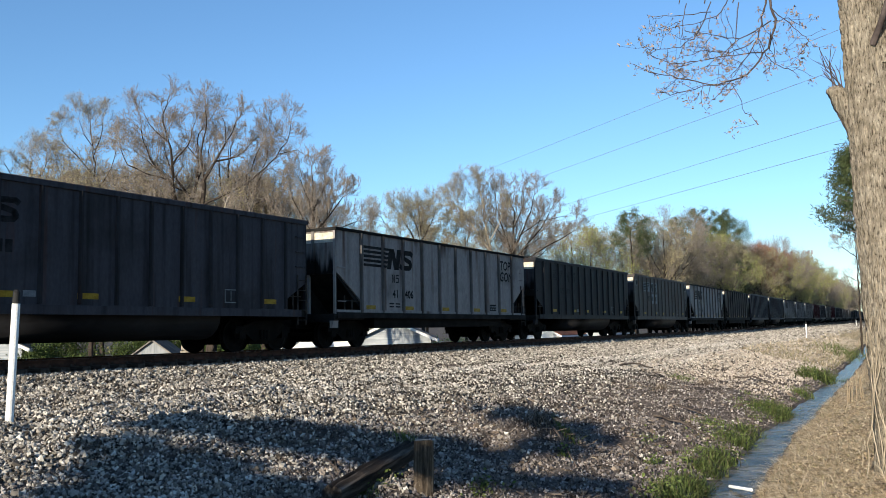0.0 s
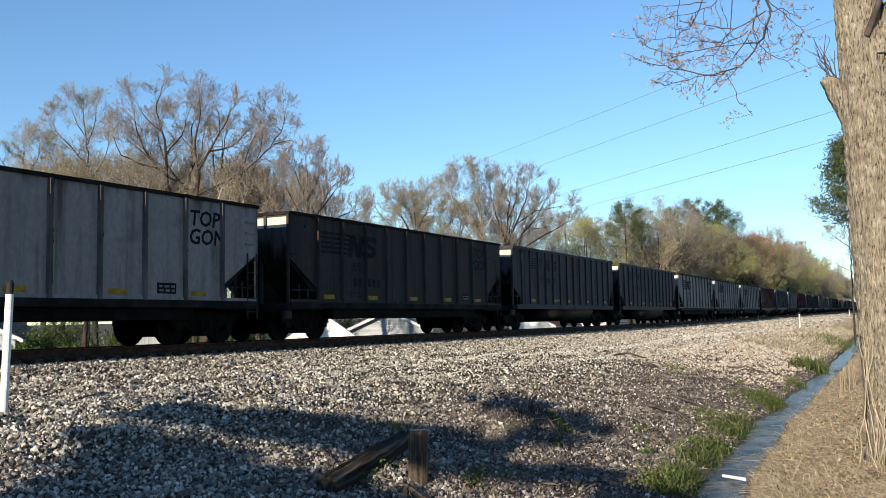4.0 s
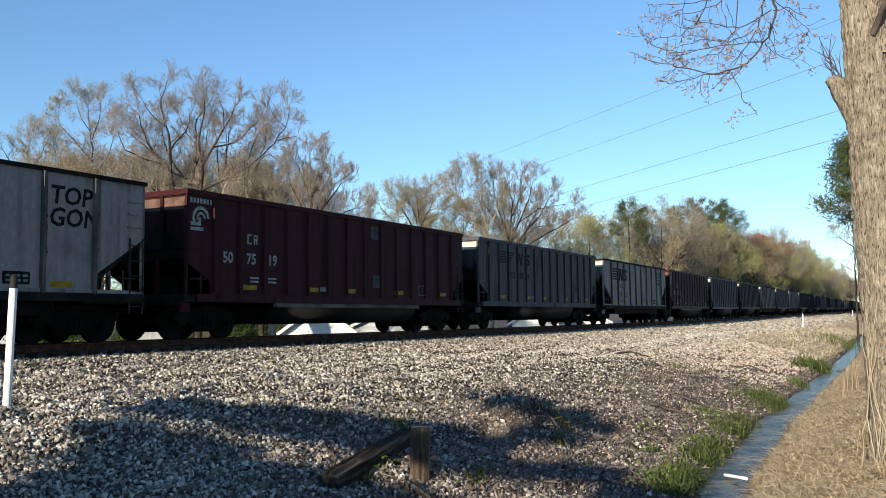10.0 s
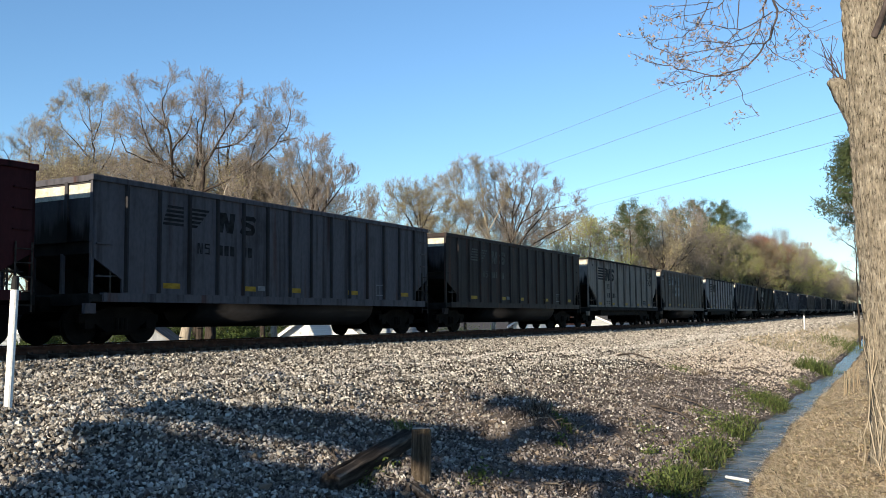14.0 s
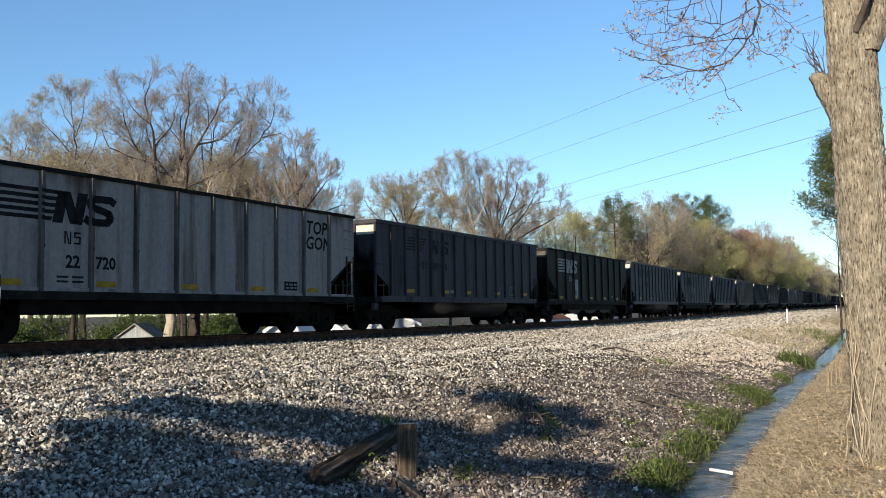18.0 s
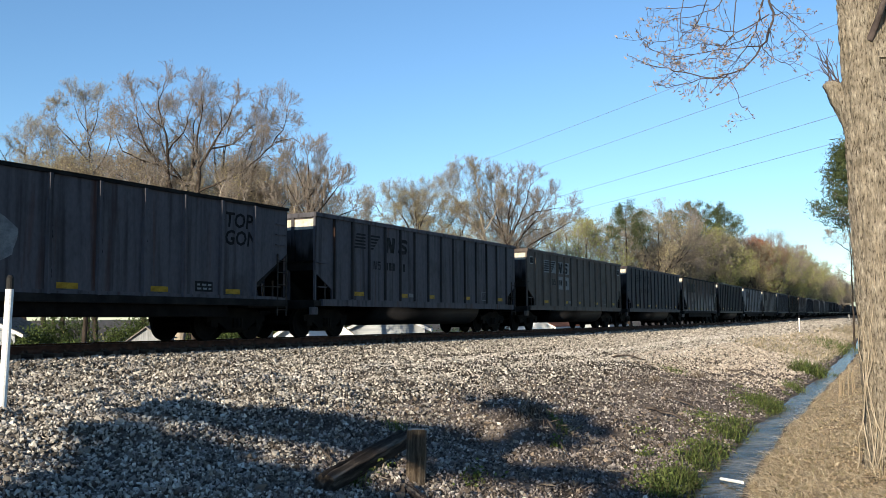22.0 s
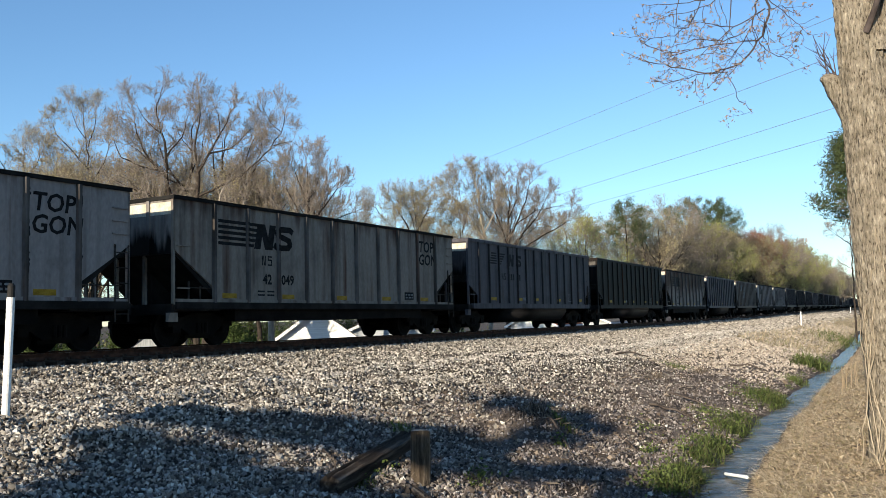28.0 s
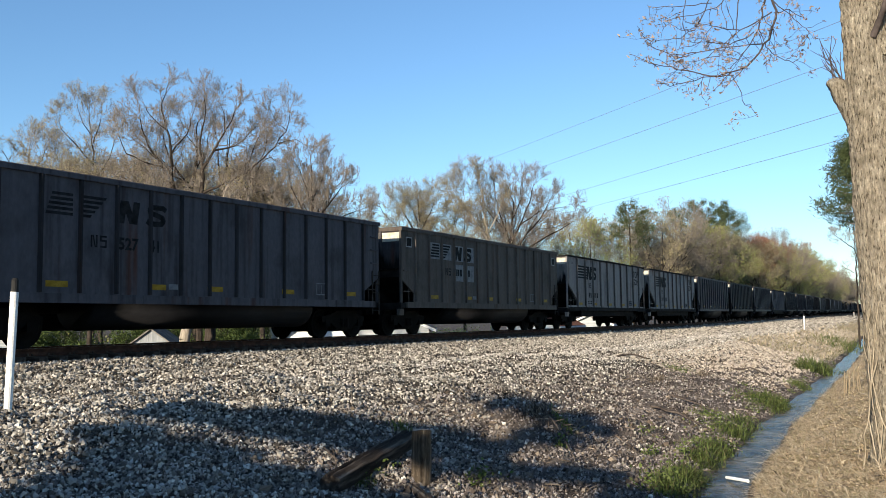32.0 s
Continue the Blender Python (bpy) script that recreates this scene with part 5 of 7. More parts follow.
def pine_proto(seed, height, bare, label, reach=0.17, needles=32, spread=0.26):
    """A tall pine: bare lower stem, short whorled boughs, needle clumps."""
    rng = random.Random(seed)
    segs, tips = [], []
    top = Vector((rng.uniform(-0.4, 0.4), rng.uniform(-0.4, 0.4), height))
    r0 = height * 0.013
    for i in range(8):
        a, b = i / 8, (i + 1) / 8
        segs.append((top * a - Vector((0, 0, 0.3)) * (i == 0), top * b, r0 * (1 - 0.85 * a), r0 * (1 - 0.85 * b), 0))
    n = int(height * 2.3)
    for k in range(n):
        f = bare + (0.99 - bare) * (k / n) ** 0.9
        p = top * f
        az = k * 2.4 + rng.uniform(-0.4, 0.4)
        length = height * reach * (1.15 - 0.75 * ((f - bare) / (1 - bare)) ** 2.2) * rng.uniform(0.45, 1.2)
        d = Vector((math.cos(az), math.sin(az), rng.uniform(0.05, 0.45)))
        q = p
        for s in range(3):
            q2 = q + d * length / 3 + Vector((0, 0, 0.06 * length * (s - 0.6)))
            segs.append((q, q2, 0.05 * (1 - s * 0.27), 0.05 * (0.73 - s * 0.27), 1 + (s > 0)))
            q = q2
            if s > 0:
                for _ in range(4):
                    e = q + Vector((rng.uniform(-1, 1), rng.uniform(-1, 1), rng.uniform(-0.2, 0.7))) * length * 0.26
                    segs.append((q, e, 0.02, 0.008, 3))
                    tips.extend([e, q.lerp(e, 0.6)])
    t = new("pine_tree")
    share("trunk", segs_mesh("trunk", [s for s in segs if s[4] == 0], M_BARK, 8, 8), t)
    share("crown", segs_mesh("crown", [s for s in segs if s[4] > 0], M_TWIG, 4, 3), t)
    share("foliage", leaf_mesh("foliage", tips, needles, 0.14, spread, M_NEEDLE, seed, 0.35), t)
    return tagged(t, label, "tree")


FACING = -63.5      # turns a tree's own x to run along the picture plane

WIDE = tree_proto(11, "large spreading bare tree with fine budding twigs", [([(0.0, -0.5), (-0.2, 8.9), (-0.3, 11.5), (-0.6, 13.2)], 0.36, 0.24), ([(-0.6, 13.2), (-0.8, 14.1), (-1.8, 14.9), (-2.5, 16.2), (-2.9, 17.7)], 0.17, 0.05), ([(-0.6, 13.2), (-0.5, 14.9), (-0.6, 16.6), (-0.9, 18.3), (-0.5, 19.0)], 0.17, 0.04), ([(-0.8, 14.1), (-2.3, 14.5), (-3.6, 15.1), (-4.0, 16.2)], 0.1, 0.03), ([(-0.5, 15.1), (0.5, 16.6), (0.9, 18.3)], 0.1, 0.03), ([(-0.3, 11.5), (-1.6, 12.5), (-3.1, 13.0), (-4.4, 13.6)], 0.12, 0.03), ([(-1.8, 14.9), (-2.9, 15.9), (-3.8, 16.6)], 0.07, 0.025), ([(-0.6, 16.6), (-1.6, 17.5), (-2.1, 18.5)], 0.06, 0.02)], M_BUD, 1, 0.035, 0.05, first=1.6)
BROAD = tree_proto(13, "tall bare tree with a long side limb and budding twigs", [([(-0.1, -0.4), (-0.2, 8.7), (-0.2, 11.2), (0.0, 13.6)], 0.34, 0.2), ([(0.0, 13.6), (0.9, 14.8), (1.7, 16.0), (2.5, 17.2)], 0.15, 0.04), ([(0.0, 13.7), (-0.2, 15.4), (0.4, 17.0), (0.4, 18.1)], 0.13, 0.03), ([(0.9, 14.8), (2.5, 15.3), (3.4, 16.7)], 0.1, 0.03), ([(-0.2, 11.8), (1.6, 12.6), (3.0, 13.2), (4.1, 14.1), (5.2, 15.2), (5.8, 16.1), (6.0, 17.2)], 0.13, 0.03), ([(5.2, 15.2), (6.3, 15.5), (7.0, 15.0)], 0.05, 0.02), ([(5.8, 16.1), (5.0, 16.8), (4.9, 17.1)], 0.045, 0.02), ([(-0.2, 11.4), (2.0, 11.5), (4.0, 12.3)], 0.1, 0.03), ([(1.7, 16.0), (1.6, 17.2), (1.3, 18.0)], 0.06, 0.02), ([(3.0, 13.2), (3.6, 14.9), (4.1, 15.8)], 0.06, 0.02)], M_BUD, 1, 0.035, 0.05, first=1.45)
LEFT = tree_proto(23, "slender tree with olive-brown budding twigs", [([(0.0, -0.8), (0.1, 12.4), (-0.1, 15.5), (-0.3, 17.2), (-0.6, 19.2)], 0.26, 0.04), ([(0.0, 14.9), (-1.2, 16.5), (-2.4, 17.6), (-2.7, 18.4)], 0.1, 0.025), ([(-0.2, 16.8), (0.4, 18.2), (0.7, 19.2)], 0.07, 0.02), ([(-0.2, 17.2), (-1.0, 18.6), (-1.1, 19.4)], 0.06, 0.02), ([(0.1, 12.8), (2.1, 14.5), (3.1, 15.2)], 0.09, 0.03), ([(0.1, 13.2), (-1.9, 14.1), (-3.3, 14.7)], 0.09, 0.03), ([(0.1, 14.1), (1.4, 15.7), (1.7, 16.8)], 0.08, 0.03)], M_BUD_OLIVE, 1, 0.05, 0.1, first=1.4)
EDGE = tree_proto(29, "bare tree with a narrow crown of pale twigs", [([(0.0, -0.9), (0.0, 12.7), (0.1, 14.8), (0.0, 16.8)], 0.22, 0.04), ([(0.0, 13.6), (-1.1, 15.3), (-1.4, 16.3)], 0.09, 0.03), ([(0.1, 14.4), (1.3, 15.9), (1.6, 16.5)], 0.09, 0.03), ([(0.1, 12.7), (2.3, 14.0), (3.4, 14.8)], 0.1, 0.03), ([(0.1, 15.3), (-0.4, 16.5), (-0.3, 17.4)], 0.06, 0.02)], M_BUD_OLIVE, 1, 0.05, 0.1, first=1.5)
DOME = tree_proto(31, "domed bare tree with dense fine upright twigs", [([(0.1, -0.2), (0.1, 6.7), (0.0, 8.9), (-0.1, 10.3)], 0.28, 0.16), ([(0.0, 9.1), (-0.9, 10.5), (-1.5, 11.7)], 0.12, 0.03), ([(-0.1, 10.3), (-0.4, 11.7), (-0.7, 12.5)], 0.11, 0.03), ([(-0.1, 10.3), (0.4, 11.7), (0.7, 12.5)], 0.11, 0.03), ([(0.0, 9.2), (1.3, 10.6), (1.8, 11.5)], 0.11, 0.03), ([(0.1, 8.7), (1.8, 9.6), (2.7, 10.0)], 0.1, 0.03), ([(0.0, 8.9), (-1.4, 9.6), (-2.1, 10.5)], 0.1, 0.03), ([(-0.1, 10.3), (0.0, 11.8), (0.0, 12.7)], 0.1, 0.03), ([(0.1, 8.4), (1.7, 8.7), (2.9, 9.1)], 0.09, 0.03)], M_BUD, 1, 0.035, 0.05, first=1.3, rise=0.2)
THICKET = tree_proto(37, "low brown budding tree behind the gardens", fan_limbs(37, 13.5, 4.4, 11, 0.3, (0.35, 0.7)), M_BUD_OLIVE, 1, 0.055, 0.1, first=1.9, gap=0.4)
OLIVE = tree_proto(41, "spreading tree with an olive haze of opening spring buds", [([(0.0, -1.8), (0.0, 8.4), (-0.1, 11.4), (0.0, 13.8), (-0.2, 15.9)], 0.34, 0.05), ([(-0.1, 10.8), (-2.1, 12.9), (-3.6, 14.4), (-4.4, 15.6)], 0.14, 0.04), ([(-0.1, 12.0), (-1.5, 14.4), (-2.4, 15.9)], 0.12, 0.03), ([(-0.1, 12.6), (1.2, 15.0), (1.8, 16.5)], 0.12, 0.03), ([(-0.1, 10.8), (2.7, 12.6), (4.0, 14.1)], 0.13, 0.04), ([(-0.1, 10.2), (-2.7, 11.7), (-4.6, 12.9)], 0.11, 0.03), ([(-0.1, 12.9), (-0.6, 15.0), (-1.2, 16.2)], 0.09, 0.03), ([(-0.1, 10.2), (4.5, 11.4), (6.3, 12.6)], 0.11, 0.03)], M_BUD_OLIVE, 2, 0.06, 0.15, first=1.9, fine=1.2)
TWIN = tree_proto(43, "broad bare tree with fan-shaped grey branches", [([(-0.1, -1.6), (-0.1, 8.2), (-0.1, 10.8)], 0.42, 0.3), ([(-0.1, 10.5), (-0.5, 12.5), (-1.1, 14.5), (-1.6, 16.5)], 0.17, 0.04), ([(-0.1, 10.5), (0.2, 13.4), (0.4, 15.4), (-0.2, 17.3)], 0.18, 0.04), ([(-0.1, 10.8), (0.9, 12.8), (1.9, 15.1), (2.3, 16.8)], 0.18, 0.04), ([(-0.1, 9.9), (1.7, 11.9), (3.5, 13.9), (4.3, 15.7)], 0.18, 0.04), ([(-0.1, 9.3), (2.3, 10.8), (4.6, 12.1), (6.5, 13.1)], 0.16, 0.04), ([(0.9, 12.8), (2.9, 14.2), (5.5, 14.5)], 0.1, 0.03), ([(0.2, 13.4), (1.2, 15.7), (1.2, 17.1)], 0.1, 0.03), ([(-0.1, 9.0), (-2.0, 10.8), (-3.5, 12.5)], 0.12, 0.04), ([(-0.5, 12.5), (-2.3, 14.5), (-2.7, 15.7)], 0.08, 0.03)], M_BUD, 1, 0.05, 0.08, first=1.8, rise=0.2, fine=1.2)
PALESTEM = tree_proto(45, "bare tree with pale forked stems", [([(0.1, -1.5), (0.0, 8.1), (-0.2, 10.6)], 0.3, 0.22), ([(-0.2, 10.6), (-1.4, 12.3), (-2.5, 14.1)], 0.17, 0.07), ([(-0.2, 10.9), (-0.7, 13.1), (-0.8, 15.1), (-1.2, 17.0)], 0.17, 0.05), ([(-0.3, 11.7), (0.5, 13.1), (1.1, 14.4)], 0.13, 0.05), ([(-0.8, 15.1), (-1.8, 16.2), (-2.3, 16.6)], 0.06, 0.02), ([(-0.8, 15.1), (-0.3, 16.5)], 0.06, 0.02), ([(-2.5, 14.1), (-3.4, 15.3)], 0.06, 0.02), ([(-2.5, 14.1), (-2.8, 15.9)], 0.06, 0.02)], M_BUD_OLIVE, 1, 0.06, 0.12, M_PALEBARK, first=2.0, gap=0.6, fine=1.25)
FRESH = tree_proto(47, "tree with fresh yellow-green spring leaves", fan_limbs(47, 14.5, 4.0, 9, 0.24), M_BUD_GREEN, 3, 0.11, 0.28, levels=3, first=2.4, gap=0.8, fine=1.6)
BROWN = tree_proto(51, "bare brown woodland tree with hazy twigs", fan_limbs(51, 15.5, 3.8, 9, 0.26), M_BUD, 2, 0.09, 0.22, levels=3, first=2.5, gap=0.7, fine=1.8)
PALE = tree_proto(57, "woodland tree with pale olive buds", fan_limbs(57, 14.8, 4.1, 9, 0.26), M_BUD_OLIVE, 3, 0.1, 0.28, levels=3, first=2.5, gap=0.8, fine=1.6)
RED = tree_proto(53, "tree with dark red spring buds", fan_limbs(53, 14.2, 3.8, 9, 0.24), M_BUD_RED, 3, 0.1, 0.25, levels=3, first=2.4, gap=0.8, fine=1.6)
PINE = pine_proto(5, 16, 0.64, "tall dark green pine with a bare lower stem", 0.2, 16, 0.2)
FIR = pine_proto(8, 18, 0.3, "dense dark green pine at the wood's edge", 0.17, 22, 0.24)

plant(WIDE, 45.8, 42.6, FACING, 0.94)
plant(BROAD, 44.9, 39.9, FACING, 0.95)
plant(WIDE, 48.6, 43.6, FACING + 38, 0.9)
plant(BROAD, 48.4, 41.2, FACING - 40, 0.88)
plant(LEFT, 47.5, 52.5, FACING, 0.97)
plant(EDGE, 46.7, 58.6, FACING, 0.97)
plant(EDGE, 49.2, 58.0, FACING + 150, 0.93)
plant(DOME, 45.6, 31.8, FACING, 0.97)
plant(DOME, 48.5, 33.2, FACING + 140, 0.93)
for px, py, turn, s in ((52.5, 43.5, 20, 1.02), (49.5, 38.6, 150, 0.98), (50.5, 50.0, 260, 1.08), (47.0, 54.6, 80, 1.02), (53, 36.5, 310, 0.8), (51.5, 47.0, 70, 1.08), (46.5, 50.5, 190, 1.0), (45.5, 57.0, 10, 0.92), (51, 40.5, 230, 1.0), (44.6, 53.6, 120, 1.02), (46.5, 61.0, 300, 1.0), (49, 53.5, 45, 1.1)):
    plant(THICKET, px, py, turn, s)
plant(OLIVE, 84.7, 45.2, FACING, 0.96)
plant(OLIVE, 88, 46.5, FACING + 60, 0.92)
plant(OLIVE, 93, 44, 100, 0.9)
plant(PALESTEM, 82.6, 36.0, FACING, 1.0)
plant(TWIN, 85.3, 35.1, FACING, 0.96)
plant(TWIN, 89.0, 36.4, FACING + 50, 0.88)
plant(PALE, 98, 38, 80, 0.8)
plant(FRESH, 106.6, 33.4, 0, 0.95)
plant(PALE, 112, 38, 50, 1.05)
plant(BROWN, 103, 40, 120, 0.9)
plant(PINE, 115.5, 30.6, 0, 1.08)
# the wood along the far side of the line
wood = random.Random(9)
kinds = [BROWN, PALE, BROWN, FRESH, BROWN, PALE, BROWN, PALE]
x = 122.0
while x < 640:
    near = 29.5 if x < 185 else 25.0
    for row in (near, near + 6.5):
        k = kinds[wood.randrange(len(kinds))]
        plant(k, x + wood.uniform(-2, 2), row + wood.uniform(-2.0, 2.0), wood.uniform(0, 360), wood.uniform(0.9, 1.2) * (1.0 if x < 185 else 1.16))
    x += 4.6 + x * 0.012
for px, py, s in ((152, 32.5, 1.16), (159, 30.5, 1.27), (164, 29.5, 1.2), (169, 28.5, 1.3), (175, 27.8, 1.27), (240, 34, 1.1), (330, 34, 1.15)):
    plant(FIR, px, py, wood.uniform(0, 360), s)
for px, py, s in ((186, 25.5, 1.2), (194, 25.5, 1.24), (203, 25.2, 1.22)):
    plant(RED, px, py, wood.uniform(0, 360), s)
plant(FRESH, 154, 26.4, 20, 1.12)
# the near side, beyond the leaning trunk
LONE = pine_proto(19, 11.8, 0.6, "dark pine leaning over the ditch bank", 0.17, 34)
plant(LONE, 51.6, 1.4, 40, 0.92)
plant(EDGE, 64.2, 2.3, 40, 0.5)
for px, py, s, k in ((150, -6, 0.7, BROWN), (190, -9, 0.8, BROWN), (240, -9, 0.9, PALE), (310, -12, 1.0, BROWN), (400, -14, 1.0, PALE)):
    plant(k, px, py, wood.uniform(0, 360), s)


def radio_mast(x, y, height):
    """A far lattice mast with two rings of panel aerials."""
    mast = new("radio_mast")
    mast.location = (x, y, float(land_z(x, y)))
    bm = bmesh.new()
    for k in range(3):
        a = k * 2.0944
        tube(bm, (1.1 * math.cos(a), 1.1 * math.sin(a), -0.5), (0.35 * math.cos(a), 0.35 * math.sin(a), height), 0.12, 0.09, 5)
        for i in range(14):
            f, g, b = i / 14, (i + 1) / 14, a + 2.0944
            r0, r1 = 1.1 - 0.75 * f, 1.1 - 0.75 * g
            tube(bm, (r0 * math.cos(a), r0 * math.sin(a), height * f), (r1 * math.cos(b), r1 * math.sin(b), height * g), 0.05, sides=4)
    part("lattice", bm, M_WIRE, mast)
    for z in (height - 0.8, height - 3.6):
        for k in range(9):
            a = k * 0.698
            bm = bmesh.new()
            box(bm, (-0.17, -0.1, -0.9), (0.17, 0.1, 0.9))
            part("aerial", bm, M_MASTGREY, mast).matrix_basis = Matrix.Translation((1.9 * math.cos(a), 1.9 * math.sin(a), z)) @ Matrix.Rotation(a + 1.57, 4, "Z")
        bm = bmesh.new()
        for k in range(9):
            a = k * 0.698
            tube(bm, (0, 0, z), (1.9 * math.cos(a), 1.9 * math.sin(a), z), 0.07, sides=4)
        part("bracket", bm, M_WIRE, mast)
    return tagged(mast, "far grey lattice radio mast above the trees", "mast")


M_WIRE = surface("wire_metal", [(0.4, (0.12, 0.12, 0.13)), (0.6, (0.2, 0.2, 0.21))], 3, 0.6, 25, 0.2, 0.05)
M_MASTGREY = surface("mast_grey", [(0.4, (0.3, 0.3, 0.31)), (0.6, (0.42, 0.42, 0.42))], 3, 0.6, 25, 0.2, 0.05)
radio_mast(405, 33, 32)

# ---------------------------------------------------------------- loose stones, litter, grass
def scatter_ground(n, seed, r0, r1, power, a0=-3.0, a1=57.0):
    """Random places on the land round the camera's stand, thinning out with distance."""
    rs = np.random.RandomState(seed)
    u = rs.rand(n)
    e = 2 - power
    r = (r0 ** e + u * (r1 ** e - r0 ** e)) ** (1 / e)
    a = np.radians(rs.uniform(a0, a1, n))
    x, y = r * np.cos(a), r * np.sin(a)
    return x, y, rs


def turns(rs, n, tilt):
    """Random turns as matrices, tipped more or less."""
    q = rs.normal(0, 1, (n, 4)) * np.array([1, tilt, tilt, 1])
    q /= np.linalg.norm(q, axis=1)[:, None]
    w, a, b, c = q.T
    return np.stack([1 - 2 * (b * b + c * c), 2 * (a * b - c * w), 2 * (a * c + b * w), 2 * (a * b + c * w), 1 - 2 * (a * a + c * c), 2 * (b * c - a * w), 2 * (a * c - b * w), 2 * (b * c + a * w), 1 - 2 * (a * a + b * b)], -1).reshape(n, 3, 3)


def broken_stones(name, x, y, rs, size, mat, sink=0.2):
    """Sharp eight-faced broken stones, one mesh of many loose pieces."""
    n = len(x)
    z = land_z(x, y)
    base = np.array([(1, 0, 0), (-1, 0, 0), (0, 1, 0), (0, -1, 0), (0, 0, 1), (0, 0, -1)], float)
    V = base[None] * rs.uniform(0.55, 1.35, (n, 6, 1)) + rs.normal(0, 0.22, (n, 6, 3))
    s = size * np.exp(rs.normal(0, 0.24, n))
    V = np.einsum("nij,nkj->nki", turns(rs, n, 1.0), V * s[:, None, None])
    V += np.stack([x, y, z + s * (1 - 2 * sink)], -1)[:, None]
    F = np.array([(0, 2, 4), (2, 1, 4), (1, 3, 4), (3, 0, 4), (2, 0, 5), (1, 2, 5), (3, 1, 5), (0, 3, 5)])
    T = (np.arange(n)[:, None, None] * 6 + F[None]).reshape(-1, 3)
    me = raw_mesh(name, V.reshape(-1, 3), T, mat)
    me.shade_flat()
    return new(name, me)


def lumpy_pieces(name, x, y, rs, size, squash, mat, sink=0.25, long=1.0):
    """Six-sided uneven lumps or sticks, one mesh of many loose pieces."""
    n = len(x)
    z = land_z(x, y)
    base = np.array([(-1, -1, -1), (1, -1, -1), (1, 1, -1), (-1, 1, -1), (-1, -1, 1), (1, -1, 1), (1, 1, 1), (-1, 1, 1)], float)
    V = base[None] * rs.uniform(0.35, 1.2, (n, 8, 3)) * np.stack([np.full(n, long), np.ones(n), np.full(n, squash)], -1)[:, None]
    V[:, 4:, :2] *= rs.uniform(0.4, 0.95, (n, 1, 1))
    s = size * np.exp(rs.normal(0, 0.32, n))
    V = np.einsum("nij,nkj->nki", turns(rs, n, 0.15 if long > 2 else 0.5), V * s[:, None, None])
    V += np.stack([x, y, z + s * squash * (1 - 2 * sink)], -1)[:, None]
    F = np.array([(3, 2, 1, 0), (4, 5, 6, 7), (0, 1, 5, 4), (1, 2, 6, 5), (2, 3, 7, 6), (3, 0, 4, 7)])
    Q = (np.arange(n)[:, None, None] * 8 + F[None]).reshape(-1, 4)
    me = raw_mesh(name, V.reshape(-1, 3), Q, mat)
    me.shade_flat()
    return new(name, me)


def where_zone(x, y):
    """0 camera bank, 1 water, 2 slope, 3 bench and ballast, 4 under the track."""
    ys, b = stream_y(x), bend(x)
    yc = 6.0 + b * 1.05
    z = np.full(len(x), 3)
    z[y < yc - 0.9] = 2
    z[y < ys + 0.36] = 1
    z[y < ys - 0.34] = 0
    z[y > TRACK_Y + b - 1.36] = 4
    return z


x, y, rs = scatter_ground(310000, 1, 4.6, 58, 1.55)
zone = where_zone(x, y)
bare = (np.sin(x * 0.9 + y * 1.3) + np.sin(x * 1.7 - y * 0.8 + 1)) * 0.5
rise_at = (y - stream_y(x)) / (crest_y(x) - stream_y(x))
share_of = np.where(zone == 3, 1.0, np.where(zone == 2, np.clip((rise_at - 0.4) * 1.5 + 0.16 * bare + np.clip((9.5 - x) * 0.16, 0, 0.5), 0.07, 0.85), 0.0))
keep = rs.rand(len(x)) < share_of
tagged(broken_stones("ballast_stones", x[keep], y[keep], rs, 0.0195, M_STONE, 0.03), "loose grey crushed stones strewn beside the track", "stones", kind="stuff")
# more on the ballast shoulder, where the eye runs along the rail
rs = np.random.RandomState(17)
u = rs.rand(60000)
x = (2.0 ** 0.5 + u * (75 ** 0.5 - 2.0 ** 0.5)) ** 2
y = TRACK_Y + bend(x) - rs.uniform(1.36, 4.9, len(x))
tagged(broken_stones("shoulder_stones", x, y, rs, 0.0285, M_STONE, 0.0), "sharp grey ballast stones on the track shoulder", "stones", kind="stuff")
x, y, rs = scatter_ground(190000, 2, 4.6, 60, 1.45)
zone = where_zone(x, y)
keep = (zone == 2)
tagged(broken_stones("slope_rubble", x[keep], y[keep], rs, 0.0165, M_GROUND_STONE, 0.05), "brown-grey rubble and soil crumbs on the ditch slope", "rubble", kind="stuff")


# fine pale chippings along the graded berms
rs = np.random.RandomState(19)
x = 4.0 * (70 / 4.0) ** rs.rand(26000)
y = TRACK_Y + bend(x) - berm_line(x) - np.where(rs.rand(len(x)) < 0.7, 0.0, 1.25) - rs.normal(0, 0.2, len(x))
tagged(broken_stones("fine_chippings", x, y, rs, np.clip(0.008 + x * 0.0005, 0.011, 0.03), M_CHIP, 0.1), "fine pale stone chippings along the graded edge", "chippings", kind="stuff")

# paler crumbs where the slope runs off
rs = np.random.RandomState(37)
x = 24 * (90 / 24) ** rs.rand(15000)
y = stream_y(x) + 0.7 + (crest_y(x) - stream_y(x) - 0.8) * rs.rand(len(x)) ** 0.8
tagged(broken_stones("pale_rubble", x, y, rs, np.clip(x * 0.001, 0.017, 0.06), M_PALE_RUBBLE, 0.15), "pale tan rubble on the far part of the slope", "rubble", kind="stuff")

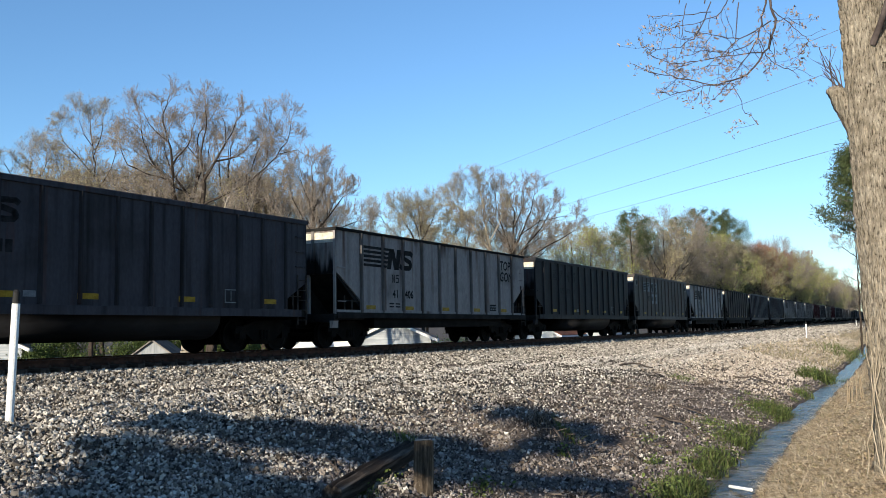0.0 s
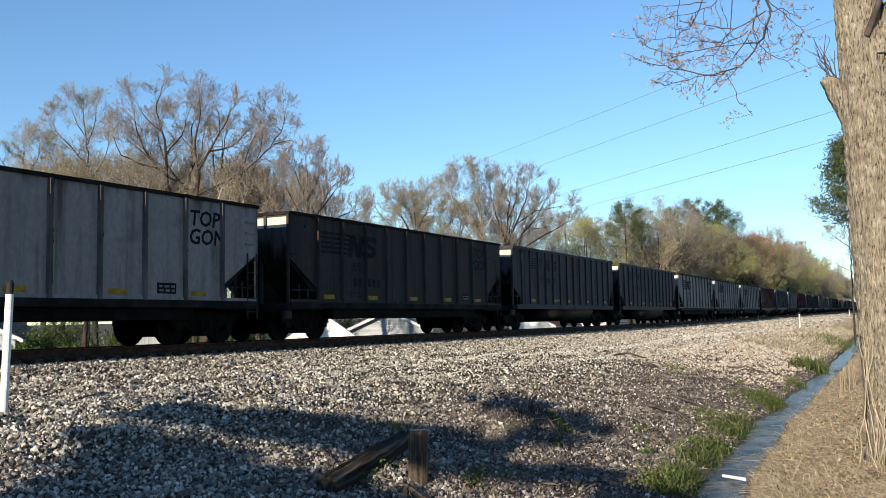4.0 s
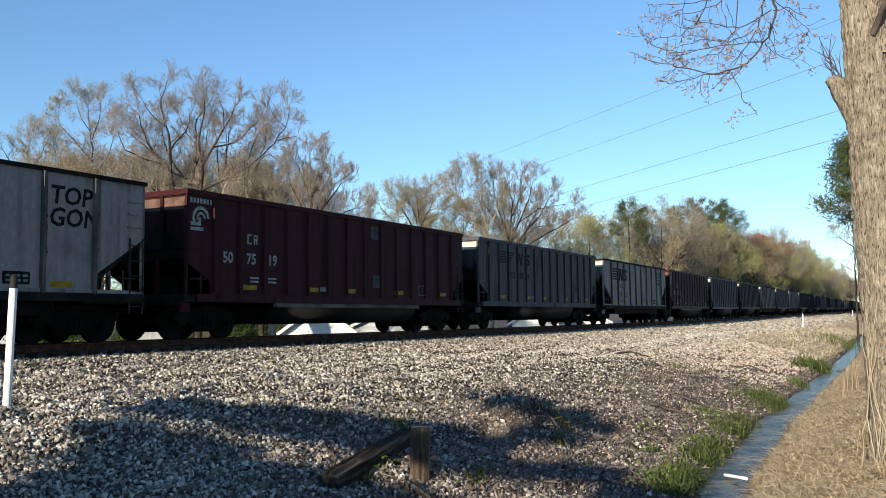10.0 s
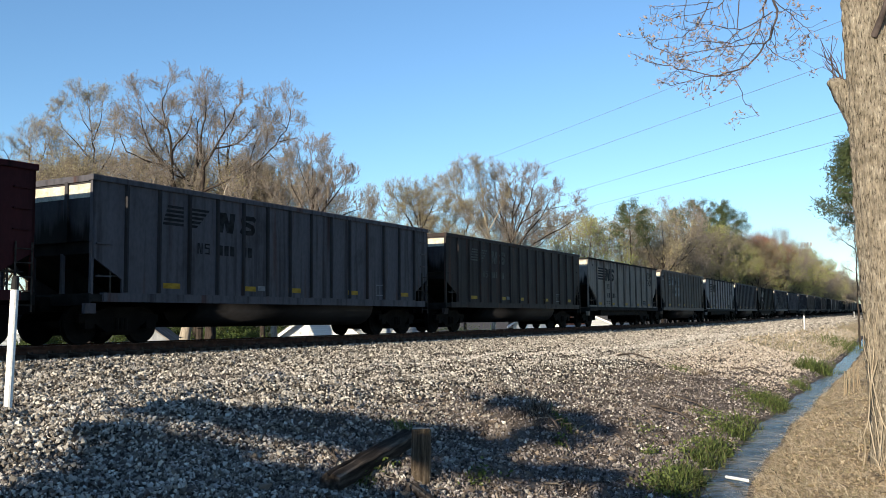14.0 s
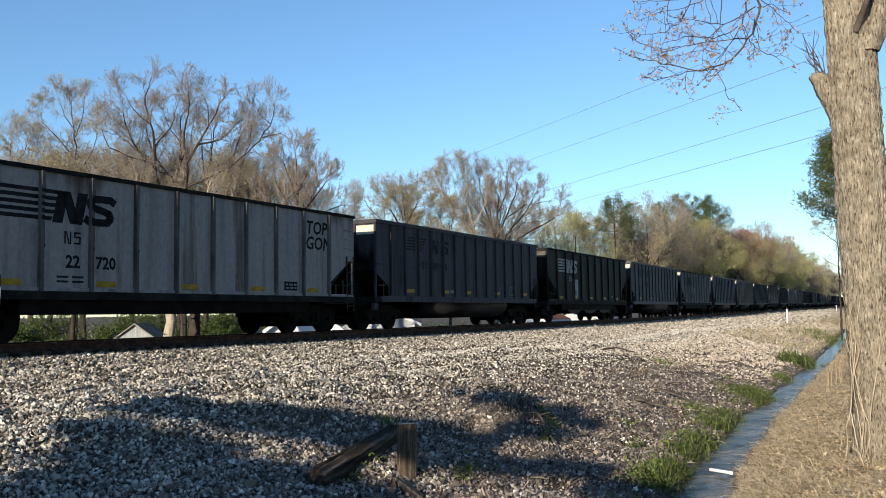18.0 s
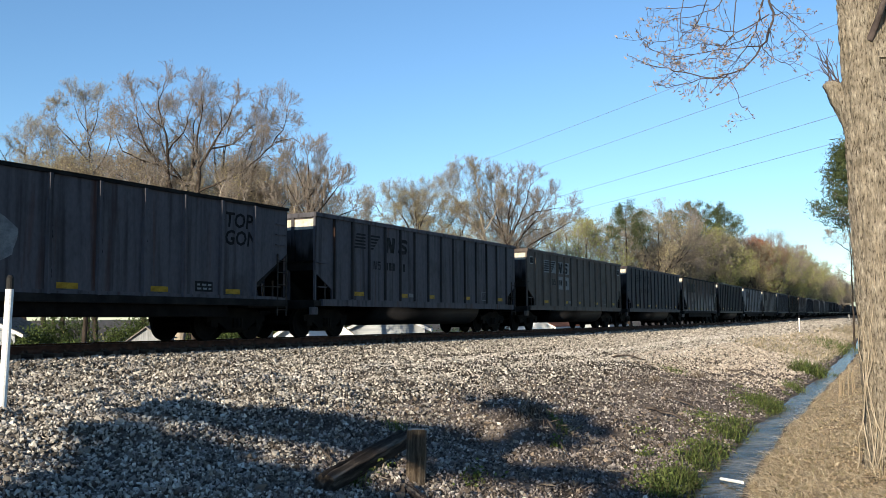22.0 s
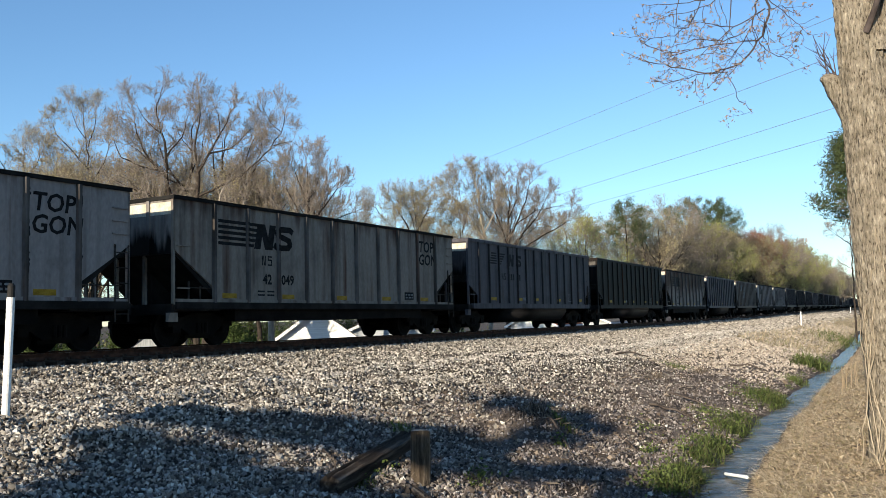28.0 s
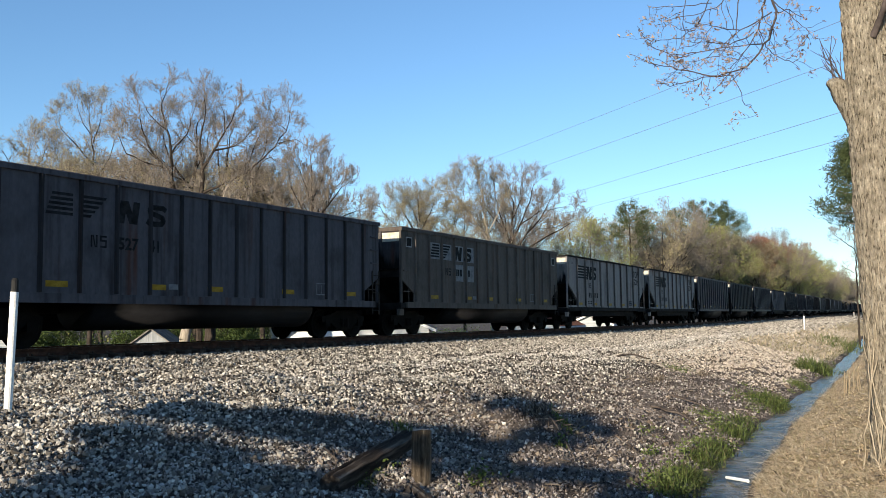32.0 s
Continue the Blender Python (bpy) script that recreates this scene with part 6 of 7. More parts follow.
# coarser pieces where the bench runs off into the distance
rs = np.random.RandomState(23)
x = 24 * (230 / 24) ** rs.rand(34000)
yc, y1 = 5.2 + bend(x) * 1.05, TRACK_Y + bend(x) - 1.3
y = yc + (y1 - yc) * rs.rand(len(x))
tagged(broken_stones("bench_stones", x, y, rs, np.clip(x * 0.0011, 0.02, 0.09), M_FAR_STONE, 0.2), "pale grey stones on the far bench", "stones", kind="stuff")


def blades(name, x, y, rs, length, width, lay, mat, label, category, up=1.0):
    """Narrow bent blades: two quads each."""
    n = len(x)
    z = land_z(x, y)
    az = rs.uniform(0, 2 * math.pi, n)
    el = np.abs(rs.normal(lay, 0.35, n))
    L = length * rs.uniform(0.4, 1.4, n)
    d = np.stack([np.cos(az) * np.cos(el), np.sin(az) * np.cos(el), np.sin(el) * up], -1)
    d2 = d + np.stack([np.cos(az + 1) * 0.4, np.sin(az + 1) * 0.4, -0.35 * np.ones(n)], -1)
    side = np.stack([-np.sin(az), np.cos(az), rs.uniform(-0.5, 0.5, n)], -1) * width
    p0 = np.stack([x, y, z - 0.005], -1)
    p1 = p0 + d * (L * 0.55)[:, None]
    p2 = p1 + d2 * (L * 0.45)[:, None]
    V = np.stack([p0 - side, p0 + side, p1 - side * 0.8, p1 + side * 0.8, p2 - side * 0.2, p2 + side * 0.2], 1).reshape(-1, 3)
    i = np.arange(n)[:, None] * 6
    Q = np.concatenate([i + np.array([[0, 1, 3, 2]]), i + np.array([[2, 3, 5, 4]])]).reshape(-1, 4)
    return tagged(new(name, raw_mesh(name, V, Q, mat)), label, category, kind="stuff")


x, y, rs = scatter_ground(330000, 3, 5.0, 55, 1.6, -4, 14)
clump = np.sin(x * 3.1 + y * 5.3) * np.sin(y * 7.7 - x * 1.9) + 0.6 * np.sin(x * 9.3 + 1) * np.sin(y * 11.1)
keep = (where_zone(x, y) == 0) & (rs.rand(len(x)) < 0.62 + 0.38 * clump)
blades("dry_grass", x[keep], y[keep], rs, 0.11, 0.003, 0.25, M_STRAW, "matted tan dry grass on the ditch bank", "grass")
x, y, rs = scatter_ground(130000, 4, 5.0, 55, 1.4, -2, 40)
rise_at = (y - stream_y(x)) / (crest_y(x) - stream_y(x))
keep = (where_zone(x, y) == 2) & (rs.rand(len(x)) < np.clip(1.35 - rise_at, 0.1, 1))
blades("dead_stems", x[keep], y[keep], rs, 0.15, 0.0026, 0.3, M_STEMS, "dead stems and leaf litter on the slope", "litter")

rs = np.random.RandomState(29)
x = 40 * (200 / 40) ** rs.rand(18000)
y = stream_y(x) + 0.5 + (crest_y(x) - stream_y(x) - 0.7) * rs.rand(len(x))
blades("slope_grass", x, y, rs, 0.3, 0.02, 0.6, M_FAR_GRASS, "dry tan grass on the far ditch slope", "grass")
# a fringe of longer grass that hangs over the water's edge
rs = np.random.RandomState(31)
x = 8.5 * (50 / 8.5) ** rs.rand(6500)
y = stream_y(x) - 0.4 - np.abs(rs.normal(0, 0.2, len(x)))
blades("bank_fringe", x, y, rs, 0.14, 0.003, 0.4, M_STRAW, "long dry grass hanging over the water's edge", "grass")
x, y, rs = scatter_ground(60000, 33, 6.0, 32, 1.3, -4, 13)
keep = where_zone(x, y) == 0
blades("hay_wisps", x[keep], y[keep], rs, 0.24, 0.0032, 0.12, M_STRAW, "long flattened wisps of hay on the bank", "grass")
x, y, rs = scatter_ground(60000, 34, 6.0, 40, 1.3, -4, 13)
keep = where_zone(x, y) == 0
tagged(broken_stones("bank_crumbs", x[keep], y[keep], rs, 0.0125, M_STRAW, 0.1), "crumbs of tan soil and broken straw on the bank", "soil", kind="stuff")
x, y, rs = scatter_ground(24000, 13, 5.0, 45, 1.4, -4, 14)
keep = where_zone(x, y) == 0
blades("bank_litter", x[keep], y[keep], rs, 0.1, 0.009, 0.15, M_LITTER, "brown dead leaves and stems on the bank", "litter")


# the green weeds on the water's edge
rng = random.Random(3)
tips = []
for k in range(30):
    xx = 8.5 + 34 * (k / 30) ** 1.3 + rng.uniform(-0.3, 0.3)
    yy = float(stream_y(xx)) + 0.36 + abs(rng.gauss(0, 0.16))
    if rng.random() < 0.2:
        yy += rng.uniform(0.2, 1.2)
    s = rng.uniform(0.3, 1.0) * (0.7 if k % 7 else 1.2)
    for _ in range(int(90 * s)):
        ax, ay = xx + rng.gauss(0, 0.15 * s), yy + rng.gauss(0, 0.11 * s)
        tips.append(Vector((ax, ay, float(land_z(ax, ay)) + abs(rng.gauss(0.03, 0.06 * s)))))
# the larger clumps
for cx, cy, r, h in ((10.2, 2.5, 0.2, 0.16), (11.1, 2.42, 0.2, 0.15), (10.1, 2.36, 0.25, 0.13), (13.7, 2.5, 0.28, 0.15), (12.6, 2.55, 0.25, 0.15), (21, 2.66, 0.45, 0.2), (20.9, 2.9, 0.35, 0.15), (33.9, 2.75, 0.6, 0.25), (17, 3.2, 0.25, 0.1), (15.9, 2.7, 0.4, 0.15), (12.2, 3.05, 0.12, 0.12), (7.9, 4.75, 0.14, 0.08), (10.8, 3.82, 0.06, 0.1), (8.46, 3.88, 0.12, 0.08), (24.6, 5.3, 0.3, 0.08)):
    for _ in range(int(300 * r / 0.25)):
        ax, ay = cx + rng.gauss(0, r), cy + rng.gauss(0, r * 0.6)
        tips.append(Vector((ax, ay, float(land_z(ax, ay)) + abs(rng.gauss(0, h * 0.6)))))
# a grassy hollow where the ditch ends
for _ in range(2600):
    ax, ay = rng.uniform(48, 70), 0
    ay = float(stream_y(ax)) + 0.9 + rng.gauss(0, 0.55)
    tips.append(Vector((ax, ay, float(land_z(ax, ay)) + abs(rng.gauss(0.02, 0.05)))))
for cx, cy, r, n in ((10.3, 2.32, 0.2, 420), (11.2, 2.34, 0.22, 520), (12.5, 2.42, 0.22, 360), (13.6, 2.46, 0.25, 420), (15.6, 2.52, 0.3, 420), (17.0, 2.55, 0.3, 300), (20.6, 2.5, 0.45, 700), (21.4, 2.62, 0.4, 500), (26.5, 2.5, 0.4, 300), (33.5, 2.6, 0.7, 600), (55, 3.0, 2.2, 420), (60, 3.2, 2.2, 420)):
    rs = np.random.RandomState(int(cx * 10))
    big = 1.0 if cx < 30 else 2.2
    blades("weed_clump", cx + rs.normal(0, r, n), cy + rs.normal(0, r * 0.45 / (1 if cx < 40 else 1.5), n), rs, 0.2 * big, 0.006 * big, 0.95, M_GREEN, "clump of fresh green grass at the water's edge", "weeds")
tagged(new("ditch_weeds", leaf_mesh("ditch_weeds", tips, 1, 0.025, 0.02, M_GREEN, 6, 1.1)), "low green weeds along the ditch edge", "weeds", kind="stuff")


# ---------------------------------------------------------------- marker posts, stump, old sleeper
def marker_post(x, y, height, lean):
    p = new("marker_post")
    bm = bmesh.new()
    tube(bm, (0, 0, -0.3), (0, 0, height - 0.16), 0.045, 0.045, 14)
    part("shaft", bm, M_WHITE, p, "white plastic shaft")
    bm = bmesh.new()
    tube(bm, (0, 0, height - 0.16), (0, 0, height - 0.03), 0.042, 0.042, 14)
    tube(bm, (0, 0, height - 0.03), (0, 0, height), 0.042, 0.026, 14)
    part("cap", bm, M_BLACK, p, "black top sleeve")
    p.matrix_basis = Matrix.Translation((x, y, float(land_z(x, y)))) @ Matrix.Rotation(radians(lean), 4, Vector((0.895, 0.446, 0)))
    return tagged(p, "white plastic marker post with a black top", "post", "marker posts on the bench")


marker_post(7.0, 9.05, 1.57, 2.0)
marker_post(68.9, 6.0, 1.22, 0)
marker_post(175, 7.0, 1.3, 0)

M_OLDWOOD = surface("old_wood", [(0.3, (0.04, 0.03, 0.022)), (0.55, (0.13, 0.1, 0.072)), (0.75, (0.22, 0.175, 0.13))], 5.0, 0.95, 40, 0.9, 1.0, stretch=(7, 7, 0.5))
M_ENDGRAIN = surface("end_grain", [(0.3, (0.25, 0.2, 0.15)), (0.7, (0.42, 0.36, 0.29))], 20, 0.95, 60, 0.5, 0.5)


def stump():
    bm = bmesh.new()
    rings, sides = 9, 28
    rng = random.Random(4)
    grooves = [rng.uniform(0.95, 1.04) for _ in range(sides)]
    rows = []
    for k in range(rings + 1):
        z = -0.25 + 0.80 * k / rings
        rows.append([bm.verts.new((0.098 * g * (1.05 - 0.06 * k / rings) * math.cos(6.2832 * i / sides), 0.098 * g * (1.05 - 0.06 * k / rings) * math.sin(6.2832 * i / sides), z + (0.005 * math.sin(i * 0.45) if k == rings else 0))) for i, g in enumerate(grooves)])
    for a, b in zip(rows, rows[1:]):
        for i in range(sides):
            bm.faces.new((a[i], a[(i + 1) % sides], b[(i + 1) % sides], b[i]))
    t = new("post_stump")
    part("shaft", bm, M_OLDWOOD, t, "weathered split round timber")
    bm = bmesh.new()
    c = bm.verts.new((0, 0, 0.556))
    ring = [bm.verts.new((0.092 * g * math.cos(6.2832 * i / sides), 0.092 * g * math.sin(6.2832 * i / sides), 0.553 + 0.005 * math.sin(i * 0.45))) for i, g in enumerate(grooves)]
    for i in range(sides):
        bm.faces.new((c, ring[i], ring[(i + 1) % sides]))
    part("cut_top", bm, M_ENDGRAIN, t, "pale sawn top")
    return tagged(t, "short weathered round timber post stump in the gravel", "post stump")


st = stump()
st.matrix_basis = Matrix.Translation((7.98, 4.28, float(land_z(7.98, 4.28)) - 0.06)) @ Matrix.Rotation(radians(2), 4, "Y")


def split_beam(length, w, h, seed, name):
    bm = bmesh.new()
    rng = random.Random(seed)
    n = 14
    rows = []
    for k in range(n + 1):
        x = -length / 2 + length * k / n
        e = 0.5 if k in (0, n) else 1
        prof = [(-w / 2, -h / 2), (w / 2, -h / 2), (w / 2, h * 0.15), (w * 0.25, h / 2), (w * 0.08, h * 0.30), (-w * 0.1, h / 2), (-w / 2, h * 0.3)]
        rows.append([bm.verts.new((x + rng.uniform(-0.02, 0.02), a * (0.95 + 0.05 * e) + rng.uniform(-0.008, 0.008), b * (0.9 + 0.1 * e) + rng.uniform(-0.008, 0.008))) for a, b in prof])
    for a, b in zip(rows, rows[1:]):
        for i in range(7):
            bm.faces.new((a[i], a[(i + 1) % 7], b[(i + 1) % 7], b[i]))
    bm.faces.new(rows[0][::-1])
    bm.faces.new(rows[-1])
    bmesh.ops.recalc_face_normals(bm, faces=bm.faces)
    return mesh_object(name, bm, M_OLDWOOD_X)


M_OLDWOOD_X = surface("old_sleeper_wood", [(0.3, (0.02, 0.016, 0.013)), (0.5, (0.06, 0.047, 0.038)), (0.72, (0.2, 0.168, 0.138))], 3.0, 0.95, 30, 0.8, 1.0, stretch=(0.5, 6, 6))


# sticks and clods on the slope, and a tuft on the spoil heap
x, y, rs = scatter_ground(5200, 8, 6.0, 34, 1.3, 3, 36)
keep = where_zone(x, y) == 2
tagged(lumpy_pieces("slope_sticks", x[keep], y[keep], rs, 0.0055, 0.8, M_LITTER, 0.0, 16.0), "broken sticks strewn on the slope", "sticks", kind="stuff")
x, y, rs = scatter_ground(5200, 9, 5.0, 34, 1.3, 2, 40)
keep = where_zone(x, y) == 2
tagged(lumpy_pieces("slope_clods", x[keep], y[keep], rs, 0.022, 0.75, M_LITTER, 0.2), "dark clods and larger stones on the slope", "clods", kind="stuff")


def tuft(x, y, n, length, mat, seed, label):
    rs = np.random.RandomState(seed)
    return blades("grass_tuft", x + rs.normal(0, 0.09, n), y + rs.normal(0, 0.09, n), rs, length, 0.005, 1.0, mat, label, "grass")


for k, (tx, ty, ln) in enumerate(((11.2, 4.3, 0.16), (11.5, 4.05, 0.14), (10.05, 5.65, 0.14), (7.6, 4.75, 0.12), (24, 4.6, 0.16), (21, 5.0, 0.16))):
    ob = tuft(tx, ty, 160, ln, M_GREEN if k in (1, 2, 3) else M_LITTER, 40 + k, "tuft of grass on the gravel slope")
# the white pipe in the water, old stalks on the bank, debris on the bench
bm = bmesh.new()
tube(bm, (11.75, 2.0, WATER_Z + 0.03), (11.3, 1.68, WATER_Z + 0.08), 0.02, sides=10)
tagged(mesh_object("plastic_pipe", bm, M_WHITE), "short white plastic pipe lying in the ditch water", "pipe")
rng = random.Random(6)
for k in range(7):
    sx, sy = 21.4 + rng.uniform(-0.5, 0.5), 0.95 + rng.uniform(-0.25, 0.25)
    z = float(land_z(sx, sy))
    bm = bmesh.new()
    tube(bm, (sx, sy, z - 0.05), (sx + rng.uniform(-0.05, 0.05), sy + rng.uniform(-0.08, 0.08), z + rng.uniform(0.35, 0.75)), 0.014, 0.008, 6)
    tagged(mesh_object("dry_stalk", bm, M_STRAW), "pale dead stalk standing on the bank", "stalk", "dead stalks on the bank")


def fallen_branch(points, r, seed, label):
    """A crooked dead branch lying on the ground, with two broken side twigs."""
    rng = random.Random(seed)
    P = [Vector((px, py, float(land_z(px, py)) + r * 1.6 + lift)) for px, py, lift in points]
    segs = bent_tube(P, r, r * 0.4, 7, r * 0.7, seed, 3)
    for q in (len(segs) // 3, 2 * len(segs) // 3):
        a = segs[q][0]
        d = (segs[q][1] - a).normalized()
        e = a + d * 0.12 + Vector((rng.uniform(-0.12, 0.12), rng.uniform(-0.12, 0.12), rng.uniform(0.03, 0.16)))
        segs.append((a, e, r * 0.45, r * 0.2, 0))
    return tagged(new("fallen_branch", segs_mesh("fallen_branch", segs, M_DEADWOOD, 7, 7)), label, "branch")


M_DEADWOOD = surface("dead_wood", [(0.3, (0.045, 0.036, 0.031)), (0.7, (0.15, 0.122, 0.102))], 6, 0.95, 40, 0.7, 0.6)
for k, (pts, r) in enumerate((
        ([(16.3, 7.75, 0), (16.7, 7.55, 0.01), (17.1, 7.45, 0)], 0.032),
        ([(23.9, 6.9, 0), (24.6, 6.6, 0.04), (25.1, 6.2, 0)], 0.035),
        ([(16.6, 4.1, 0), (15.9, 3.5, 0.06), (15.1, 2.75, 0.02)], 0.026),
        ([(18.6, 4.4, 0), (18.0, 3.8, 0.05), (17.6, 3.1, 0)], 0.024),
        ([(11.4, 4.3, 0), (11.0, 3.9, 0.03), (10.4, 3.5, 0)], 0.02),
        ([(27.0, 4.3, 0), (27.4, 3.9, 0.12), (28.0, 3.4, 0)], 0.03),
        ([(8.6, 5.9, 0), (8.2, 5.4, 0.02), (7.7, 5.1, 0)], 0.016),
        ([(12.7, 3.5, 0), (12.1, 3.2, 0.04), (11.5, 3.05, 0)], 0.018))):
    fallen_branch(pts, r, 200 + k, "crooked dead branch lying on the gravel" if k < 2 else "broken grey-brown branch lying on the ditch slope")


def furrowed_trunk(path, radii, seed, sides=96, rings=260):
    """A leaning trunk along a path of points with furrowed bark ridges."""
    rs = np.random.RandomState(seed)
    P = np.array(path, float)
    t = np.linspace(0, 1, len(P))
    u = np.linspace(0, 1, rings)
    C = np.stack([np.interp(u, t, P[:, i]) for i in range(3)], -1)
    R = np.interp(u, t, radii)
    a = np.arange(sides) * 2 * math.pi / sides
    A, U = np.meshgrid(a, u)
    length = np.linalg.norm(P[-1] - P[0])
    warp = 0.5 * np.sin(U * length * 2.3 + 3 * np.sin(A)) + 0.3 * np.sin(U * length * 5.7 + 2 * A)
    ridge = np.abs(np.sin(A * 9 + warp * 1.6)) * 0.55 + np.abs(np.sin(A * 14 - warp * 2.1 + U * length * 1.3)) * 0.45
    crack = 0.5 + 0.5 * np.sin(U * length * 26 + 5 * np.sin(A * 5) + 4 * np.sin(U * length * 3))
    bulge = 0.05 * np.sin(A * 2 + U * 4) + 0.03 * np.sin(A * 3 - U * 9 + 1)
    r = R[:, None] * (1 + bulge) + 0.028 * (ridge - 0.5) + 0.014 * crack * ridge + rs.normal(0, 0.002, A.shape)
    V = C[:, None] + np.stack([np.cos(A) * r, np.sin(A) * r, np.zeros_like(r)], -1)
    i = np.arange(rings * sides).reshape(rings, sides)
    j = np.roll(i, -1, 1)
    Q = np.stack([i[:-1], j[:-1], j[1:], i[1:]], -1).reshape(-1, 4)
    return V.reshape(-1, 3), Q


def bark_material():
    """Thick furrowed bark: pale plates parted by dark upright cracks."""
    m, n, l, b = material("bark_near", 0.95)
    tc = n.new("ShaderNodeTexCoord")
    wob = n.new("ShaderNodeTexNoise")
    wob.inputs["Scale"].default_value = 5.0
    l.new(tc.outputs["Object"], wob.inputs["Vector"])
    add = n.new("ShaderNodeMix")
    add.data_type, add.blend_type = 'RGBA', 'LINEAR_LIGHT'
    add.inputs[0].default_value = 0.02
    l.new(tc.outputs["Object"], add.inputs[6])
    l.new(wob.outputs["Color"], add.inputs[7])
    mp = n.new("ShaderNodeMapping")
    mp.inputs["Scale"].default_value = (62, 62, 15)
    l.new(add.outputs[2], mp.inputs[0])
    flake = n.new("ShaderNodeTexNoise")
    flake.inputs["Scale"].default_value, flake.inputs["Detail"].default_value, flake.inputs["Roughness"].default_value = 1.0, 5, 0.62
    l.new(mp.outputs[0], flake.inputs["Vector"])
    crack = ramp(n, [(0.37, (0.25, 0.235, 0.215)), (0.445, (0.9, 0.89, 0.87)), (0.56, (1.02, 1.02, 1.0)), (0.64, (1.5, 1.49, 1.46))])
    l.new(flake.outputs[0], crack.inputs[0])
    t = n.new("ShaderNodeTexNoise")
    t.inputs["Scale"].default_value, t.inputs["Detail"].default_value = 9, 6
    l.new(tc.outputs["Object"], t.inputs["Vector"])
    r = ramp(n, [(0.3, (0.2, 0.172, 0.134)), (0.5, (0.275, 0.238, 0.19)), (0.7, (0.36, 0.318, 0.258))])
    l.new(t.outputs[0], r.inputs[0])
    x = n.new("ShaderNodeMix")
    x.data_type, x.blend_type = 'RGBA', 'MULTIPLY'
    x.inputs[0].default_value = 1.0
    l.new(r.outputs[0], x.inputs[6])
    l.new(crack.outputs[0], x.inputs[7])
    l.new(x.outputs[2], b.inputs["Base Color"])
    bp = n.new("ShaderNodeBump")
    bp.inputs["Strength"].default_value, bp.inputs["Distance"].default_value = 1.0, 0.05
    l.new(flake.outputs[0], bp.inputs["Height"])
    l.new(bp.outputs[0], b.inputs["Normal"])
    return m


M_BARK_NEAR = bark_material()
M_VINE = surface("vine_bark", [(0.3, (0.2, 0.165, 0.12)), (0.7, (0.4, 0.34, 0.26))], 8, 0.9, 40, 0.5, 0.5)
M_SHOOT = surface("shoot_bark", [(0.3, (0.045, 0.036, 0.034)), (0.7, (0.1, 0.08, 0.074))], 8, 0.8, 40, 0.4, 0.3)
TX, TY = 10.32, 0.12
tz = float(land_z(TX, TY))
near_tree = new("tree")
V, Q = furrowed_trunk([(TX + 0.2, TY - 0.12, tz - 0.3), (TX + 0.16, TY - 0.1, tz + 0.5), (TX + 0.05, TY - 0.06, 0.3), (TX - 0.1, TY + 0.0, 2.0), (TX - 0.2, TY + 0.02, 2.9), (TX - 0.3, TY + 0.06, 4.0), (TX - 0.4, TY + 0.1, 6.5)], [0.34, 0.29, 0.27, 0.24, 0.225, 0.21, 0.17], 3)
me = raw_mesh("trunk", V, Q, M_BARK_NEAR)
me.shade_smooth()
share("trunk", me, near_tree)


# the knuckled limb stub with its shoots, and the sawn limb on the other side
V, Q = furrowed_trunk([(TX - 0.15, TY + 0.03, 2.28), (TX - 0.16, TY + 0.17, 2.58), (TX - 0.16, TY + 0.3, 2.84), (TX - 0.17, TY + 0.35, 2.93), (TX - 0.17, TY + 0.37, 2.97)], [0.18, 0.135, 0.10, 0.085, 0.015], 7, 28, 36)
me = raw_mesh("limb_stub", V, Q, M_BARK_NEAR)
me.shade_smooth()
share("limb_stub", me, near_tree)
V, Q = furrowed_trunk([(TX - 0.24, TY - 0.06, 3.1), (TX - 0.27, TY - 0.2, 3.3), (TX - 0.29, TY - 0.26, 3.5), (TX - 0.3, TY - 0.27, 3.62), (TX - 0.3, TY - 0.27, 3.66)], [0.16, 0.12, 0.10, 0.08, 0.01], 9, 24, 30)
me = raw_mesh("sawn_limb", V, Q, M_BARK_NEAR)
me.shade_smooth()
share("sawn_limb", me, near_tree)
share("dead_branch", segs_mesh("dead_branch", bent_tube([(TX - 0.44, TY - 0.02, 3.28), (TX - 0.5, TY - 0.12, 3.5), (TX - 0.55, TY - 0.24, 3.85), (TX - 0.6, TY - 0.3, 4.3)], 0.035, 0.02, 8), M_SHOOT, 8, 8), near_tree)
rng = random.Random(12)
for k in range(13):
    p = Vector((TX - 0.2, TY + 0.31 + rng.uniform(-0.05, 0.06), 2.92))
    d = Vector((rng.uniform(-0.2, 0.2), rng.uniform(-0.35, 0.75), rng.uniform(0.3, 1) if k < 9 else rng.uniform(-1, 0.1))).normalized()
    L = rng.uniform(0.25, 0.6) if k < 9 else rng.uniform(0.1, 0.25)
    q = p + d * L * 0.5 + Vector((0, rng.uniform(-0.04, 0.04), 0.03))
    r = q + (d + Vector((0, rng.uniform(-0.3, 0.3), 0.3))).normalized() * L * 0.5
    share("shoot", segs_mesh("shoot", [(p, q, 0.007, 0.005, 0), (q, r, 0.005, 0.003, 0), (q, q + (d + Vector((0.1, rng.uniform(-1, 1), 0.2))) * L * 0.3, 0.004, 0.002, 0)], M_SHOOT, 5, 5), near_tree)


def girth(z):
    return float(np.interp(z, [tz, tz + 0.5, 0.3, 2.0], [0.34, 0.29, 0.27, 0.24])), float(np.interp(z, [tz, 0.3, 2.0, 2.9], [TX + 0.2, TX + 0.05, TX - 0.1, TX - 0.2]))


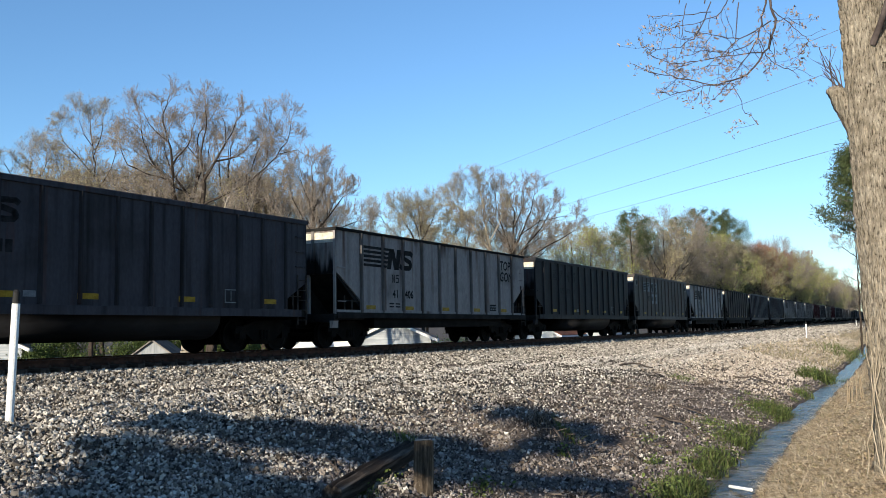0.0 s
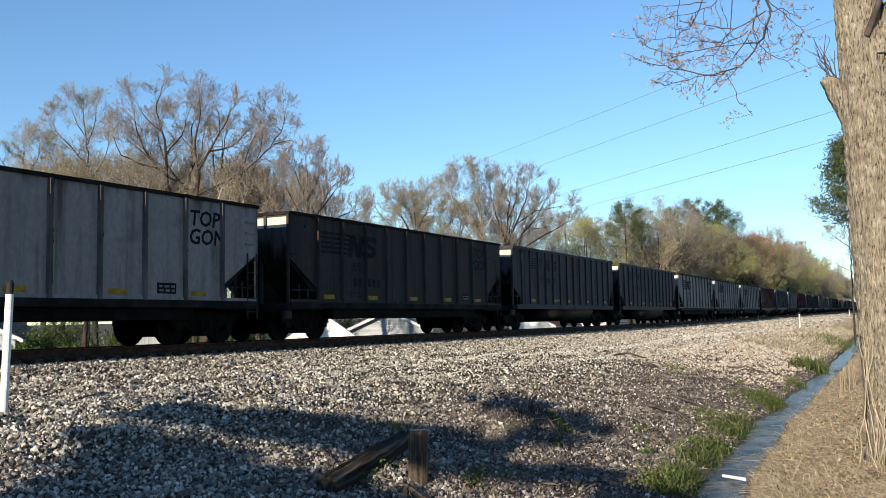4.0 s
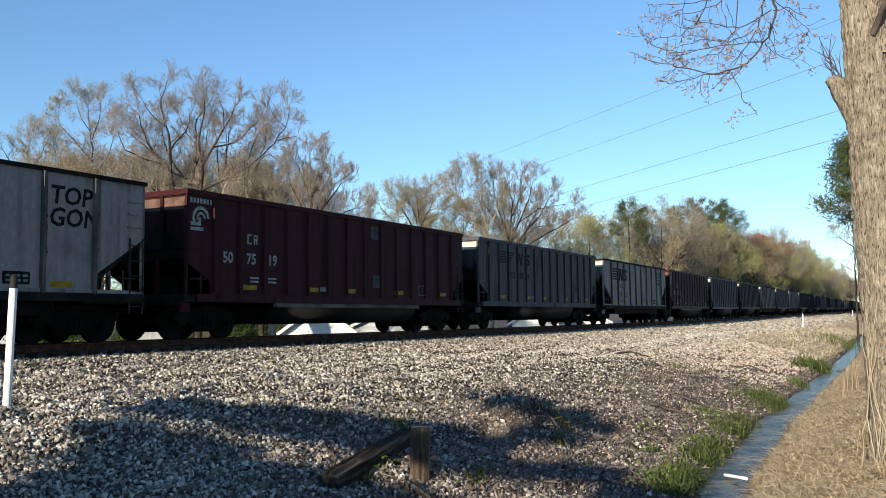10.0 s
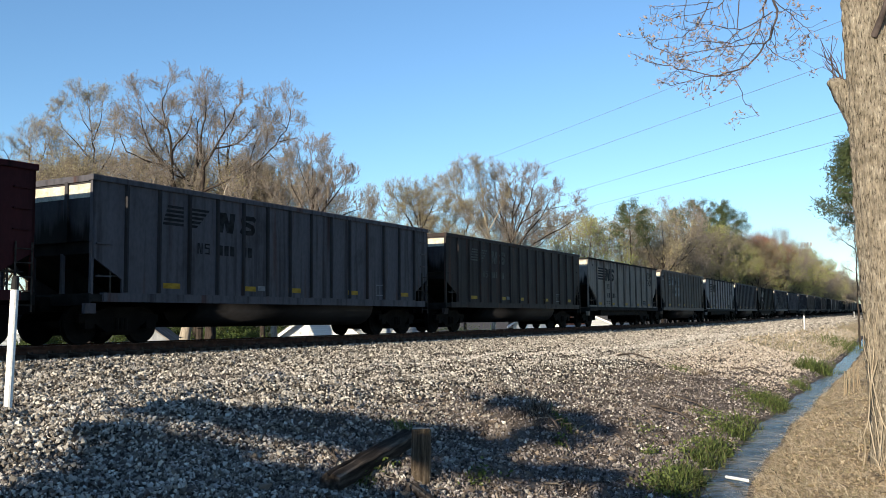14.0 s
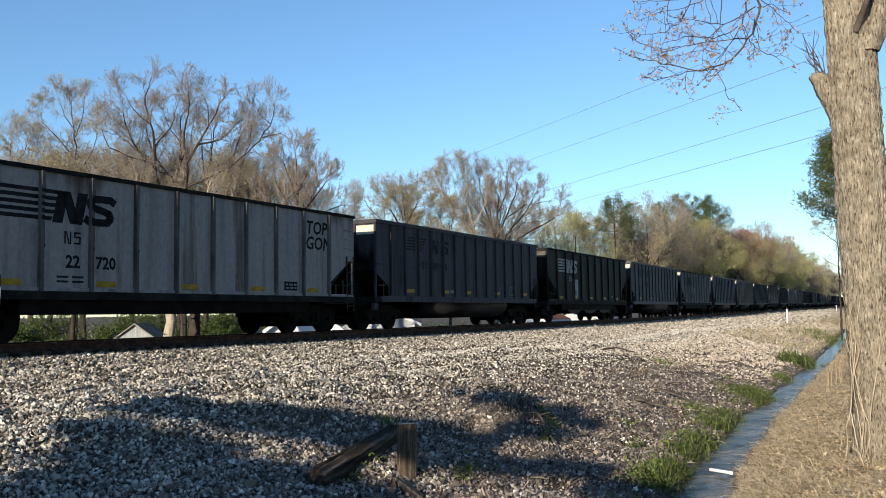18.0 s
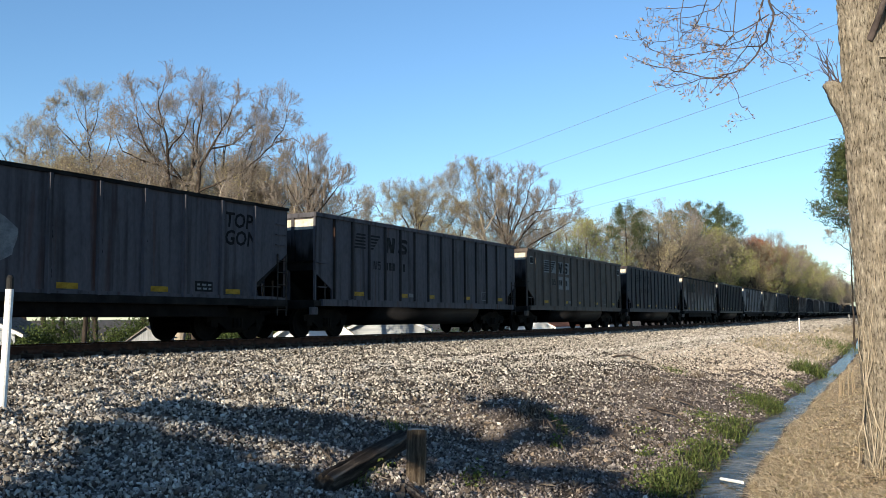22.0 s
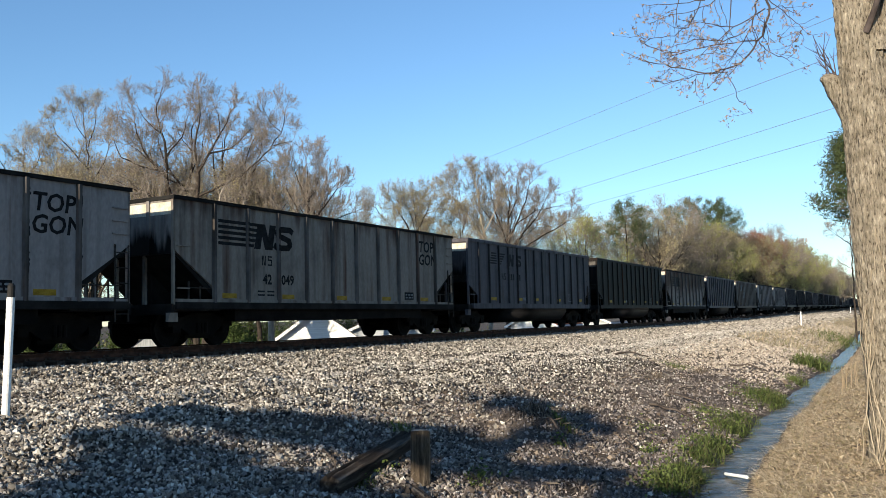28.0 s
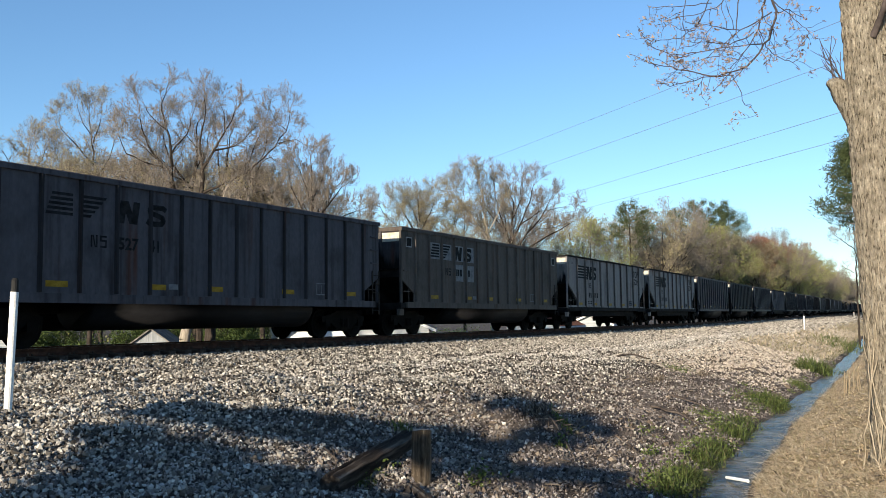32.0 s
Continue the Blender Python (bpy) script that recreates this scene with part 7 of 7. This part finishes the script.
# vines that climb the trunk on the water's side
rng = random.Random(21)
for k in range(6):
    z0, z1 = tz - 0.05, rng.choice([0.4, 0.9, 1.3, 1.6, 0.2, -0.3])
    ang = radians(rng.uniform(100, 190))
    pts = []
    for i in range(9):
        z = z0 + (z1 - z0) * i / 8
        g, cx = girth(z)
        off = 0.008 + 0.03 * abs(math.sin(i * 1.3 + k))
        aa = ang + 0.25 * math.sin(i * 0.9 + k * 2)
        pts.append((cx + math.cos(aa) * (g + off), TY - 0.08 + math.sin(aa) * (g + off), z))
    share("vine", segs_mesh("vine", bent_tube(pts, rng.uniform(0.006, 0.012), 0.004, 6, 0.004, k, 3), M_VINE, 6, 6), near_tree)


def budding_branch(points, r0, seed):
    """A slender hanging branch through points (across, up) from its fork, with short twigs that end in opening buds."""
    rng = random.Random(seed)
    fork, across = Vector((9.85, 1.13, 3.36)), Vector((-0.449, 0.894, 0.0))
    deep = rng.uniform(-0.15, 0.15)
    P = [fork + across * a + Vector((0, 0, b)) + Vector((0.89, 0.45, 0)) * (deep * min(1, i / 2) + rng.uniform(-0.06, 0.06) * (i > 0)) for i, (a, b) in enumerate(points)]
    segs = bent_tube(P, r0, 0.0026, 6, 0.013, seed, 4)
    n = len(segs)
    tips = [P[-1]]

    def twig(p, d, L, r, lev):
        for i in range(3):
            d = (d + Vector((rng.uniform(-1, 1), rng.uniform(-1, 1), rng.uniform(-1, 1))) * 0.35).normalized()
            q = p + d * L / 3
            segs.append((p, q, r, r * 0.85, 2))
            p, r = q, r * 0.85
            if lev < 2 and rng.random() < 0.5:
                twig(p, (d * 0.5 + Vector((rng.uniform(-1, 1), rng.uniform(-1, 1), rng.uniform(-0.8, 0.8)))).normalized(), L * rng.uniform(0.35, 0.6), r * 0.8, lev + 1)
        tips.append(p)
    for i in range(2, n):
        if rng.random() < 0.62:
            a, b = segs[i][0], segs[i][1]
            d = (b - a).normalized()
            s = across * rng.uniform(-1, 1) + Vector((0, 0, rng.uniform(-1, 1))) + Vector((rng.uniform(-0.5, 0.5), 0, 0))
            twig(b, (d * 0.7 + s.normalized() * 0.8).normalized(), rng.uniform(0.1, 0.3), min(0.0042, segs[i][3] * 0.7), 0)
    return segs, tips


M_PINK = island_mix("opening_bud", [(0.3, 0.23, 0.2), (0.42, 0.34, 0.3), (0.2, 0.15, 0.13), (0.36, 0.31, 0.26)], 0.7, 0.3)
OVERHANG = [([(-0.07, 0.62), (-0.11, 0.33), (0, 0), (0.18, -0.21), (0.33, -0.34), (0.62, -0.39), (0.95, -0.3), (1.25, -0.24), (1.44, -0.13)], 0.013),
            ([(0, 0), (0.3, -0.06), (0.71, -0.09), (1.01, -0.21)], 0.007), ([(0.33, -0.34), (0.65, -0.35), (1.01, -0.45), (1.1, -0.39)], 0.006),
            ([(0.53, 0.55), (0.68, 0.21), (0.86, 0.09), (1.13, 0.06)], 0.006), ([(0.71, -0.09), (0.9, -0.1), (1.13, -0.02), (1.28, 0.1)], 0.005),
            ([(-0.11, 0.33), (0.24, 0.15), (0.53, 0.2), (0.83, 0.24)], 0.007), ([(0, 0), (-0.12, -0.12), (-0.33, -0.18), (-0.45, -0.09)], 0.005),
            ([(-0.12, 0.45), (-0.36, 0.27), (-0.48, 0.12), (-0.42, 0)], 0.005), ([(0.24, 0.55), (0.33, 0.09), (0.5, -0.15), (0.8, -0.21)], 0.006),
            ([(0.33, -0.34), (0.27, -0.62), (0.12, -0.77)], 0.004), ([(0.8, 0.55), (0.86, 0.27), (0.83, 0.09)], 0.005), ([(0.55, 0.45), (0.9, 0.4), (1.2, 0.42)], 0.005),
            ([(-0.07, 0.62), (0.02, 0.4), (0.1, 0.12), (0.24, -0.12), (0.4, -0.28)], 0.011), ([(0.1, 0.12), (0.35, 0.0), (0.6, 0.02), (0.95, -0.08)], 0.006),
            ([(0.35, 0.6), (0.5, 0.36), (0.75, 0.3), (1.05, 0.22)], 0.006), ([(-0.11, 0.33), (-0.3, 0.38), (-0.5, 0.33)], 0.005)]
for seed, (points, r) in enumerate(OVERHANG):
    segs, tips = budding_branch(points, r, seed + 31)
    share("branch", segs_mesh("branch", segs, M_SHOOT, 6, 4), near_tree)
    buds = share("foliage", leaf_mesh("foliage", tips, 4, 0.02, 0.014, M_PINK, seed, 0.7), near_tree)
    buds["kind"] = "stuff"
# the limbs that carry the overhanging branches, above the picture
share("limb", segs_mesh("limb", bent_tube([(TX - 0.3, TY + 0.05, 4.0), (TX - 0.4, TY + 0.5, 4.9), (9.8, 0.95, 4.8), (9.85, 1.13, 3.97)], 0.10, 0.018, 10, 0.01, 3), M_BARK_NEAR, 10, 10), near_tree)
share("limb", segs_mesh("limb", bent_tube([(9.8, 0.95, 4.8), (9.65, 1.5, 4.5), (9.58, 1.67, 3.9)], 0.03, 0.006, 8, 0.01, 4), M_SHOOT, 8, 8), near_tree)
share("limb", segs_mesh("limb", bent_tube([(9.65, 1.5, 4.5), (9.5, 1.8, 4.3), (9.46, 1.91, 3.9)], 0.02, 0.005, 8, 0.01, 5), M_SHOOT, 8, 8), near_tree)
share("limb", segs_mesh("limb", bent_tube([(9.8, 0.95, 4.8), (9.75, 1.25, 4.3), (9.71, 1.4, 3.9)], 0.02, 0.006, 8, 0.01, 6), M_SHOOT, 8, 8), near_tree)
tagged(near_tree, "leaning grey-brown furrowed tree trunk with climbing vines", "tree")

# the fallen sleeper and a broken plank by the stump
lg = split_beam(1.75, 0.2, 0.16, 6, "old_sleeper")
lg.matrix_basis = pose(7.95, 4.80, float(land_z(7.95, 4.80)) + 0.13, 6, -7, 3)
tagged(lg, "dark rotten split railway sleeper lying beside the stump", "sleeper")
pk = split_beam(0.5, 0.13, 0.05, 8, "broken_plank")
pk.matrix_basis = pose(7.5, 3.98, float(land_z(7.5, 3.98)) + 0.03, 12, -14, 60)
tagged(pk, "short broken grey plank lying in the gravel", "plank")

# unseen shrub added behind the camera's left shoulder, shaped to shade the gravel
SHADE_LOBES = [(7.1, 2.32, 0.5, 0.2), (6.5, 2.05, 0.58, 0.26), (7.7, 2.52, 0.3, 0.08), (5.85, 1.7, 0.55, 0.25), (6.05, 1.92, 0.72, 0.42), (5.4, 1.8, 0.7, 0.42), (4.9, 2.0, 0.4, 0.18), (5.7, 1.2, 0.5, 0.5), (7.9, 2.93, 0.8, 0.11), (6.9, 2.98, 0.75, 0.24), (6.1, 3.0, 0.5, 0.3),
         (5.4, 2.94, 0.42, 0.22), (4.7, 2.66, 0.5, 0.1), (4.0, 2.74, 0.45, 0.08), (6.6, 4.25, 0.45, 0.17), (5.7, 3.95, 0.5, 0.2), (5.1, 3.72, 0.35, 0.13), (4.9, 3.28, 0.4, 0.07), (3.2, 2.5, 0.5, 0.1)]
rng = random.Random(14)
shade_shrub = new("straggling_evergreen")
hz = float(land_z(-4, 6.2))
segs, tips = [], []
for cy, cz, ry, rz in SHADE_LOBES:
    a, b, c = Vector((-4, 6.2, hz)), Vector((-4.05, 6.1, 0.4)), Vector((-4, cy, cz))
    segs += bent_tube([a, b, (b + c) / 2 + Vector((0, 0, -0.15)), c], 0.03, 0.008, 6, 0.02, int(cy * 10), 3)
    for _ in range(int(900 * math.sqrt(ry * rz) + 9500 * ry * rz)):
        while True:
            v = Vector((rng.uniform(-1, 1), rng.uniform(-1, 1), rng.uniform(-1, 1)))
            if v.length < 1 or (v.length < 1.25 and rng.random() < 0.2):
                break
        tips.append(Vector((-4 + v.x * 0.4, cy + v.y * ry, cz + v.z * rz)))
share("trunk", segs_mesh("trunk", segs, M_BARK, 6, 6), shade_shrub)
share("foliage", leaf_mesh("foliage", tips, 2, 0.055, 0.03, M_NEEDLE, 3, 1.2), shade_shrub)
tagged(shade_shrub, "unseen dark evergreen shrub added to shade the gravel", "shrub")

# ---------------------------------------------------------------- what stands behind the line
M_SIDING_W = surface("white_siding", [(0.4, (0.72, 0.72, 0.7)), (0.6, (0.82, 0.82, 0.8))], 1.5, 0.7, 12, 0.2, 0.2, stretch=(0.3, 0.3, 8))
M_SIDING_G = surface("grey_siding", [(0.4, (0.3, 0.32, 0.34)), (0.6, (0.4, 0.42, 0.44))], 1.5, 0.7, 12, 0.25, 0.2, stretch=(0.3, 0.3, 8))
M_SHED = surface("shed_boards", [(0.4, (0.2, 0.21, 0.22)), (0.6, (0.3, 0.31, 0.32))], 2, 0.8, 20, 0.4, 0.3, stretch=(6, 6, 0.4))
M_SHINGLE = surface("roof_shingle", [(0.4, (0.12, 0.11, 0.1)), (0.6, (0.22, 0.2, 0.18))], 3, 0.9, 25, 0.6, 0.5)
M_BRICKROOF = surface("brown_roof", [(0.4, (0.16, 0.07, 0.045)), (0.6, (0.24, 0.11, 0.07))], 3, 0.9, 25, 0.5, 0.4)
M_DARKGLASS = surface("window_dark", [(0.4, (0.02, 0.022, 0.025)), (0.6, (0.035, 0.037, 0.04))], 3, 0.12, 25, 0.2, 0.05)


def house(x, y, turn, L, W, eave, ridge, wall, roof, label, windows=2, door=True):
    """Walls, a pitched roof with overhang, windows with frames and a door; the gables stand at +-x."""
    hs = new("house")
    z0 = float(land_z(x, y))
    hs.matrix_basis = Matrix.Translation((x, y, z0)) @ Matrix.Rotation(radians(turn), 4, "Z")
    bm = bmesh.new()
    prism(bm, [(-W / 2, -0.3), (W / 2, -0.3), (W / 2, eave), (0, ridge), (-W / 2, eave)], -L / 2, L / 2, "x")
    part("wall", bm, wall, hs)
    s = (ridge - eave) / (W / 2)
    o = 0.45
    for sgn in (-1, 1):
        bm = bmesh.new()
        prism(bm, [(0, ridge + 0.02), (0, ridge + 0.17), (sgn * (W / 2 + o), eave - s * o + 0.15), (sgn * (W / 2 + o), eave - s * o)], -L / 2 - 0.4, L / 2 + 0.4, "x")
        part("roof", bm, roof, hs)
        bm = bmesh.new()
        box(bm, (-L / 2 - 0.42, sgn * (W / 2 + o) - 0.04, eave - s * o - 0.1), (L / 2 + 0.42, sgn * (W / 2 + o) + 0.04, eave - s * o + 0.1))
        part("gutter", bm, M_WHITE, hs)
    for gx in (-L / 2 - 0.41, L / 2 + 0.41):
        for sgn in (-1, 1):
            bm = bmesh.new()
            prism(bm, [(0, ridge - 0.08), (0, ridge + 0.12), (sgn * (W / 2 + o), eave - s * o + 0.1), (sgn * (W / 2 + o), eave - s * o - 0.1)], gx - 0.03, gx + 0.03, "x")
            part("barge_board", bm, M_WHITE, hs)
    for k in range(windows):
        wx = -L / 2 + L * (k + 0.5 + 0.12) / windows
        for sy in (-1, 1):
            w = new("window")
            w.parent = hs
            w.matrix_basis = pose(wx, sy * W / 2, 1.5)
            bm = bmesh.new()
            for a, b in (((-0.55, -0.03, -0.62), (0.55, 0.03, -0.52)), ((-0.55, -0.03, 0.52), (0.55, 0.03, 0.62)), ((-0.55, -0.03, -0.52), (-0.47, 0.03, 0.52)), ((0.47, -0.03, -0.52), (0.55, 0.03, 0.52)), ((-0.47, -0.025, -0.03), (0.47, 0.025, 0.03))):
                box(bm, a, b)
            part("frame", bm, M_WHITE, w)
            bm = bmesh.new()
            box(bm, (-0.47, -0.012, -0.52), (0.47, 0.012, 0.52))
            part("pane", bm, M_DARKGLASS, w)
    if door:
        bm = bmesh.new()
        box(bm, (-0.45, -W / 2 - 0.03, 0), (0.45, -W / 2 + 0.02, 2.05))
        part("door", bm, M_WHITE, hs)
    return tagged(hs, label, "house")


house(46.9, 32.2, 33, 5.2, 4.3, 2.15, 3.7, M_SIDING_W, M_SHINGLE, "white clapboard garage with its gable to the line", 0, False)
house(58.6, 33.6, 26, 4.6, 5.4, 2.4, 3.6, M_SIDING_G, M_SHINGLE, "grey sided house with a low roof", 2, False)
house(36.6, 49.8, 40, 8, 6, 2.4, 3.9, M_SIDING_G, M_SHINGLE, "grey sided bungalow with a white barge board", 2)
house(84.5, 31.0, 0, 7, 4.4, 2.3, 3.4, M_SIDING_W, M_BRICKROOF, "small white house with dark windows", 3)
house(97, 29.5, 0, 7, 4.5, 2.3, 3.2, M_SIDING_G, M_SHINGLE, "pale blue-grey small house behind the line", 2)


def shed(x, y, turn):
    s = new("shed")
    s.matrix_basis = Matrix.Translation((x, y, float(land_z(x, y)))) @ Matrix.Rotation(radians(turn), 4, "Z")
    bm = bmesh.new()
    prism(bm, [(-1.1, -0.2), (1.1, -0.2), (1.1, 1.8), (0, 2.6), (-1.1, 1.8)], -1.3, 1.3, "x")
    part("wall", bm, M_SHED, s)
    for sgn in (-1, 1):
        bm = bmesh.new()
        prism(bm, [(0, 2.62), (0, 2.7), (sgn * 1.3, 1.76), (sgn * 1.3, 1.68)], -1.45, 1.45, "x")
        part("roof", bm, M_SHINGLE, s)
    bm = bmesh.new()
    box(bm, (-1.33, -0.4, 0.05), (-1.29, 0.4, 1.75))
    part("door", bm, M_WHITE, s)
    return tagged(s, "small grey board shed with a grey shingle roof", "shed")


shed(36.2, 35.2, 30)


def picket_fence(x, y, turn, n):
    f = new("picket_fence")
    f.matrix_basis = Matrix.Translation((x, y, float(land_z(x, y)))) @ Matrix.Rotation(radians(turn), 4, "Z")
    bm = bmesh.new()
    prism(bm, [(-0.05, 0), (0.05, 0), (0.05, 1.0), (0, 1.08), (-0.05, 1.0)], -0.012, 0.012)
    pk = bpy.data.meshes.new("picket")
    bm.to_mesh(pk)
    bm.free()
    pk.materials.append(M_WHITE)
    for k in range(n):
        share("picket", pk, f, pose(-n * 0.09 + k * 0.18, 0, 0))
    for z in (0.3, 0.8):
        bm = bmesh.new()
        box(bm, (-n * 0.09 - 0.1, 0.014, z - 0.04), (n * 0.09, 0.05, z + 0.04))
        part("rail", bm, M_WHITE, f)
    return tagged(f, "white picket fence in a back garden", "fence")


picket_fence(37.1, 37.7, -58, 14)

# undergrowth behind the line, and bare garden trunks
rng = random.Random(8)
tips = []
for k in range(70):
    t = k / 70
    xx, yy = 24 + 70 * t + rng.uniform(-1, 1), 56 - 14 * t + rng.uniform(-2, 2)
    if 56 < xx < 76:
        continue
    z = float(land_z(xx, yy))
    for _ in range(150):
        tips.append(Vector((xx + rng.gauss(0, 0.8), yy + rng.gauss(0, 0.8), z + abs(rng.gauss(0.7, 0.6)))))
tagged(new("undergrowth", leaf_mesh("undergrowth", tips, 2, 0.11, 0.1, M_BUD_GREEN, 4)), "olive-green undergrowth behind the gardens", "bushes", kind="stuff")


def leafy_bush(x, y, r, h, seed):
    """A rounded garden shrub: stems from the root and small leaves in uneven clumps."""
    rng = random.Random(seed)
    bush, tips, segs = new("bush"), [], []
    for _ in range(46):
        a, e = rng.uniform(0, 6.283), rng.uniform(0.2, 1.4)
        p = Vector((math.cos(a) * r * math.cos(e), math.sin(a) * r * math.cos(e), 0.15 + h * math.sin(e))) * rng.uniform(0.6, 1.05)
        segs += bent_tube([(0, 0, -0.1), p * 0.5 + Vector((0, 0, 0.1)), p], 0.02, 0.006, 5, 0.03, rng.randrange(999), 2)
        for _ in range(60):
            tips.append(p + Vector((rng.gauss(0, r * 0.17), rng.gauss(0, r * 0.17), rng.gauss(0, h * 0.13))))
    share("stem", segs_mesh("stem", segs, M_BARK, 5, 5), bush)
    share("foliage", leaf_mesh("foliage", tips, 2, 0.06, 0.03, M_BUSH, seed, 1.1), bush)
    bush.location = (x, y, float(land_z(x, y)))
    return tagged(bush, "rounded dark green garden bush", "bush")


def garden_trunk(x, y, r, height, seed, mat):
    """A tall bare stem in the gardens; its crown is lost behind the train."""
    limbs = [([(0, -0.3), (0.1, height * 0.4), (0.0, height * 0.75)], r, r * 0.45), ([(0, height * 0.5), (-1.2, height * 0.7), (-2.0, height * 0.95)], r * 0.4, 0.03), ([(0, height * 0.6), (1.3, height * 0.8), (1.6, height)], r * 0.4, 0.03)]
    t = tree_proto(seed, "tall garden tree with rough pale bark" if mat == M_PALEBARK else "tall garden tree with dark rough bark", limbs, M_BUD, 1, 0.04, 0.05, mat, levels=3, first=1.8, open_from=0.6, stout=1.0)
    t.matrix_basis = Matrix.Translation((x, y, float(land_z(x, y)))) @ Matrix.Rotation(radians(FACING), 4, "Z")


M_BUSH = island_mix("bush_leaf", [(0.045, 0.07, 0.02), (0.07, 0.1, 0.03), (0.1, 0.13, 0.045), (0.03, 0.045, 0.015)], 0.6, 0.3)
for k, (bx, by, r, h) in enumerate(((37.6, 31.6, 1.1, 1.8), (38.9, 31.2, 1.2, 2.0), (36.9, 30.0, 0.7, 1.2), (33.6, 38.5, 0.9, 1.6), (32.6, 40.2, 1.0, 1.5))):
    leafy_bush(bx, by, r, h, 60 + k)
for k in range(13):
    leafy_bush(31.0 + k * 1.75, 47.5 - k * 0.75 + (k % 3) * 0.7, 1.5 + 0.2 * (k % 2), 2.3 + 0.5 * (k % 3), 90 + k)
for k in range(7):
    leafy_bush(50.5 + k * 3.2, 44.5 - k * 0.4, 1.8, 2.9 + 0.4 * (k % 3), 120 + k)
for k, (tx, ty, r, hh, mat) in enumerate(((33.7, 31.0, 0.33, 9.5, M_PALEBARK), (35.8, 31.3, 0.36, 9.0, M_BARK), (40.5, 30.9, 0.24, 9.0, M_PALEBARK), (33.4, 37.2, 0.16, 8.0, M_BARK))):
    garden_trunk(tx, ty, r, hh, 70 + k, mat)


# overhead wires, far up behind the gardens
for a, b in (((25.1, -15.8, 12.7), (136.4, 90.7, 19.2)),
             ((25.3, -15.9, 11.4), (136.1, 91.9, 15.1)),
             ((24.9, -14.7, 9.1), (139.2, 86.1, 12.8)),
             ((24.0, -12.7, 7.5), (144.1, 76.2, 13.4))):
    a, b = Vector(a), Vector(b)
    pts = [a.lerp(b, i / 40) - Vector((0, 0, 1.2 * i / 40 * (1 - i / 40))) for i in range(41)]
    segs = [(pts[i], pts[i + 1], 0.011, 0.011, 3) for i in range(40)]
    tagged(new("overhead_wire", segs_mesh("overhead_wire", segs, M_WIRE, 4, 4)), "thin grey overhead power wire", "wire", "overhead wires")

motions()
